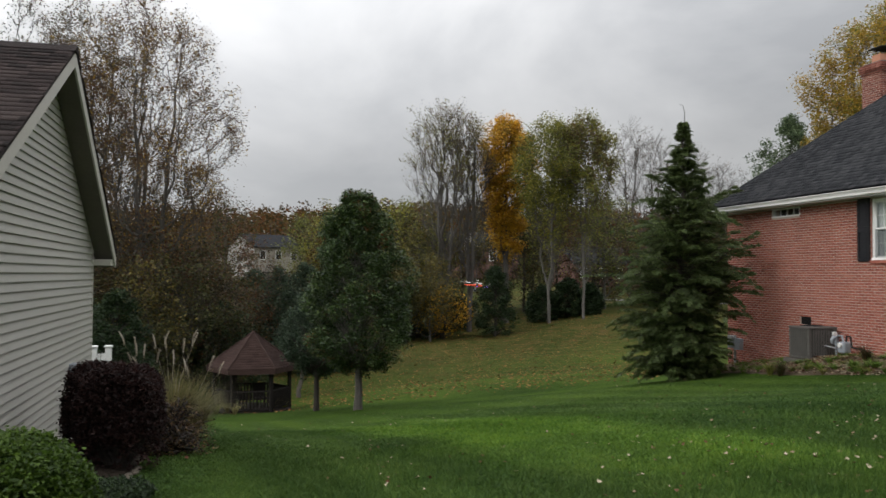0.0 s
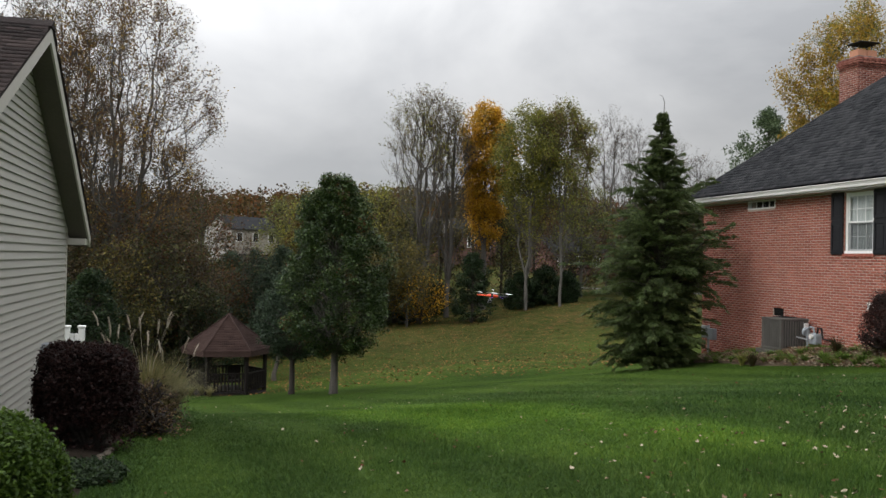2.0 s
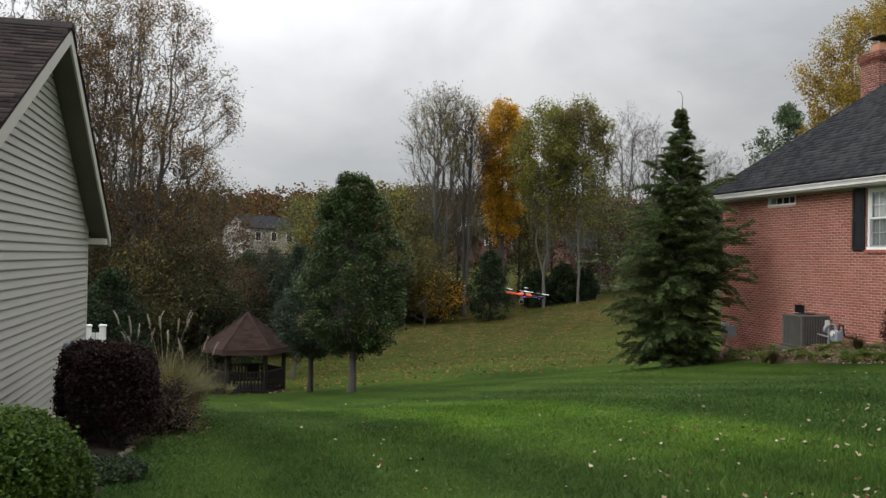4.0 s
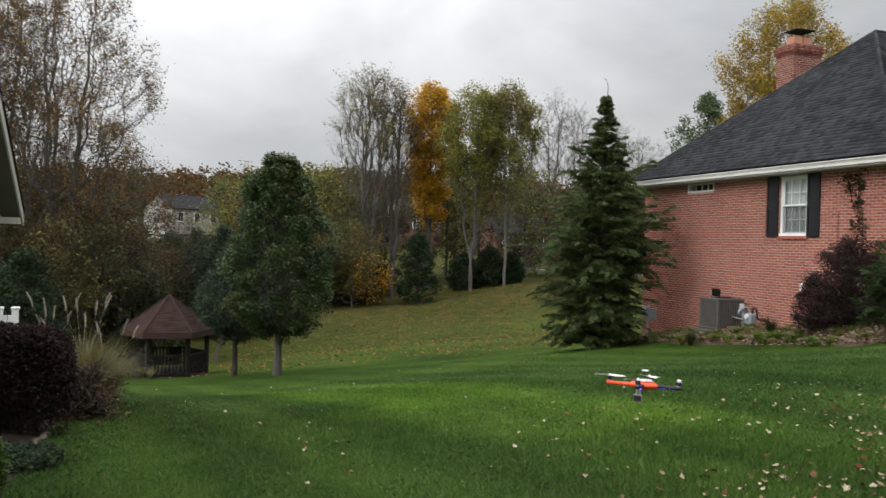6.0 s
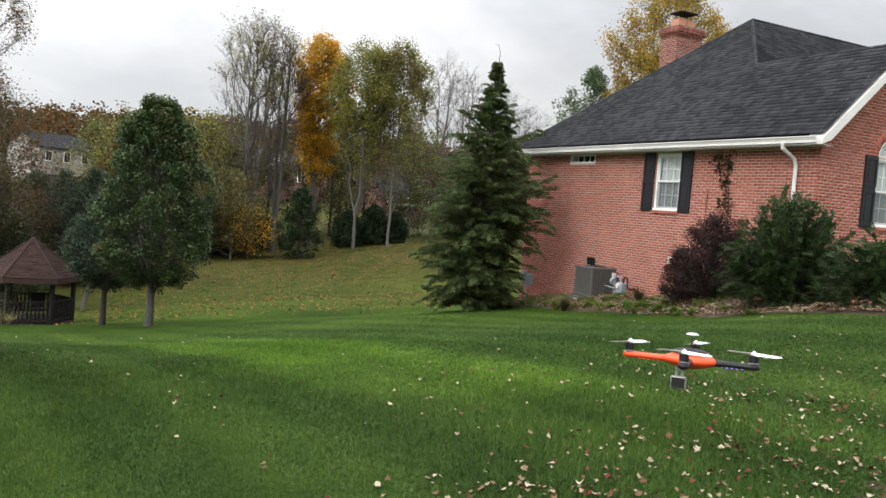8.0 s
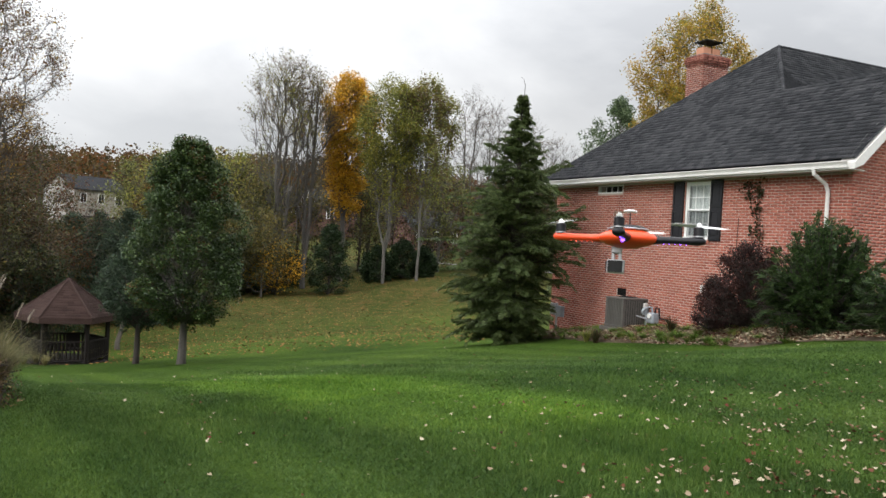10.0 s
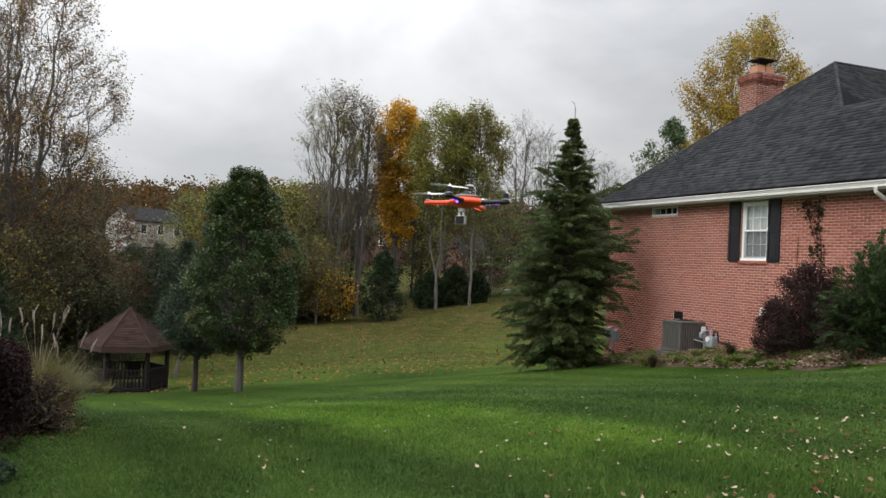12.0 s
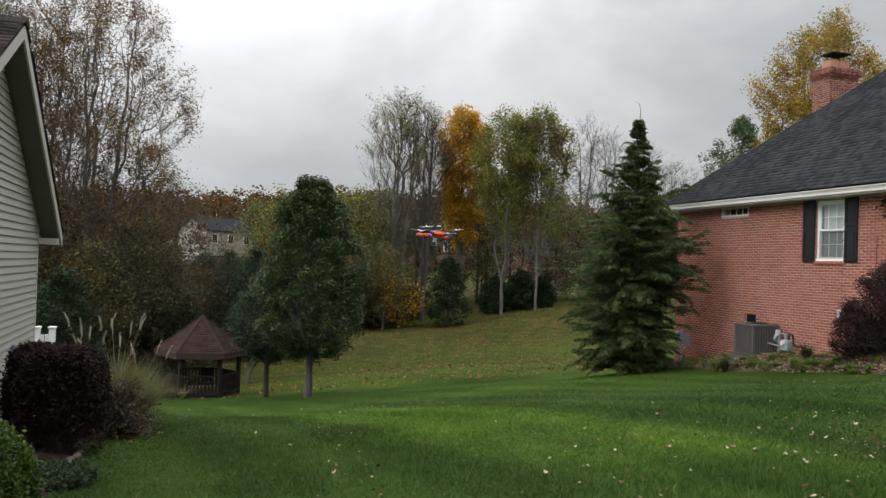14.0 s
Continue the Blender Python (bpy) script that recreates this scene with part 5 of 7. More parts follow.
PEAR_SHAPE = [(0.20, 0.5), (0.25, 1.25), (0.32, 1.62), (0.445, 1.70), (0.565, 1.66), (0.68, 1.46), (0.80, 1.10), (0.88, 0.86), (0.95, 0.62), (1.0, 0.30)]
full_crown("pear_tree", 8.3, 28.0, 7.1, PEAR_SHAPE, M_PEAR, "dense dark green ornamental pear tree with a pale trunk", leaves=70000, leaf=0.088, clear=1.35, trunk_r=0.14, bark=M_BARK_GREY, lumps=640, lump=0.27, mats=((M_PEAR_RUST, 0.04),), seed=11, ragged=1.15)
full_crown("pear_tree", 5.5, 31.0, 4.6, [(0.30, 0.4), (0.38, 1.0), (0.55, 1.2), (0.75, 0.95), (0.95, 0.4), (1.0, 0.1)], M_BLUEGREEN, "small grey-green tree beside the gazebo", leaves=17000, leaf=0.10, bark=M_BARK_DARK, clear=1.2, trunk_r=0.12, lumps=260, lump=0.26, seed=12)
full_crown("pear_tree", 4.3, 43.0, 5.2, [(0.34, 0.5), (0.45, 1.2), (0.65, 1.3), (0.85, 0.8), (1.0, 0.1)], M_BLUEGREEN, "grey-green tree with a leaning trunk behind the gazebo", leaves=9000, leaf=0.13, clear=1.4, trunk_r=0.13, lumps=190, lump=0.32, seed=13, lean=(0.7, 0.1))

# screen of grey-green trees behind the gazebo
for k, (az, d, h, r) in enumerate(((-0.4, 66, 6.6, 2.3), (1.4, 66, 7.2, 2.4), (3.0, 62, 7.2, 2.3), (4.8, 58, 7.3, 2.4), (6.6, 57, 7.8, 2.4))):
    full_crown("screen_tree", az, d, h, [(0.04, r * 0.8), (0.25, r), (0.55, r * 0.88), (0.82, r * 0.55), (1.0, 0.2)], M_BLUEGREEN, "dense grey-green screening tree behind the gazebo", leaves=11000, leaf=0.18, clear=0.4, trunk_r=0.14, lumps=320, lump=0.4, seed=20 + k, ragged=1.5)

# hemlock at the brick house's corner
HEMLOCK_SHAPE = [(0.0, 1.15), (0.1, 1.55), (0.22, 1.82), (0.36, 1.85), (0.5, 1.45), (0.62, 1.08), (0.74, 0.66), (0.85, 0.34), (0.94, 0.15), (1.0, 0.04)]
hemlock(30.15, 24.6, 7.25, HEMLOCK_SHAPE, 5, "tall drooping green hemlock growing at the brick house corner")

# great thin-leaved trees behind the siding house
TALL = [(0.14, 0.8), (0.28, 2.4), (0.48, 4.0), (0.66, 4.5), (0.8, 3.7), (0.92, 2.2), (1.0, 0.7)]
for k, (az, d, h, scale, sets, stems) in enumerate((
        (-5.5, 48, 22.0, 1.0, ((M_BROWN, 21000), (M_YELLOW, 6000), (M_UNDER_RUST, 9000)), 3), (-9.2, 50, 21.8, 0.9, ((M_BROWN, 15000), (M_UNDER_OLIVE, 11000), (M_YELLOW, 3000)), 3),
        (-12.8, 52, 21.8, 0.9, ((M_UNDER_OLIVE, 12000), (M_BROWN, 10000)), 2))):
    grown_tree("tulip_tree", az, d, h, [(f, r * scale) for f, r in TALL], "tall thinly leaved autumn tree with grey limbs", sets, bark=M_BARK_GREY, seed=31 + k, reach=900, trunk_r=0.26, stems=stems, spread=1.7, fork=0.12, rise=1.7, whip=1.0, whips=7, twig_r=0.0085, leaf=0.12, clump=0.17, gaps=0.25, bow=0.22)
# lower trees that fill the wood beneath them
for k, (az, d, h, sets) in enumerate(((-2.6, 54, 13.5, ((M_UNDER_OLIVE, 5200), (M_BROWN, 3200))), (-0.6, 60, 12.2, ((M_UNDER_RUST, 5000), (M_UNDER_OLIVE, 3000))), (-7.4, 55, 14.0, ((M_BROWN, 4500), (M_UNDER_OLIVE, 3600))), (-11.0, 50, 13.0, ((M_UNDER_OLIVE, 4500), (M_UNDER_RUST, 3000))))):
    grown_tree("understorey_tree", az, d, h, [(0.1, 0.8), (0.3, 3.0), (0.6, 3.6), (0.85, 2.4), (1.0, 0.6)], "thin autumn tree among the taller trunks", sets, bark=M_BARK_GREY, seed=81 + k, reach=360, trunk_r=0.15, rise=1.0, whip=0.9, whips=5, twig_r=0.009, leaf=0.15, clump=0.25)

# tree line across the hollow
POPLAR = [(0.18, 0.7), (0.36, 1.6), (0.55, 2.6), (0.75, 3.2), (0.9, 2.6), (1.0, 0.9)]
grown_tree("poplar_tree", 14.1, 80, 21.8, POPLAR, "tall bare-branched poplar with thin olive leaves at the top", ((M_YELLOWGREEN, 2800), (M_BROWN, 3200)), bark=M_BARK_GREY, seed=41, reach=560, trunk_r=0.24, stems=3, spread=1.5, fork=0.02, rise=3.2, whip=1.6, whips=6, twig_r=0.014, leaf=0.17, clump=0.16, top_only=0.52, gaps=0.3, bow=0.14)
grown_tree("poplar_tree", 15.9, 81, 20.2, [(f, r * 0.7) for f, r in POPLAR], "tall bare-branched poplar with thin olive leaves at the top", ((M_YELLOWGREEN, 1200), (M_BROWN, 2200)), bark=M_BARK_GREY, seed=42, reach=400, trunk_r=0.26, stems=2, spread=0.9, fork=0.05, rise=3.2, whip=1.6, whips=6, twig_r=0.014, leaf=0.17, clump=0.16, top_only=0.6, gaps=0.3, bow=0.14)
grown_tree("golden_poplar", 18.35, 84, 20.2, [(0.30, 0.6), (0.42, 1.25), (0.55, 1.75), (0.72, 2.2), (0.86, 2.15), (0.95, 1.6), (1.0, 0.6)], "tall narrow poplar with golden orange leaves", ((M_GOLD, 28000), (M_YELLOW, 5000)), bark=M_BARK_GREY, seed=43, reach=520, trunk_r=0.3, rise=2.6, whip=1.0, whips=5, twig_r=0.011, leaf=0.24, clump=0.22, gaps=0.3)
MAPLE = [(0.2, 0.7), (0.42, 1.6), (0.62, 2.5), (0.8, 2.8), (0.92, 2.1), (1.0, 0.7)]
grown_tree("maple_tree", 21.3, 80, 19.1, MAPLE, "tall pale-trunked tree with a yellow-green top", ((M_YELLOWGREEN, 19000), (M_OLIVE, 8000)), bark=M_BARK_LIGHT, seed=44, reach=620, trunk_r=0.13, stems=3, spread=1.7, fork=0.16, rise=2.6, whip=1.2, whips=5, twig_r=0.013, leaf=0.2, clump=0.25, top_only=0.32)
grown_tree("maple_tree", 23.6, 80, 18.6, MAPLE, "tall pale-trunked tree with a browning olive top", ((M_OLIVE, 9000), (M_BROWN, 6000), (M_YELLOWGREEN, 8000)), bark=M_BARK_LIGHT, seed=45, reach=620, trunk_r=0.12, stems=2, spread=1.2, fork=0.3, rise=2.6, whip=1.2, whips=5, twig_r=0.013, leaf=0.2, clump=0.25, top_only=0.28)
for k, (az, d, h) in enumerate(((26.7, 110, 22.5), (28.4, 112, 21.5), (30.6, 116, 20.0), (32.6, 112, 17.0))):
    grown_tree("bare_tree", az, d, h, TALL, "distant nearly bare tree with pale twigs", ((M_BROWN, 700), (M_UNDER_RUST, 500)), bark=M_BARK_GREY, seed=50 + k, reach=340, trunk_r=0.22, stems=2, spread=1.4, fork=0.1, rise=1.6, whip=1.6, whips=8, twig_r=0.013, leaf=0.2, clump=0.2)
EVERGREEN = [(0.02, 0.8), (0.15, 1.0), (0.45, 0.96), (0.72, 0.78), (0.9, 0.45), (1.0, 0.12)]
for k, (az, d, h, r) in enumerate(((17.65, 75, 6.1, 1.65), (20.9, 82, 3.3, 1.7), (22.6, 83, 3.6, 1.7), (24.0, 84, 2.8, 1.2), (12.3, 78, 4.0, 2.2), (14.6, 84, 3.6, 2.0))):
    full_crown("evergreen_tree", az, d, h, [(f, q * r) for f, q in EVERGREEN], M_SPRUCE, "dark bushy evergreen at the edge of the wood", leaves=9000, leaf=0.2, clear=0.1, trunk_r=0.12, lumps=260, lump=0.36, seed=60 + k, bark=M_BARK_DARK, ragged=1.2)

# behind the brick house
grown_tree("yellow_poplar", 41.7, 46, 16.6, [(0.2, 0.8), (0.42, 2.5), (0.58, 3.1), (0.74, 2.9), (0.87, 2.1), (0.96, 1.1), (1.0, 0.5)], "tall tree with thinning dull yellow leaves behind the house", ((M_YELLOW, 44000), (M_YELLOWGREEN, 10000), (M_OLIVE, 6000)), bark=M_BARK_PALE, seed=71, reach=760, trunk_r=0.22, stems=2, spread=1.3, fork=0.25, rise=2.0, whip=0.8, whips=6, twig_r=0.008, leaf=0.125, clump=0.14, gaps=0.55)
full_crown("pine_tree", 36.7, 50, 12.9, [(0.1, 3.0), (0.4, 3.0), (0.62, 2.5), (0.78, 1.75), (0.9, 1.0), (1.0, 0.15)], M_PINE, "grey-green white pine behind the house", leaves=30000, leaf=0.15, clear=1.0, trunk_r=0.2, lumps=420, lump=0.42, seed=72, ragged=1.9)


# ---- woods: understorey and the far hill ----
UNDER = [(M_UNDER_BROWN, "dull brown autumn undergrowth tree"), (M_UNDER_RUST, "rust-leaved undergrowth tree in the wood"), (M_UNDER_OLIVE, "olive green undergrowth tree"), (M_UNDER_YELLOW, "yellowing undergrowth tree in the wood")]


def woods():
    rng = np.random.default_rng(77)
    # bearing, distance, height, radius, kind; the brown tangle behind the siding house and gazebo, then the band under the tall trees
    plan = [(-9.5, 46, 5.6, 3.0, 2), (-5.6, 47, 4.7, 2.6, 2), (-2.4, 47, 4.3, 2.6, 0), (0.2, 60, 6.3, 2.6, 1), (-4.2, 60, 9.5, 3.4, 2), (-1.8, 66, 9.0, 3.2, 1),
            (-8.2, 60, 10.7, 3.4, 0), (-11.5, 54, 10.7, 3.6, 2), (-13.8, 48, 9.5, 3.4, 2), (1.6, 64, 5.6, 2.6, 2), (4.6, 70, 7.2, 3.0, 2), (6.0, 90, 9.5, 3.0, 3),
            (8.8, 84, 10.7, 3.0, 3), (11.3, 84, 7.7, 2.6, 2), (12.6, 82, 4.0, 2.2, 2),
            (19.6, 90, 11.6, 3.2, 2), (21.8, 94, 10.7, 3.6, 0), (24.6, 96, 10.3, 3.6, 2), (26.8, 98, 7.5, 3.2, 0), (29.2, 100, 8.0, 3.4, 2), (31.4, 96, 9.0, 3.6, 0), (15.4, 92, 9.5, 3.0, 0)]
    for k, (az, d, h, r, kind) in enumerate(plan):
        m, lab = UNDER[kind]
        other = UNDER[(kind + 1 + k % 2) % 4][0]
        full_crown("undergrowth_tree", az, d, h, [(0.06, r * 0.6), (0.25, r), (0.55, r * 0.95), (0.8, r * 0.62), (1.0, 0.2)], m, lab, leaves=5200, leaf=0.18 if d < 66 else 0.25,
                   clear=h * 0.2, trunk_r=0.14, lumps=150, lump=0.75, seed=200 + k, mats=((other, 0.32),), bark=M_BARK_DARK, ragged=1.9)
    for k, (az, d, h, m) in enumerate(((6.4, 92, 13.2, M_YELLOWGREEN), (9.4, 86, 12.8, M_OLIVE), (10.8, 82, 12.8, M_YELLOWGREEN), (12.2, 86, 13.2, M_OLIVE), (13.2, 90, 13.5, M_UNDER_YELLOW), (20.2, 92, 14.0, M_OLIVE), (25.0, 92, 12.5, M_OLIVE), (17.6, 92, 12.5, M_UNDER_YELLOW), (4.9, 96, 12.4, M_OLIVE))):
        grown_tree("woodland_tree", az, d, h, [(0.1, 1.0), (0.35, 3.0), (0.65, 3.4), (0.9, 2.0), (1.0, 0.5)], "airy autumn tree at the wood's edge", ((m, 3600), (M_UNDER_OLIVE, 2200)), bark=M_BARK_GREY, seed=400 + k, reach=240, trunk_r=0.15, rise=1.4, whip=1.1, whips=4, twig_r=0.012, leaf=0.25, clump=0.3)
    # the tangle behind the gazebo: thin trunks with sparse leaves
    tangle = ((-10.2, 44, 9.0), (-8.6, 46, 8.0), (-7.0, 45, 9.5), (-5.8, 43, 7.0), (-4.6, 46, 8.5), (-3.4, 44, 7.0), (-2.2, 46, 8.0), (-1.4, 48, 7.0), (10.2, 74, 7.0), (11.6, 75, 8.0), (13.2, 74, 7.4), (14.0, 76, 4.2), (12.4, 78, 10.0), (-6.4, 50, 10.0), (-3.0, 52, 9.5))
    for k, (az, d, h) in enumerate(tangle):
        m, lab = UNDER[3 if 9 < az < 15 else (0, 2, 0, 3, 1, 2, 0)[k % 7]]
        m = M_GOLD if az == 14.0 else m
        grown_tree("sapling", az, d, h, [(0.05, 0.8), (0.3, 2.2), (0.6, 2.4), (0.88, 1.5), (1.0, 0.4)], lab, ((m, 3000), (M_UNDER_OLIVE, 1500)), bark=(M_BARK_GREY, M_BARK_DARK)[k % 2], seed=440 + k, reach=170, trunk_r=0.09, stems=1 + k % 2, spread=0.9, rise=1.0, whip=0.8, whips=5, twig_r=0.009, leaf=0.15 if d < 70 else 0.2, clump=0.25)
    for k, (az, d, h, r) in enumerate(((-7.2, 36, 4.7, 1.35), (-0.6, 46, 4.8, 2.2), (-2.6, 47, 4.6, 2.2), (-10.0, 38, 5.0, 1.5))):
        full_crown("yew_tree", az, d, h, [(f, q * r) for f, q in EVERGREEN], M_SPRUCE, "dark evergreen tree in the shade of the wood", leaves=14000, leaf=0.12, clear=0.2, trunk_r=0.1, lumps=300, lump=0.3, seed=260 + k, bark=M_BARK_DARK, ragged=1.3)
    full_crown("russet_tree", 0.95, 128, 8.4, [(0.1, 0.9), (0.3, 1.5), (0.7, 1.4), (1.0, 0.4)], M_UNDER_RUST, "russet ornamental tree before the far beige house", leaves=2600, leaf=0.26, clear=1.2, trunk_r=0.12, lumps=120, lump=0.5, seed=91, ragged=1.6)
    # far hill: one leafy mass of many crowns
    b, wood = Buf(), Buf()
    for k in range(900):
        az, d = rng.uniform(-20, 38), 115 + 200 * rng.random() ** 0.8
        x, y, z = spot(az, d)
        if abs(az - 2.6) < 3.2 and d < 160 or abs(az - 16.6) < 2.6 and d < 142 or 22.5 < az < 28 and d < 150 or abs(az + 1) < 1.2 and d < 160:
            continue
        h, r = rng.uniform(5.5, 10.5), rng.uniform(2.2, 3.8)
        n = 95
        v = rng.normal(size=(n, 3))
        v /= np.linalg.norm(v, axis=1, keepdims=True)
        c = np.array([x, y, z + h * 0.56]) + v * np.array([r, r, h * 0.45]) * rng.uniform(0.55, 1.08, (n, 1))
        leaves_into(b, c, 0.95, rng, flat=0.1, aspect=0.75)
        tube_into(wood, [(x, y, z - 0.5), (x, y, z + h * 0.8)], [0.22, 0.06], 4)
    hill = ob_of(b, "hill_woods", M_FARWOOD, kind="stuff")
    tagged(hill, label="distant wooded hill in dull autumn colours", category="woods")
    ob_of(wood, "trunks", M_BARK_DARK, hill, kind="stuff")


woods()


# ---- far houses ----
def far_house(az, d, width, depth, wall_h, roof_h, wall_mat, roof_mat, label, turn=0.0, gable=True, rows=2, cols=4, lift=0.0, side_mat=None):
    x, y, z = spot(az, d)
    h = empty("far_house", x, y, z + lift, label, "house")
    h.rotation_euler = (0, 0, radians(turn))
    part("wall", bm_prism([(-width / 2, -3), (width / 2, -3), (width / 2, wall_h), (-width / 2, wall_h)], "y", 0, depth), wall_mat, h)
    part("roof", bm_prism([(-0.4, wall_h - 0.1), (depth / 2, wall_h + roof_h), (depth + 0.4, wall_h - 0.1), (depth + 0.4, wall_h + 0.1), (depth / 2, wall_h + roof_h + 0.25), (-0.4, wall_h + 0.1)], "x", -width / 2 - 0.4, width / 2 + 0.4), roof_mat, h)
    for sx in (-1, 1):
        part("gable", bm_prism([(0, wall_h), (depth, wall_h), (depth / 2, wall_h + roof_h)], "x", sx * width / 2 - 0.1 * (sx > 0), sx * width / 2 + 0.1 * (sx < 0)), side_mat or wall_mat, h)
    if side_mat:
        part("side_wall", bm_box(-width / 2 - 0.06, 0.02, -3, -width / 2 - 0.002, depth - 0.02, wall_h), side_mat, h, "pale side wall")
        part("deck", bm_box(-width / 2 + 1.5, -2.6, 0.9, width / 2 + 1.0, -0.02, 1.15), M_DARKWOOD, h, "dark raised deck")
    for r in range(rows):
        for c in range(cols):
            wx = -width / 2 + width * (c + 0.5) / cols
            wz = wall_h - 2.1 - r * 2.9
            w = part("window", bm_box(wx - 0.62, -0.10, wz - 0.08, wx + 0.62, -0.01, wz + 1.6), M_VINYL, h)
            part("pane", bm_box(wx - 0.5, -0.13, wz + 0.04, wx - 0.03, -0.101, wz + 1.48), M_DARK, w)
            part("pane", bm_box(wx + 0.03, -0.13, wz + 0.04, wx + 0.5, -0.101, wz + 1.48), M_DARK, w)
    if gable:
        g = part("dormer", bm_prism([(-width * 0.22 - 1.6, wall_h - 0.4), (-width * 0.22 + 1.6, wall_h - 0.4), (-width * 0.22, wall_h + 2.3)], "y", -0.9, depth / 2), M_TRIM, h, "white front gable")
    return h


far_house(2.9, 150, 10.0, 8.0, 5.4, 2.2, M_FARWALL, M_SHINGLE, "beige two-storey house with a dark roof on the hill", turn=34, gable=False, rows=1, cols=3, side_mat=M_FARPALE)
far_house(16.9, 135, 11.0, 8.0, 3.4, 2.4, M_FARBRICK, M_SHINGLE, "brick house with a grey roof and white gable beyond the trees", turn=-8, rows=1, lift=1.6)
far_house(-1.0, 155, 6.0, 5.0, 3.0, 1.8, M_TRIM, M_SHINGLE_RED, "small pale gabled house among the trees", turn=80, rows=1, cols=2, gable=False, lift=0.6)
far_house(25.4, 128, 12.0, 8.0, 3.0, 2.4, M_FARBRICK, M_SHINGLE, "low brick house beyond the lawn", turn=6, rows=1, lift=0.4, gable=False)
rb = bmesh.new()
pts = [spot(a, 105) for a in range(24, 37, 1)]
lo = [rb.verts.new((x, y, z + 0.03)) for x, y, z in pts]
hi = [rb.verts.new((x * 1.025, y * 1.025, gz(x * 1.025, y * 1.025) + 0.03)) for x, y, z in pts]
for k in range(len(pts) - 1):
    rb.faces.new((lo[k], lo[k + 1], hi[k + 1], hi[k]))
tagged(part("road", rb, M_LANE, None), label="grey asphalt lane beyond the far lawn", category="road", kind="structure")


# ---- shrubs ----
def shrub(name, az, d, height, r, mat, label, top=0.7, leaves=16000, leaf=0.045, lump=0.14, lumps=420, seed=1, mats=(), skew=(0, 0), bark=None, bottom=0.75, ragged=0.5):
    return full_crown(name, az, d, height, [(0.02, r * bottom), (0.15, r * 0.95), (0.45, r), (0.75, r * top), (0.93, r * top * 0.62), (1.0, r * 0.25)], mat, label, leaves=leaves, leaf=leaf, clear=0.05, trunk_r=0.04,
                      lumps=lumps, lump=lump, seed=seed, mats=mats, bark=bark or M_BARK_DARK, category="shrub", skew=skew, ragged=ragged, stem=0.55)


clipped_shrub("box_shrub", -14.2, 5.5, 0.77, 0.57, 2.1, M_BOX, "clipped bright green box shrub", 50000, 0.033, 2000, 0.032, 301)
clipped_shrub("creeping_juniper", -7.6, 7.4, 0.13, 0.34, 2.0, M_SPRUCE, "low dark blue-green juniper in the mulch border", 9000, 0.03, 500, 0.03, 307)
clipped_shrub("barberry_hedge", -6.9, 9.3, 1.03, 0.405, 3.6, M_BARBERRY, "clipped dark purple barberry hedge by the siding wall", 46000, 0.030, 2400, 0.035, 302)
clipped_shrub("barberry_hedge", -8.4, 9.9, 1.05, 0.30, 3.6, M_BARBERRY, "clipped dark purple barberry hedge by the siding wall", 24000, 0.030, 1400, 0.035, 303)
shrub("spirea_shrub", -3.6, 10.6, 0.58, 0.42, M_BROWN, "loose brown-red twiggy shrub", leaves=3000, leaf=0.035, lump=0.12, lumps=260, seed=304, mats=((M_BARBERRY, 0.4),), top=0.6)
shrub("barberry_shrub", 45.5, 19.3, 1.80, 0.84, M_BARBERRY, "large dark purple barberry shrub against the brick wall", leaves=30000, leaf=0.036, lump=0.13, lumps=900, seed=305, top=0.76, bottom=0.72, ragged=1.0, mats=((M_BARBERRY_RED, 0.3),))
shrub("barberry_shrub", 43.6, 19.8, 1.15, 0.48, M_BARBERRY, "dark purple barberry shrub against the brick wall", leaves=12000, leaf=0.036, lump=0.12, lumps=380, seed=306, top=0.7, mats=((M_BARBERRY_RED, 0.3),))


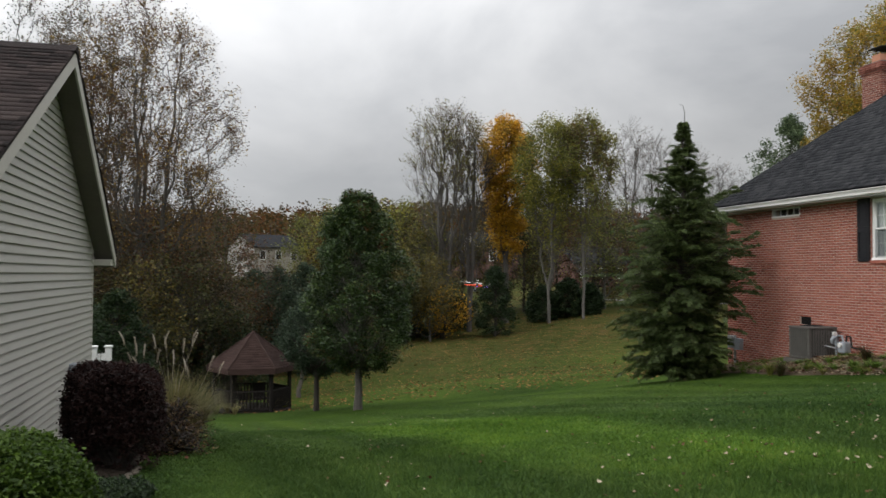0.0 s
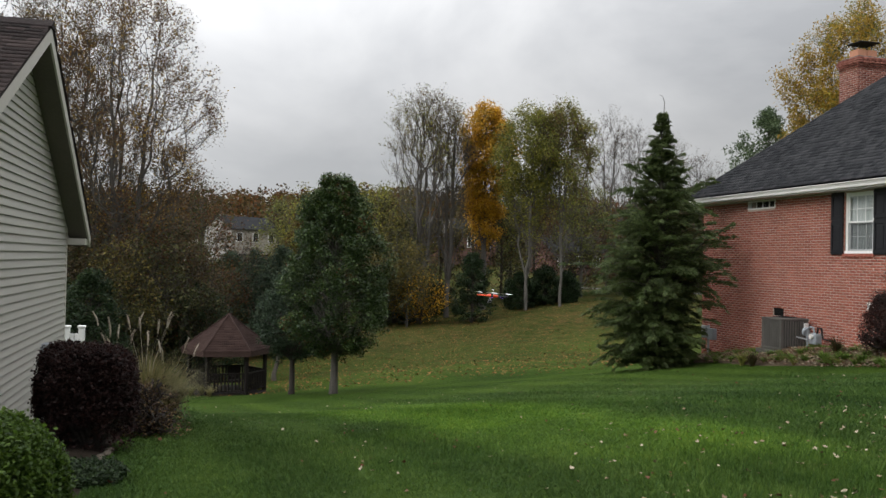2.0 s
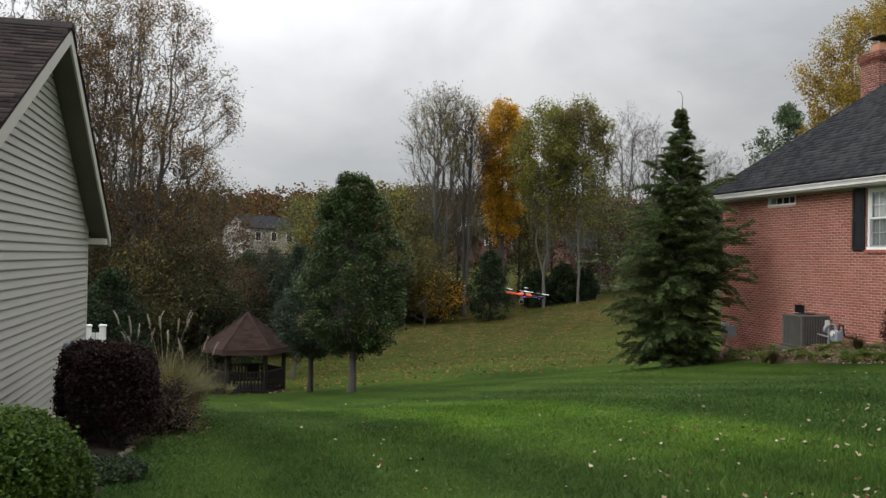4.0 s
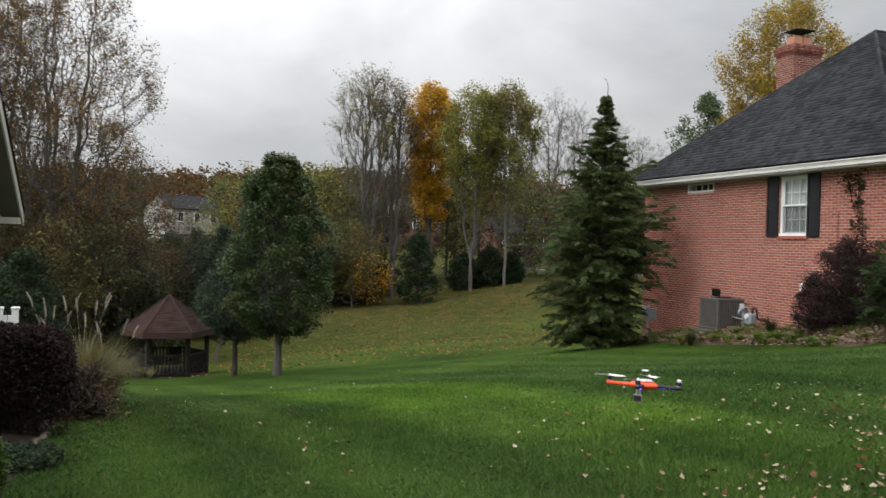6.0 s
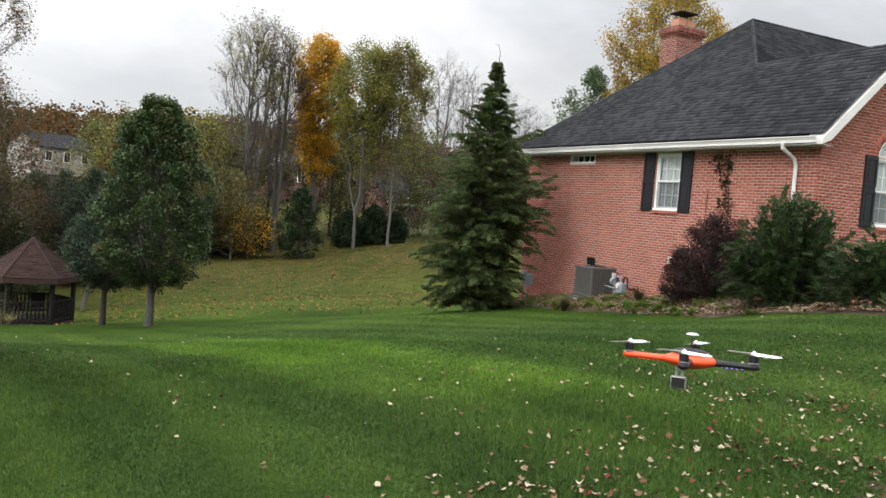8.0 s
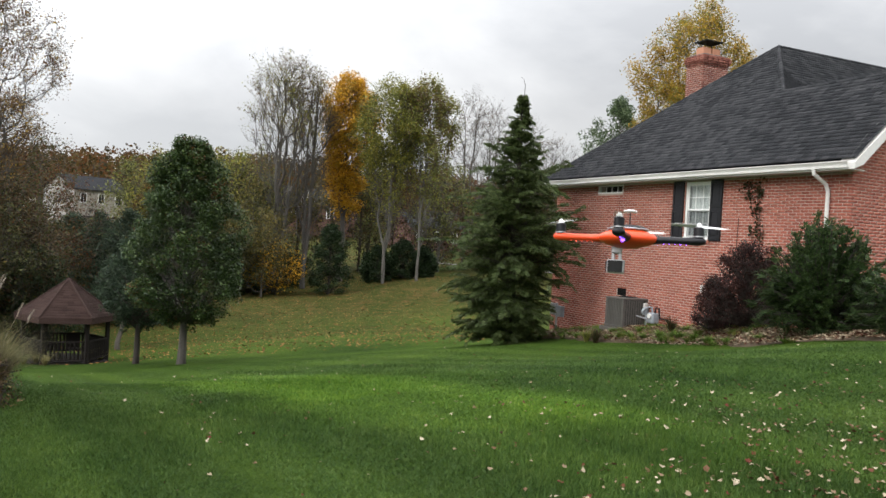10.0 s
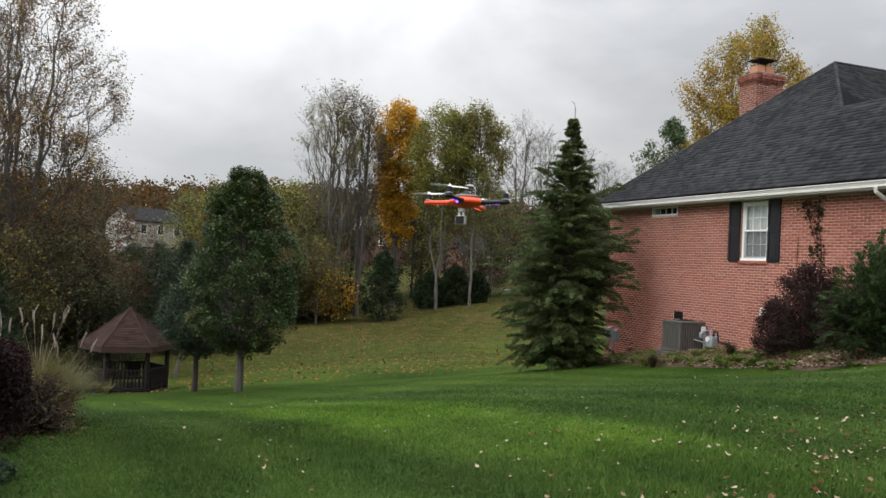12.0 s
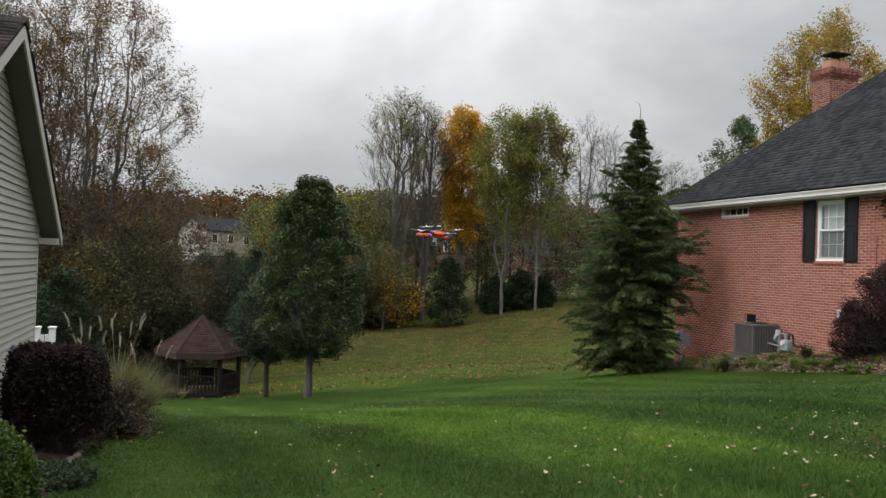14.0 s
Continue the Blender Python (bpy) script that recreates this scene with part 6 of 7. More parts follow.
def yew(az, d, height, radius, seed, label):
    """A loose yew: many rising boughs with short sprays."""
    x, y, z = spot(az, d)
    rng = np.random.default_rng(seed)
    th = empty("yew_shrub", x, y, z, label, "shrub")
    wood, green = Buf(), Buf()
    for k in range(int(185 * height)):
        a, e = rng.uniform(0, 2 * math.pi), math.asin(rng.uniform(-0.05, 1.0))
        R = 1.0 + 0.12 * math.sin(4 * a + seed) * math.cos(e) + rng.normal() * 0.09
        tip = np.array([radius * math.cos(a) * math.cos(e) ** 0.88, radius * math.sin(a) * math.cos(e) ** 0.88, 0.15 + (height - 0.2) * math.sin(e) ** 0.9 if e > 0 else 0.12]) * np.array([R, R, min(R, 1.08)])
        base = np.array([tip[0] * 0.12, tip[1] * 0.12, 0.05 + 0.25 * tip[2]])
        mid = base + (tip - base) * 0.55 + np.array([0, 0, 0.08])
        tube_into(wood, [base, mid, tip], [0.02, 0.012, 0.004], 4)
        axis = (tip - base) / np.linalg.norm(tip - base)
        # flat fronds along the bough, thicker toward its tip
        for j in range(14):
            f = rng.uniform(0.4, 1.0)
            root = base + (tip - base) * f + rng.normal(size=3) * 0.03
            d0 = axis + rng.normal(size=3) * 0.55 + np.array([0, 0, 0.12])
            d0 /= np.linalg.norm(d0)
            w0 = np.cross(d0, [0, 0, 1.0]) + rng.normal(size=3) * 0.25
            w0 /= np.linalg.norm(w0)
            ln = rng.uniform(0.10, 0.21)
            n = 12
            t = np.linspace(0.05, 1, n)[:, None]
            sg = np.where(np.arange(n) % 2 == 0, 1.0, -1.0)[:, None]
            c = root + d0 * ln * t - np.array([0, 0, 0.06]) * t ** 2 + w0 * sg * 0.018
            u = w0 * sg * 0.8 + d0 * 0.8 + rng.normal(size=(n, 3)) * 0.15
            u /= np.linalg.norm(u, axis=1, keepdims=True)
            v = np.cross(u, np.cross(d0, w0))
            l_ = 0.048 * (1.15 - 0.5 * t)
            P = np.stack([c - u * l_ * 0.5, c + v * 0.014, c + u * l_, c - v * 0.014], 1).reshape(-1, 3)
            green.add(P, np.arange(4 * n).reshape(n, 4))
    ob_of(wood, "branch", M_BARK_DARK, th)
    ob_of(green, "needles", M_YEW, th)


yew(49.9, 17.2, 2.1, 1.08, 311, "big loose dark green yew shrub at the house corner")
yew(55.8, 15.6, 1.25, 1.0, 312, "spreading dark green yew shrub before the gable wall")
yew(61.5, 14.6, 1.2, 1.0, 313, "spreading dark green yew shrub before the gable wall")


def tuft(name, x, y, height, spread, n, mat, label, seed, width=0.0045, category="ornamental grass", plumes=0):
    rng = np.random.default_rng(seed)
    z = gz(x, y)
    th = empty(name, x, y, z, label, category)
    b, pl = Buf(), Buf()
    for k in range(n):
        a, f = rng.uniform(0, 2 * math.pi), rng.random()
        out = np.array([math.cos(a), math.sin(a), 0])
        L = height * rng.uniform(0.55, 1.0)
        t = np.linspace(0, 1, 6)
        reach = spread * rng.uniform(0.2, 1.0)
        pts = out * (0.06 * rng.random() + reach * t ** 1.8)[:, None] + np.array([0, 0, 1.0]) * (L * (t - 0.38 * t ** 3 * rng.uniform(0.2, 1.2)))[:, None]
        side = np.cross(out, [0, 0, 1.0]) * width * (1 - t * 0.9)[:, None]
        P = np.stack([pts - side, pts + side], 1).reshape(-1, 3)
        i = np.arange(5) * 2
        b.add(P, np.stack([i, i + 1, i + 3, i + 2], -1))
    ob_of(b, "foliage", mat, th)
    for k in range(plumes):
        a = rng.uniform(0, 2 * math.pi)
        out = np.array([math.cos(a), math.sin(a), 0]) * spread * rng.uniform(0.15, 0.95)
        top = out + np.array([0.05, 0, height * rng.uniform(0.86, 1.12)])
        tube_into(pl, [(0, 0, 0.1), out * 0.4 + np.array([0, 0, height * 0.7]), top], [0.0022, 0.002, 0.0016], 4)
        bend = out / (np.linalg.norm(out) + 1e-6)
        t = np.linspace(0, 1, 7)
        sp = top + bend * (0.07 * t ** 1.5)[:, None] + np.array([0, 0, 0.20]) * t[:, None] - np.array([0, 0, 0.03]) * (t ** 2)[:, None]
        tube_into(pl, sp, 0.010 * np.sin(np.pi * np.clip(t * 0.86 + 0.1, 0, 1)) + 0.002, 6)
        c = np.repeat(sp, 14, 0) + rng.normal(size=(98, 3)) * 0.008
        leaves_into(pl, c, 0.022, rng, aspect=0.25)
    if plumes:
        ob_of(pl, "plumes", M_PLUME, th, "pale feathery seed plumes")
    return th


gx, gy, _ = spot(-3.7, 11.7)
tuft("maiden_grass", gx, gy, 1.22, 0.75, 2000, M_STRAW, "tall straw-coloured maiden grass with pale plumes", 321, plumes=8, width=0.006)
gx, gy, _ = spot(-6.0, 12.2)
tuft("maiden_grass", gx, gy, 1.20, 0.50, 1300, M_STRAW, "tall straw-coloured maiden grass with pale plumes", 322, plumes=6, width=0.006)
gx, gy, _ = spot(-2.4, 13.0)
tuft("maiden_grass", gx, gy, 1.05, 0.75, 1300, M_STRAW, "arching straw-coloured maiden grass", 323, plumes=4, width=0.006)
for k, (az, d) in enumerate(((-1.0, 33.5), (-0.3, 34.0), (2.6, 34.2), (0.2, 32.8), (3.4, 35.0), (-1.8, 33.0))):
    gx, gy, _ = spot(az, d)
    tuft("weed_clump", gx, gy, 0.6 + 0.12 * (k % 3), 0.6, 260, M_STRAW if k % 2 else M_OLIVE, "rough weeds growing round the gazebo", 330 + k, category="weeds")
for k, (az, d, m, h) in enumerate(((56.2, 14.0, M_STRAW, 0.34), (57.6, 13.8, M_STRAW, 0.30), (58.8, 13.4, M_STRAW, 0.34), (36.0, 22.2, M_IVY, 0.5), (35.4, 22.8, M_OLIVE, 0.45), (40.9, 21.0, M_IVY, 0.55), (40.2, 20.8, M_PLANT, 0.28), (41.4, 20.2, M_PLANT, 0.26), (42.4, 19.6, M_PLANT, 0.26), (43.4, 18.8, M_PLANT, 0.24),
                               (38.4, 21.6, M_PLANT, 0.22), (37.6, 22.0, M_PLANT, 0.22), (39.2, 21.2, M_PLANT, 0.2), (46.4, 17.6, M_PLANT, 0.2), (48.0, 16.4, M_PLANT, 0.18))):
    gx, gy, _ = spot(az, d)
    tuft("border_plant", gx, gy, h, 0.34, 130, m, "low strappy green plant in the mulched border" if m is M_PLANT else "faded strappy plant in the mulched border", 350 + k, width=0.014, category="plant")


rng_b = np.random.default_rng(88)
for k in range(150):
    gy = rng_b.uniform(12.8, 22.4)
    gx = float(np.interp(gy, BED_Y, BED_X)) + rng_b.uniform(0.12, 1.5)
    tuft("border_plant", gx, gy, rng_b.uniform(0.1, 0.24), 0.28, 80, M_PLANT if k % 3 else M_OLIVE, "low green plant in the mulched border", 370 + k, width=0.012, category="plant")


# ---- mulched border, bare soil ----
def soil_edge(x):
    """Where the lawn gives way to worn soil, near the camera's feet."""
    return 3.58 - 0.25 * (x - 3.2) + 0.09 * np.sin(x * 4.1) + 0.06 * np.sin(x * 9.7) + 0.04 * np.sin(x * 23.0)


def strip(name, inner, outer, n, lift, mat, label, category):
    """A strip of ground between two curves, laid just above the lawn."""
    rng = np.random.default_rng(5)
    b, m = Buf(), 14
    P = np.zeros((n, m, 3))
    for i in range(n):
        p, q = np.array(inner(i / (n - 1))), np.array(outer(i / (n - 1)))
        for j in range(m):
            x, y = p + (q - p) * j / (m - 1)
            edge = min(j, m - 1 - j) / 3
            P[i, j] = (x, y, gz(x, y) + min(lift, lift * edge) + (rng.normal() * 0.006 if 0 < j < m - 1 else -0.01))
    i = np.arange(n * m).reshape(n, m)
    b.add(P.reshape(-1, 3), np.stack([i[:-1, :-1], i[:-1, 1:], i[1:, 1:], i[1:, :-1]], -1).reshape(-1, 4))
    return tagged(ob_of(b, name, mat, smooth=True), label=label, category=category, kind="structure")


M_MULCH = material("brown_mulch", [(0.030, 0.021, 0.013), (0.075, 0.054, 0.034), (0.14, 0.11, 0.072)], rough=0.95, scale=2.5, fine=26, bump=0.9, bump_scale=35, contrast=0.7)
# left border's mulch, darker than M_MULCH by the brick house
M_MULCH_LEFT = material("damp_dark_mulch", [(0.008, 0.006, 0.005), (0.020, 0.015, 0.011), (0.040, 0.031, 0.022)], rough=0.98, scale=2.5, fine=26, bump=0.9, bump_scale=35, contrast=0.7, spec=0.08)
M_SOIL = material("bare_soil", [(0.022, 0.022, 0.010), (0.048, 0.038, 0.020), (0.080, 0.058, 0.034)], rough=0.98, scale=2.0, fine=30, bump=0.9, bump_scale=40, contrast=0.7, spec=0.08)
strip("mulch_bed", lambda f: (np.interp(5 + 18.5 * f, BED_Y, BED_X), 5 + 18.5 * f), lambda f: (15.2, 5 + 18.5 * f) if 5 + 18.5 * f > 12 else (15.2 + (12 - 5 - 18.5 * f) * 0.3, 5 + 18.5 * f), 90, 0.06, M_MULCH, "brown mulch border along the brick house", "flower bed")
strip("soil_patch", lambda f: (2.6 + 6.4 * f, soil_edge(2.6 + 6.4 * f) - 1.5), lambda f: (2.6 + 6.4 * f, soil_edge(2.6 + 6.4 * f)), 90, 0.006, M_SOIL, "worn bare soil at the lawn's edge", "soil")
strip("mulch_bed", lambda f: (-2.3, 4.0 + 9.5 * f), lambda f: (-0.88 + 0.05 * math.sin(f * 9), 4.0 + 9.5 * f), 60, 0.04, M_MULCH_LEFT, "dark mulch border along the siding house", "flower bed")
M_STONE = material("border_stone", [(0.05, 0.042, 0.032), (0.12, 0.10, 0.076)], rough=0.9, scale=5, fine=50, bump=0.5, per_object=0.3)
random.seed(9)
for k in range(8):
    y = 7.3 + k * 0.24
    x = -0.88 + 0.05 * math.sin((y - 4.0) / 9.5 * 9) + random.uniform(-0.03, 0.03)
    bm = bmesh.new()
    bmesh.ops.create_icosphere(bm, subdivisions=2, radius=1.0)
    for v in bm.verts:
        v.co *= 1 + 0.22 * noise.noise(v.co * 1.4 + Vector((k * 3.1, 0, 0)))
        v.co = Vector((v.co.x * 0.04, v.co.y * 0.075, v.co.z * 0.028))
    s = part("edging_stone", bm, M_STONE, None, smooth=True)
    s.location, s.rotation_euler = (x, y, gz(x, y) + 0.02), (0, 0, random.uniform(-0.4, 0.4))
    tagged(s, label="rough grey-brown stone edging the mulch border", category="stone", group="border edging stones")


# ---- gazebo ----
def gazebo():
    x, y, z = spot(1.3, 35.0)
    g = empty("gazebo", x, y, z, "dark timber hexagonal gazebo with a red-brown shingle roof", "gazebo")
    g.rotation_euler = (0, 0, radians(28))
    R, RR = 1.48, 1.80
    ang = [radians(60 * k + 30 + 0) for k in range(6)]
    part("deck", bm_tube([(0, 0, -0.3), (0, 0, 0.16)], 1.62, 6), M_DARKWOOD, g).rotation_euler = (0, 0, radians(30))
    for a in ang:
        part("post", bm_box(R * math.cos(a) - 0.065, R * math.sin(a) - 0.065, 0.12, R * math.cos(a) + 0.065, R * math.sin(a) + 0.065, 1.95, bevel=0.01), M_DARKWOOD, g)
    bm = bmesh.new()
    ring = [bm.verts.new((RR * math.cos(a), RR * math.sin(a), 1.86)) for a in ang]
    ring2 = [bm.verts.new((RR * math.cos(a), RR * math.sin(a), 1.68)) for a in ang]
    apex = bm.verts.new((0, 0, 3.22))
    for k in range(6):
        bm.faces.new((ring[k], ring[(k + 1) % 6], apex))
        bm.faces.new((ring2[k], ring2[(k + 1) % 6], ring[(k + 1) % 6], ring[k]))
    bm.faces.new(ring2[::-1])
    roof = part("roof", bm, M_SHINGLE_RED, g, "red-brown shingled roof")
    b = Buf()
    for k in range(6):
        p, q = Vector((RR * math.cos(ang[k]), RR * math.sin(ang[k]), 1.87)), Vector((RR * math.cos(ang[(k + 1) % 6]), RR * math.sin(ang[(k + 1) % 6]), 1.87))
        mid, al = (p + q) / 2, (q - p).normalized()
        up = Vector((0, 0, 3.225)) - mid
        L = up.length
        w = (q - p).length
        shingle_field(b, mid, al, up.normalized(), lambda s: (-w / 2 * (1 - s / L), w / 2 * (1 - s / L)), L, exposure=0.13, tab=0.26)
    ob_of(b, "shingles", M_SHINGLE_RED, roof, kind="stuff")
    for a in ang:
        part("hip_cap", bm_tube([(RR * math.cos(a), RR * math.sin(a), 1.89), (0, 0, 3.245)], 0.035, 6), M_SHINGLE_RED, roof)
    part("finial", bm_tube([(0, 0, 3.2), (0, 0, 3.28)], [0.10, 0.04], 8), M_SHINGLE_RED, roof)
    for k in range(6):
        p, q = Vector((R * math.cos(ang[k]), R * math.sin(ang[k]), 0)), Vector((R * math.cos(ang[(k + 1) % 6]), R * math.sin(ang[(k + 1) % 6]), 0))
        part("fascia_beam", bm_tube([p + Vector((0, 0, 1.74)), q + Vector((0, 0, 1.74))], 0.07, 4), M_DARKWOOD, g)
        if k == 1:
            continue
        rail = new("railing")
        rail.parent = g
        for hz in (0.30, 0.98):
            part("rail", bm_tube([p + Vector((0, 0, hz)), q + Vector((0, 0, hz))], 0.04, 4), M_DARKWOOD, rail)
        for i in range(1, 11):
            c = p.lerp(q, i / 11)
            part("baluster", bm_box(c.x - 0.025, c.y - 0.025, 0.30, c.x + 0.025, c.y + 0.025, 0.98), M_DARKWOOD, rail)
    return g


G = gazebo()


def garden_chair(x, y, z, turn):
    c = empty("garden_chair", x, y, z, "dark garden chair inside the gazebo", "chair", "chairs in the gazebo")
    c.rotation_euler = (0, 0, radians(turn))
    part("seat", bm_box(-0.27, -0.25, 0.40, 0.27, 0.25, 0.45, bevel=0.015), M_DARKWOOD, c)
    bk = bm_box(-0.27, 0.22, 0.45, 0.27, 0.27, 1.02, bevel=0.015)
    part("backrest", bk, M_DARKWOOD, c)
    for sx in (-0.24, 0.24):
        for sy in (-0.22, 0.22):
            part("leg", bm_tube([(sx, sy, 0.0), (sx, sy, 0.42)], 0.022, 6), M_DARKWOOD, c)
        part("arm", bm_box(sx - 0.03, -0.25, 0.62, sx + 0.03, 0.25, 0.66, bevel=0.01), M_DARKWOOD, c)


garden_chair(G.location.x + 0.35, G.location.y - 0.2, G.location.z + 0.16, 20)
garden_chair(G.location.x - 0.75, G.location.y + 0.2, G.location.z + 0.16, 70)


# ---- equipment by the brick wall ----
M_MULCH_DARK = material("weathered_pad", [(0.06, 0.055, 0.048), (0.11, 0.10, 0.09)], rough=0.95, scale=4, fine=40)


def air_conditioner():
    x0, x1, y0, y1, z0, z1 = 14.0, 14.82, 18.12, 18.90, -0.44, 0.33
    cx, cy = (x0 + x1) / 2, (y0 + y1) / 2
    a = empty("air_conditioner", cx, cy, z0, "grey louvred air conditioning unit on a dark pad", "air conditioner")
    L = lambda bm: bmesh.ops.translate(bm, verts=bm.verts, vec=(-cx, -cy, -z0)) and bm or bm
    part("pad", L(bm_box(x0 - 0.1, y0 - 0.1, z0 - 0.55, x1 + 0.1, y1 + 0.1, z0 - 0.02, bevel=0.01)), M_MULCH_DARK, a, "weathered dark pad")
    part("core", L(bm_box(x0 + 0.04, y0 + 0.04, z0 + 0.02, x1 - 0.04, y1 - 0.04, z1 - 0.03)), M_DARK, a)
    for px, py in ((x0, y0), (x1 - 0.05, y0), (x0, y1 - 0.05), (x1 - 0.05, y1 - 0.05)):
        part("corner_post", L(bm_box(px, py, z0, px + 0.05, py + 0.05, z1, bevel=0.01)), M_AC, a)
    for k in range(10):
        w = y0 + 0.07 + k * (y1 - y0 - 0.14) / 9
        part("louvre", L(bm_box(x0 + 0.006, w - 0.022, z0 + 0.03, x0 + 0.03, w + 0.022, z1 - 0.02)), M_AC, a)
        w = x0 + 0.07 + k * (x1 - x0 - 0.14) / 9
        part("louvre", L(bm_box(w - 0.022, y0 + 0.006, z0 + 0.03, w + 0.022, y0 + 0.03, z1 - 0.02)), M_AC, a)
    top = L(bm_box(x0 - 0.01, y0 - 0.01, z1 - 0.02, x1 + 0.01, y1 + 0.01, z1 + 0.035, bevel=0.02))
    part("top_cover", top, M_AC, a)
    fan = bmesh.new()
    for r in (0.08, 0.15, 0.22, 0.29):
        bm_tube([(r * math.cos(q * math.pi / 12), r * math.sin(q * math.pi / 12), z1 - z0 + 0.05 + 0.03 * (0.3 - r)) for q in range(25)], 0.006, 5, bm=fan, caps=False)
    part("fan_grille", fan, M_DARK, a)
    part("base_rail", L(bm_box(x0 - 0.005, y0 - 0.005, z0, x1 + 0.005, y1 + 0.005, z0 + 0.05, bevel=0.008)), M_AC, a)
    part("service_box", L(bm_box(x1 - 0.16, y0 - 0.06, z1 - 0.34, x1 - 0.04, y0 - 0.012, z1 - 0.08, bevel=0.01)), M_TRIM, a, "white service box")


air_conditioner()


def gas_meter():
    x, y = 14.55, 17.55
    z = gz(x, y)
    m = empty("gas_meter", x, y, z, "grey gas meter with pipes beside the brick wall", "gas meter")
    bm = bm_box(-0.12, -0.15, 0.14, 0.10, 0.10, 0.42, bevel=0.04)
    part("meter_body", bm, M_GASGREY, m)
    part("dial", bm_tube([(-0.12, -0.03, 0.34), (-0.17, -0.03, 0.34)], 0.06, 12), M_TRIM, m)
    part("regulator", bm_tube([(-0.02, 0.27, 0.42), (-0.02, 0.33, 0.44), (-0.02, 0.36, 0.44)], [0.10, 0.11, 0.05], 14), M_GASGREY, m)
    part("riser_pipe", bm_tube([(0, 0.27, -0.2), (0, 0.27, 0.50), (0, 0.18, 0.56), (0, 0.06, 0.56), (0, 0.02, 0.42)], 0.026, 8), M_GASGREY, m)
    part("outlet_pipe", bm_tube([(0, -0.08, 0.42), (0, -0.10, 0.56), (0, -0.22, 0.56), (0.0, -0.28, 0.30), (0.0, -0.62, 0.28), (0.0, -0.64, 0.0)], 0.024, 8), M_DARK, m)
    part("inlet_pipe", bm_tube([(-0.05, 0.2, 0.24), (-0.1, 0.75, 0.30)], 0.018, 8), M_METAL, m)
    return m


gas_meter()


def service_post():
    x, y = 14.55, 22.15
    z = gz(x, y)
    p = empty("service_post", x, y, z, "grey electrical boxes on a metal post", "electrical box")
    part("post", bm_tube([(0, 0, -0.2), (0, 0, 0.95)], 0.035, 8), M_METAL, p)
    part("box", bm_box(-0.07, -0.33, 0.52, 0.07, -0.04, 0.86, bevel=0.01), M_GASGREY, p)
    part("box", bm_box(-0.06, 0.05, 0.55, 0.06, 0.30, 0.92, bevel=0.01), M_METAL, p)


service_post()


def wall_ivy():
    rng = np.random.default_rng(8)
    th = empty("ivy", 15.0, 14.6, 1.5, "straggling ivy vine clinging to the brick wall", "ivy")
    stem, b = Buf(), Buf()
    path = np.array([(-0.03, -0.12, 0.2), (-0.035, -0.16, 0.7), (-0.03, -0.10, 1.1), (-0.035, 0.0, 1.5), (-0.03, -0.05, 1.95)])
    tube_into(stem, path, np.full(5, 0.008), 5)
    path2 = np.array([(-0.03, 0.05, 1.05), (-0.03, 0.18, 1.35), (-0.03, 0.26, 1.65), (-0.03, 0.36, 1.98)])
    tube_into(stem, path2, np.full(4, 0.007), 5)
    tube_into(stem, [(-0.028, 0.62, -0.6), (-0.03, 0.58, 0.2), (-0.03, 0.56, 1.1)], np.full(3, 0.008), 5)
    for cy, cz, n, s in ((-0.02, 1.80, 70, 0.12), (-0.08, 1.62, 40, 0.09), (0.33, 1.86, 50, 0.09), (0.24, 1.55, 36, 0.08), (-0.04, 1.30, 36, 0.07), (0.08, 1.28, 24, 0.07), (-0.10, 1.02, 14, 0.05), (-0.13, 0.82, 40, 0.10), (0.10, 0.78, 34, 0.09), (-0.12, 0.62, 20, 0.07)):
        n = int(n * 0.6)
        c = np.stack([-0.05 + rng.normal(size=n) * 0.015, cy + rng.normal(size=n) * s, cz + rng.normal(size=n) * s], -1)
        leaves_into(b, c, 0.085, rng, aspect=0.9)
    ob_of(stem, "stem", M_BARK_DARK, th)
    ob_of(b, "leaves", M_IVY, th)


wall_ivy()
ob = part("outlet_box", bm_box(14.93, 16.14, 0.70, 15.0, 16.28, 0.88, bevel=0.01), M_VINYL, None)
tagged(ob, label="small white outlet box on the brick wall", category="outlet box")
ob = part("meter_box", bm_box(-2.24, 12.70, 0.10, -2.12, 12.98, 0.36, bevel=0.015), M_GASGREY, None)
tagged(ob, label="grey utility box on the siding wall", category="utility box")


def vinyl_fence():
    f = empty("vinyl_fence", -2.47, 17.0, -1.24, "white vinyl fence panel behind the siding house", "fence")
    for px in (-0.08, 0.18):
        post = part("post", bm_box(px - 0.055, -0.055, -0.9, px + 0.055, 0.055, 1.47, bevel=0.01), M_WHITE_PLASTIC, f)
        part("post_cap", bm_box(px - 0.07, -0.07, 1.47, px + 0.07, 0.07, 1.51, bevel=0.012), M_WHITE_PLASTIC, post)
    for px in (-0.02, 0.055):
        part("picket", bm_box(px, -0.02, 0.1, px + 0.065, 0.0, 1.36, bevel=0.004), M_WHITE_PLASTIC, f)
    for pz in (0.3, 1.05):
        part("rail", bm_box(-0.025, 0.001, pz, 0.125, 0.04, pz + 0.08), M_WHITE_PLASTIC, f)


vinyl_fence()


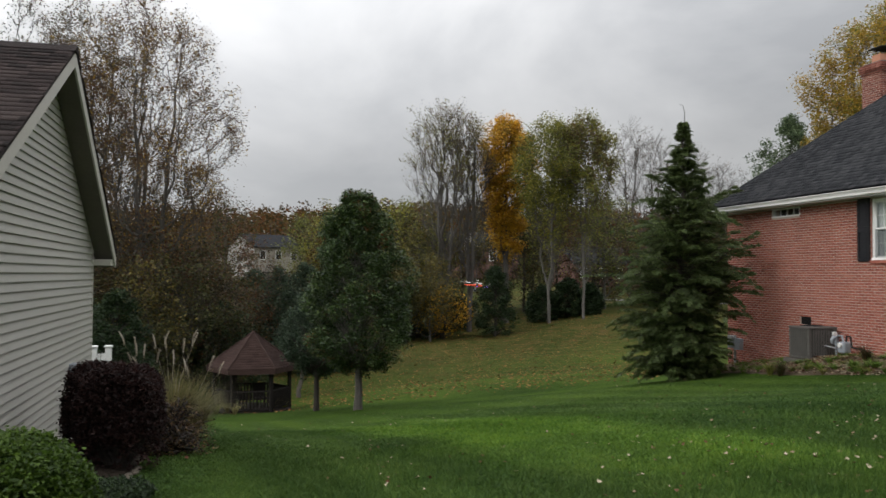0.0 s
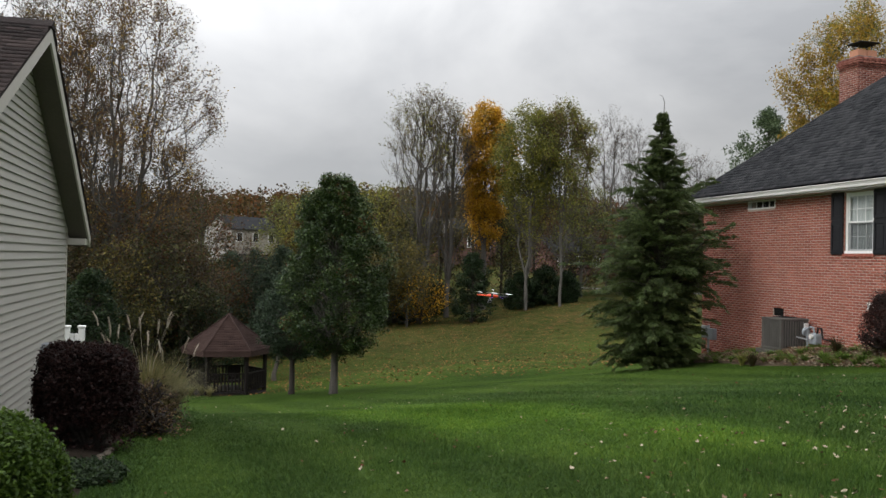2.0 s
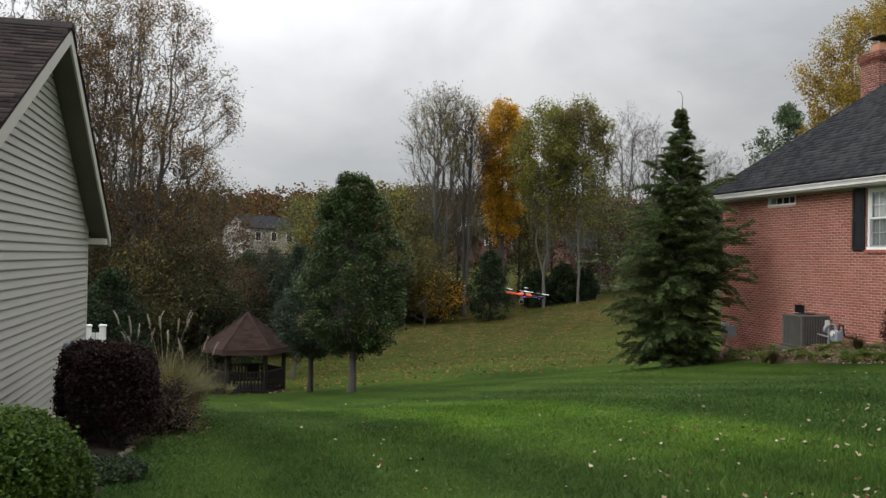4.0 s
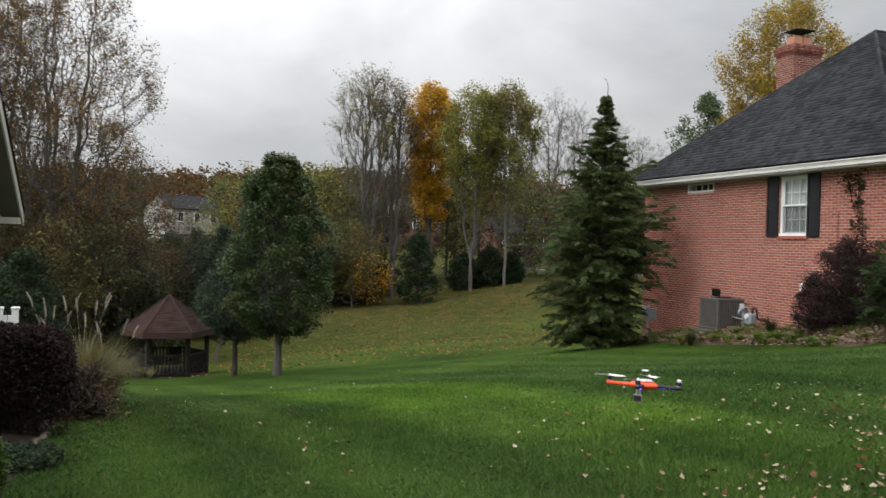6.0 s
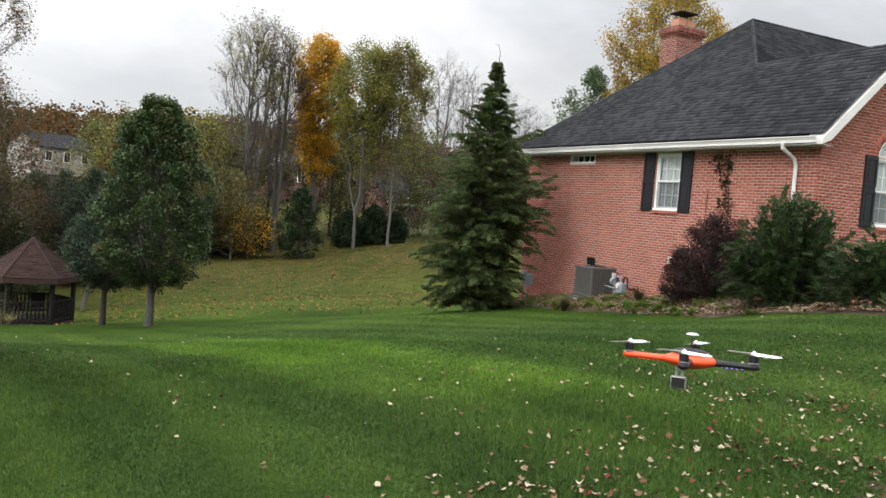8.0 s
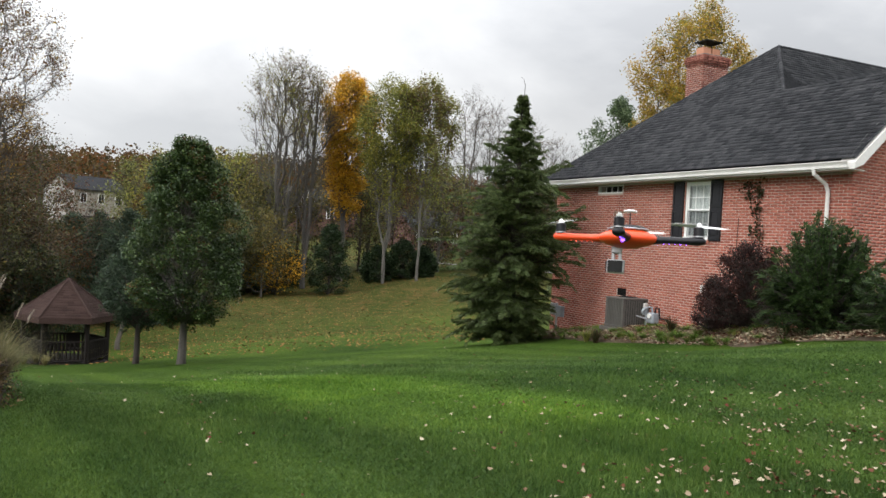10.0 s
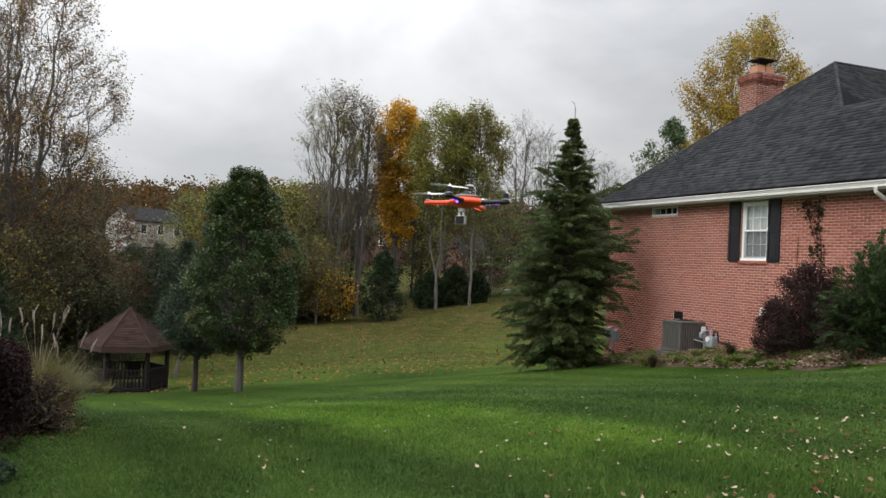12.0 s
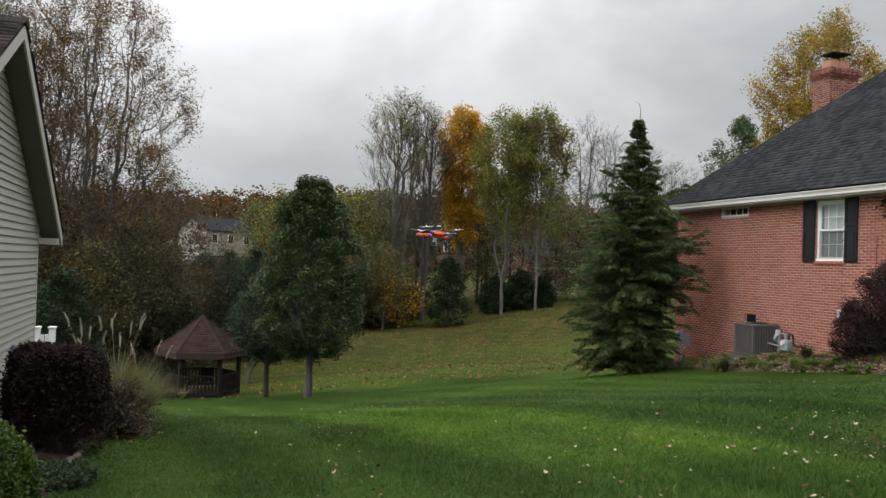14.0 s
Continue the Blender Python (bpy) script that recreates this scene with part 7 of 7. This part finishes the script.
# ---- turf and fallen leaves ----
def turf():
    rng = np.random.default_rng(41)
    n = 600000
    d = 3.9 + 22.0 * rng.random(n) ** 1.6
    az = np.radians(rng.uniform(-17, 60, n))
    x, y = d * np.sin(az), d * np.cos(az)
    edge = np.interp(y, BED_Y, BED_X)
    soil = (x > 2.7) & (y < soil_edge(x) + rng.normal(size=n) * 0.26) & (rng.random(n) > 0.2)
    keep = (rng.random(n) < np.clip((25.0 - d) / 11.0, 0, 1)) & ~((x > edge - 0.02) & (y > 4)) & ~((x < -0.9) & (y > 3.9) & (y < 13.6)) & ~soil
    x, y, d = x[keep], y[keep], d[keep]
    n = len(x)
    z = ground_z(x, y)
    h = rng.uniform(0.020, 0.050, n) * (0.9 + 0.5 * np.sin(x * 1.1) * np.sin(y * 0.9)).clip(0.6, 1.5) * np.clip(1.25 - d / 26, 0.3, 1)
    w = 0.0016 + 0.00050 * d
    a = rng.uniform(0, 2 * np.pi, n)
    lx, ly = rng.normal(size=n) * 0.022, rng.normal(size=n) * 0.022
    P = np.stack([np.stack([x - np.cos(a) * w, y - np.sin(a) * w, z - 0.003], -1), np.stack([x + np.cos(a) * w, y + np.sin(a) * w, z - 0.003], -1), np.stack([x + lx, y + ly, z + h], -1)], 1).reshape(-1, 3)
    b = Buf()
    b.add(P, np.arange(3 * n).reshape(n, 3))
    tagged(ob_of(b, "turf", M_GRASS, kind="stuff"), label="short green grass blades of the lawn", category="grass")


M_GRASS = material("grass_blade", [(0.0148, 0.0371, 0.0085), (0.0318, 0.0689, 0.0138), (0.0594, 0.106, 0.0212), (0.0954, 0.1336, 0.0339)], rough=0.6, scale=0.16, fine=2.5, bump=0, island=0.5, through_light=0.25, contrast=0.8, spec=0.15)
mow_stripes(M_GRASS)
lit_streak(M_GRASS)
turf()


def fallen_leaves():
    rng = np.random.default_rng(43)
    spots = []
    for lo_a, hi_a, lo_d, hi_d, n in ((-10, 58, 4.2, 24, 340), (8, 58, 4.2, 12, 170), (26, 60, 4.0, 9.0, 190), (40, 63, 4.4, 10.5, 380), (46, 62, 4.8, 8.0, 260), (24, 60, 3.7, 5.0, 300), (34, 62, 4.0, 6.2, 300)):
        d = np.sqrt(rng.uniform(lo_d ** 2, hi_d ** 2, n))
        spots.append(np.stack([np.radians(rng.uniform(lo_a, hi_a, n)), d], -1))
    q = np.concatenate(spots)
    x, y = q[:, 1] * np.sin(q[:, 0]), q[:, 1] * np.cos(q[:, 0])
    ok = ~((x < -0.9) & (y > 3.9)) & (x < 14.8)
    x, y, dist = x[ok], y[ok], q[ok, 1]
    b = Buf()
    k = 11
    ang = np.linspace(0, 2 * np.pi, k, endpoint=False)
    for px, py, dd in zip(x, y, dist):
        s = 0.009 + 0.017 * rng.random() ** 1.4
        r = s * (0.86 + 0.20 * np.cos(ang * 5 + 0.2) * (np.cos(ang / 2) ** 2 + 0.35)) * rng.uniform(0.8, 1.2, k)
        curl = rng.uniform(0.1, 0.9)
        fold = rng.uniform(0, np.pi)
        lx, ly = r * np.cos(ang), r * np.sin(ang)
        lz = curl * np.abs(lx * np.cos(fold) + ly * np.sin(fold)) + rng.normal(size=k) * s * 0.08
        t = rng.uniform(0, 2 * np.pi)
        tilt = rng.normal(size=2) * 0.3
        gx_, gy_ = lx * np.cos(t) - ly * np.sin(t), lx * np.sin(t) + ly * np.cos(t)
        z = gz(px, py) + rng.uniform(0.02, 0.05)
        P = np.stack([px + gx_, py + gy_, z + lz + tilt[0] * gx_ + tilt[1] * gy_], -1)
        P = np.concatenate([P, [[px, py, z]]])
        i = np.arange(k)
        b.add(P, np.stack([i, (i + 1) % k, np.full(k, k)], -1))
    tagged(ob_of(b, "fallen_leaves", M_LITTER, kind="stuff"), label="dry cream, tan and red leaves scattered on the lawn", category="fallen leaves")
    # drifts over the far lawn, in the border
    b = Buf()
    n = 20000
    az, d = np.radians(rng.uniform(-3, 30, n)), 32 + 54 * rng.random(n) ** 0.7
    x, y = d * np.sin(az), d * np.cos(az)
    c = np.stack([x, y, ground_z(x, y) + 0.04], -1)
    leaves_into(b, c, 0.12, rng, flat=1.2, aspect=0.8)
    b2 = Buf()
    y = rng.uniform(7, 23, 17000)
    x = np.interp(y, BED_Y, BED_X) + 0.05 + rng.random(17000) ** 0.9 * 1.6
    c = np.stack([x, y, ground_z(x, y) + 0.075], -1)
    leaves_into(b2, c, 0.065, rng, flat=0.9, aspect=0.75)
    tagged(ob_of(b2, "leaf_litter", M_LITTER, kind="stuff"), label="tan leaf litter over the mulch border", category="fallen leaves")
    tagged(ob_of(b, "leaf_drift", M_LITTER_FAR, kind="stuff"), label="brown leaves strewn over the far lawn", category="fallen leaves")


M_LITTER_FAR = material("faded_leaf_litter", [(0.06, 0.030, 0.012), (0.13, 0.066, 0.024), (0.22, 0.13, 0.05)], rough=0.9, scale=1, fine=8, bump=0, island=1.0, contrast=0.9, spec=0.05)
fallen_leaves()


# ---- quadcopter ----
M_ORANGE = material("orange_plastic", [(0.60, 0.052, 0.012), (0.72, 0.075, 0.018)], rough=0.34, scale=6, fine=60, bump=0.02, spec=0.4)
M_BLACKPLASTIC = material("black_plastic", [(0.006, 0.006, 0.008), (0.014, 0.014, 0.017)], rough=0.42, scale=6, fine=60, bump=0.02, spec=0.25)
M_SILVER = material("brushed_silver", [(0.28, 0.28, 0.29), (0.42, 0.42, 0.43)], rough=0.4, metal=0.7, scale=10, fine=90, bump=0.03)
M_PROP = material("white_propeller", [(0.70, 0.70, 0.70), (0.80, 0.80, 0.80)], rough=0.4, scale=10, fine=60, bump=0)


def glow(name, color, strength):
    m = bpy.data.materials.new(name)
    m.use_nodes = True
    b = m.node_tree.nodes["Principled BSDF"]
    b.inputs["Base Color"].default_value = (*color, 1)
    b.inputs["Emission Color"].default_value = (*color, 1)
    b.inputs["Emission Strength"].default_value = strength
    return m


M_LED_BLUE, M_LED_RED = glow("violet_led", (0.20, 0.07, 1.0), 5.0), glow("red_led", (1.0, 0.10, 0.06), 4.0)
ARM = 0.275


def quadcopter():
    q = empty("quadcopter", 0, 0, 0, "orange and black quadcopter with spinning white propellers and an action camera", "drone")
    # hull: flattened, pointed along its length
    bm = bmesh.new()
    bmesh.ops.create_uvsphere(bm, u_segments=28, v_segments=16, radius=1.0)
    for v in bm.verts:
        r = math.hypot(v.co.x, v.co.y)
        taper = 1 - 0.22 * abs(v.co.x) ** 1.5
        v.co = Vector((v.co.x * 0.122, v.co.y * 0.10 * taper, v.co.z * (0.046 if v.co.z > 0 else 0.043) * (1 - 0.25 * r)))
        v.co.z -= 0.047
    hull = part("hull", bm, M_ORANGE, q, "glossy orange hull", smooth=True)
    bm = bmesh.new()
    bmesh.ops.create_uvsphere(bm, u_segments=20, v_segments=10, radius=1.0)
    for v in bm.verts:
        v.co = Vector((v.co.x * 0.078, v.co.y * 0.062, max(v.co.z, -0.1) * 0.018 - 0.008))
    part("canopy", bm, M_BLACKPLASTIC, hull, "dark canopy", smooth=True)
    part("trim_line", bm_tube([(0.082 * math.cos(a * math.pi / 14), 0.066 * math.sin(a * math.pi / 14), -0.010) for a in range(29)], 0.0035, 6, caps=False), M_SILVER, hull)
    rotors = []
    for k, (dx, dy, mat, led, lab) in enumerate(((-1, 0, M_ORANGE, M_LED_RED, "orange arm"), (0, 1, M_ORANGE, M_LED_RED, "orange arm"), (1, 0, M_BLACKPLASTIC, M_LED_BLUE, "black arm"), (0, -1, M_BLACKPLASTIC, M_LED_BLUE, "black arm"))):
        d, s = Vector((dx, dy, 0)), Vector((-dy, dx, 0))
        bm = bmesh.new()
        rings = []
        for f, w, h in ((0.08, 0.026, 0.020), (0.14, 0.019, 0.015), (0.22, 0.018, 0.014), (0.245, 0.023, 0.016), (0.275, 0.026, 0.017), (0.297, 0.020, 0.013), (0.304, 0.008, 0.006)):
            c = d * f + Vector((0, 0, -0.048))
            rings.append([bm.verts.new(c + s * (w * math.cos(t * math.pi / 6)) + Vector((0, 0, h * math.sin(t * math.pi / 6)))) for t in range(12)])
        for r0, r1 in zip(rings, rings[1:]):
            for t in range(12):
                bm.faces.new((r0[t], r0[(t + 1) % 12], r1[(t + 1) % 12], r1[t]))
        bm.faces.new(rings[-1])
        bm.faces.new(rings[0][::-1])
        arm = part("arm", bm, mat, q, lab, smooth=True)
        for t in range(6):
            c = d * (0.12 + 0.022 * t) + Vector((0, 0, -0.0618))
            bl = bmesh.new()
            bmesh.ops.create_icosphere(bl, subdivisions=1, radius=0.0034, matrix=Matrix.Translation(c))
            part("led", bl, led, arm)
        if k == 3:
            bl = bmesh.new()
            bmesh.ops.create_icosphere(bl, subdivisions=2, radius=0.0085, matrix=Matrix.Translation(d * 0.15 + Vector((0, 0, -0.066))))
            part("tail_light", bl, M_LED_BLUE, arm, "glowing violet light")
        c = d * ARM
        mo = bm_tube([c + Vector((0, 0, -0.036)), c + Vector((0, 0, -0.028)), c + Vector((0, 0, 0.004)), c + Vector((0, 0, 0.008))], [0.017, 0.0205, 0.0205, 0.014], 16)
        motor = part("motor", mo, M_BLACKPLASTIC, q, "black brushless motor")
        part("motor_band", bm_tube([c + Vector((0, 0, -0.0325)), c + Vector((0, 0, -0.0275))], 0.0225, 16), M_SILVER, motor)
        # two-bladed propeller, turning on its own axle
        bm = bmesh.new()
        for sg in (1, -1):
            up, dn = [], []
            for r, w, tw in ((0.010, 0.006, 0.005), (0.03, 0.010, 0.005), (0.07, 0.011, 0.004), (0.11, 0.008, 0.003), (0.127, 0.003, 0.001)):
                up.append((bm.verts.new((sg * r, sg * -w, 0.012 - tw)), bm.verts.new((sg * r, sg * w, 0.012 + tw))))
                dn.append((bm.verts.new((sg * r, sg * -w, 0.0105 - tw)), bm.verts.new((sg * r, sg * w, 0.0105 + tw))))
            for i in range(4):
                bm.faces.new((up[i][0], up[i + 1][0], up[i + 1][1], up[i][1]))
                bm.faces.new((dn[i][0], dn[i][1], dn[i + 1][1], dn[i + 1][0]))
                bm.faces.new((up[i][0], dn[i][0], dn[i + 1][0], up[i + 1][0]))
                bm.faces.new((up[i][1], up[i + 1][1], dn[i + 1][1], dn[i][1]))
        bm_tube([(0, 0, 0.006), (0, 0, 0.016), (0, 0, 0.026)], [0.013, 0.012, 0.003], 12, bm=bm)
        prop = part("propeller", bm, M_PROP, q, "spinning white propeller")
        prop.location = c
        rotors.append((prop, c, 1 if dx else -1))
    # antenna mast
    mast = part("mast", bm_tube([(0.0, 0.040, -0.02), (0.0, 0.045, 0.066)], 0.003, 6), M_BLACKPLASTIC, q)
    part("antenna_disc", bm_tube([(0, 0.045, 0.064), (0, 0.045, 0.068), (0, 0.045, 0.072), (0, 0.045, 0.076)], [0.012, 0.028, 0.028, 0.018], 18), M_PROP, mast, "white antenna disc")
    part("mast_base", bm_tube([(0, 0.040, -0.008), (0, 0.040, 0.006)], [0.018, 0.012], 12), M_BLACKPLASTIC, mast)
    # camera and its mount
    mount = part("camera_mount", bm_box(-0.066, 0.020, -0.106, -0.026, 0.060, -0.078, bevel=0.005), M_SILVER, q)
    for px in (-0.060, -0.032):
        part("mount_leg", bm_box(px - 0.006, 0.030, -0.134, px + 0.006, 0.048, -0.104, bevel=0.002), M_SILVER, mount)
    ac = part("action_camera", bm_box(-0.083, 0.022, -0.188, -0.013, 0.058, -0.131, bevel=0.005), M_SILVER, q, "silver action camera hung below")
    part("screen", bm_box(-0.078, 0.0175, -0.183, -0.018, 0.0225, -0.136, bevel=0.0015), M_DARK, ac)
    part("lens", bm_tube([(-0.058, 0.058, -0.150), (-0.058, 0.070, -0.150)], 0.014, 14), M_BLACKPLASTIC, ac)
    part("camera_side", bm_box(-0.088, 0.028, -0.181, -0.0832, 0.052, -0.138, bevel=0.002), M_BLACKPLASTIC, ac)
    return q, rotors


DRONE, ROTORS = quadcopter()
DRONE_PATH = [
    (0.0, 5.49, 18.60, 1.44, -2.0, 4.7, -18.4), (0.5, 5.46, 17.03, 1.23, -2.0, 2.3, -19.8), (1.0, 5.84, 16.96, 1.06, -2.0, 0.9, -21.0), (1.5, 5.60, 15.89, 1.01, -2.0, -0.3, -21.4),
    (2.0, 5.37, 15.56, 1.02, -2.0, 3.5, -21.0), (2.5, 5.07, 15.17, 1.05, -2.0, 5.4, -21.5), (3.0, 4.89, 14.90, 1.12, -2.0, 6.4, -21.2), (3.2, 4.836, 14.61, 1.13, -2.0, 6.8, -21.5), (5.3, 4.40, 8.48, 1.075, -4.0, 7.5, -31.4),
    (5.5, 4.35, 7.83, 0.932, -4.5, 3.5, -35.1), (6.0, 3.817, 5.852, 0.580, -5.0, 0.5, -42.4), (6.5, 3.685, 4.897, 0.287, -3.5, -0.6, -43.0), (7.0, 3.445, 4.023, 0.376, -2.5, -1.0, -45.6),
    (7.5, 3.093, 3.280, 0.735, -2.5, -2.2, -48.4), (8.0, 2.811, 2.860, 1.088, -2.8, -1.6, -49.4), (8.2, 2.725, 2.760, 1.199, -3.1, 0.0, -46.0), (10.3, 2.025, 2.746, 1.818, -4.6, -1.3, -44.5), (10.5, 1.980, 2.815, 1.869, -4.2, -1.3, -43.3), (11.0, 2.004, 3.333, 1.939, -3.7, -2.1, -46.8),
    (11.5, 2.026, 4.066, 2.014, -4.0, -0.9, -46.6), (12.0, 2.15, 5.04, 2.096, -4.5, -0.9, -46.5), (12.5, 2.355, 6.08, 2.181, -5.0, -1.7, -46.6), (13.0, 2.55, 7.17, 2.215, -5.0, -0.3, -46.6),
    (13.5, 2.73, 8.42, 2.158, -5.5, -0.1, -46.6), (14.0, 3.07, 10.21, 2.079, -6.0, -0.4, -46.4)]


# ---- single bricks of the side wall ----
def single_bricks():
    b = Buf()
    b.box(-0.014, -0.098, 0.0, 0.02, 0.098, 0.0550)
    me = b.mesh("brick", M_BRICK)
    for axis, a, z, proud in SINGLE_BRICKS:
        o = new("brick", me)
        o.parent = BRICK_WALL
        o.location = (HX + 0.014 - proud, a, z)


single_bricks()


def motions():
    walk(DRONE, [(t, pose(x, y, z, rx, ry, rz)) for t, x, y, z, rx, ry, rz in DRONE_PATH])
    for k, (prop, c, way) in enumerate(ROTORS):
        turn = [(f / FPS, pose(c.x, c.y, c.z, 0, 0, way * (47.0 * k + 88.0 * f))) for f in range(0, 14 * FPS + 1)]
        walk(prop, turn)


motions()
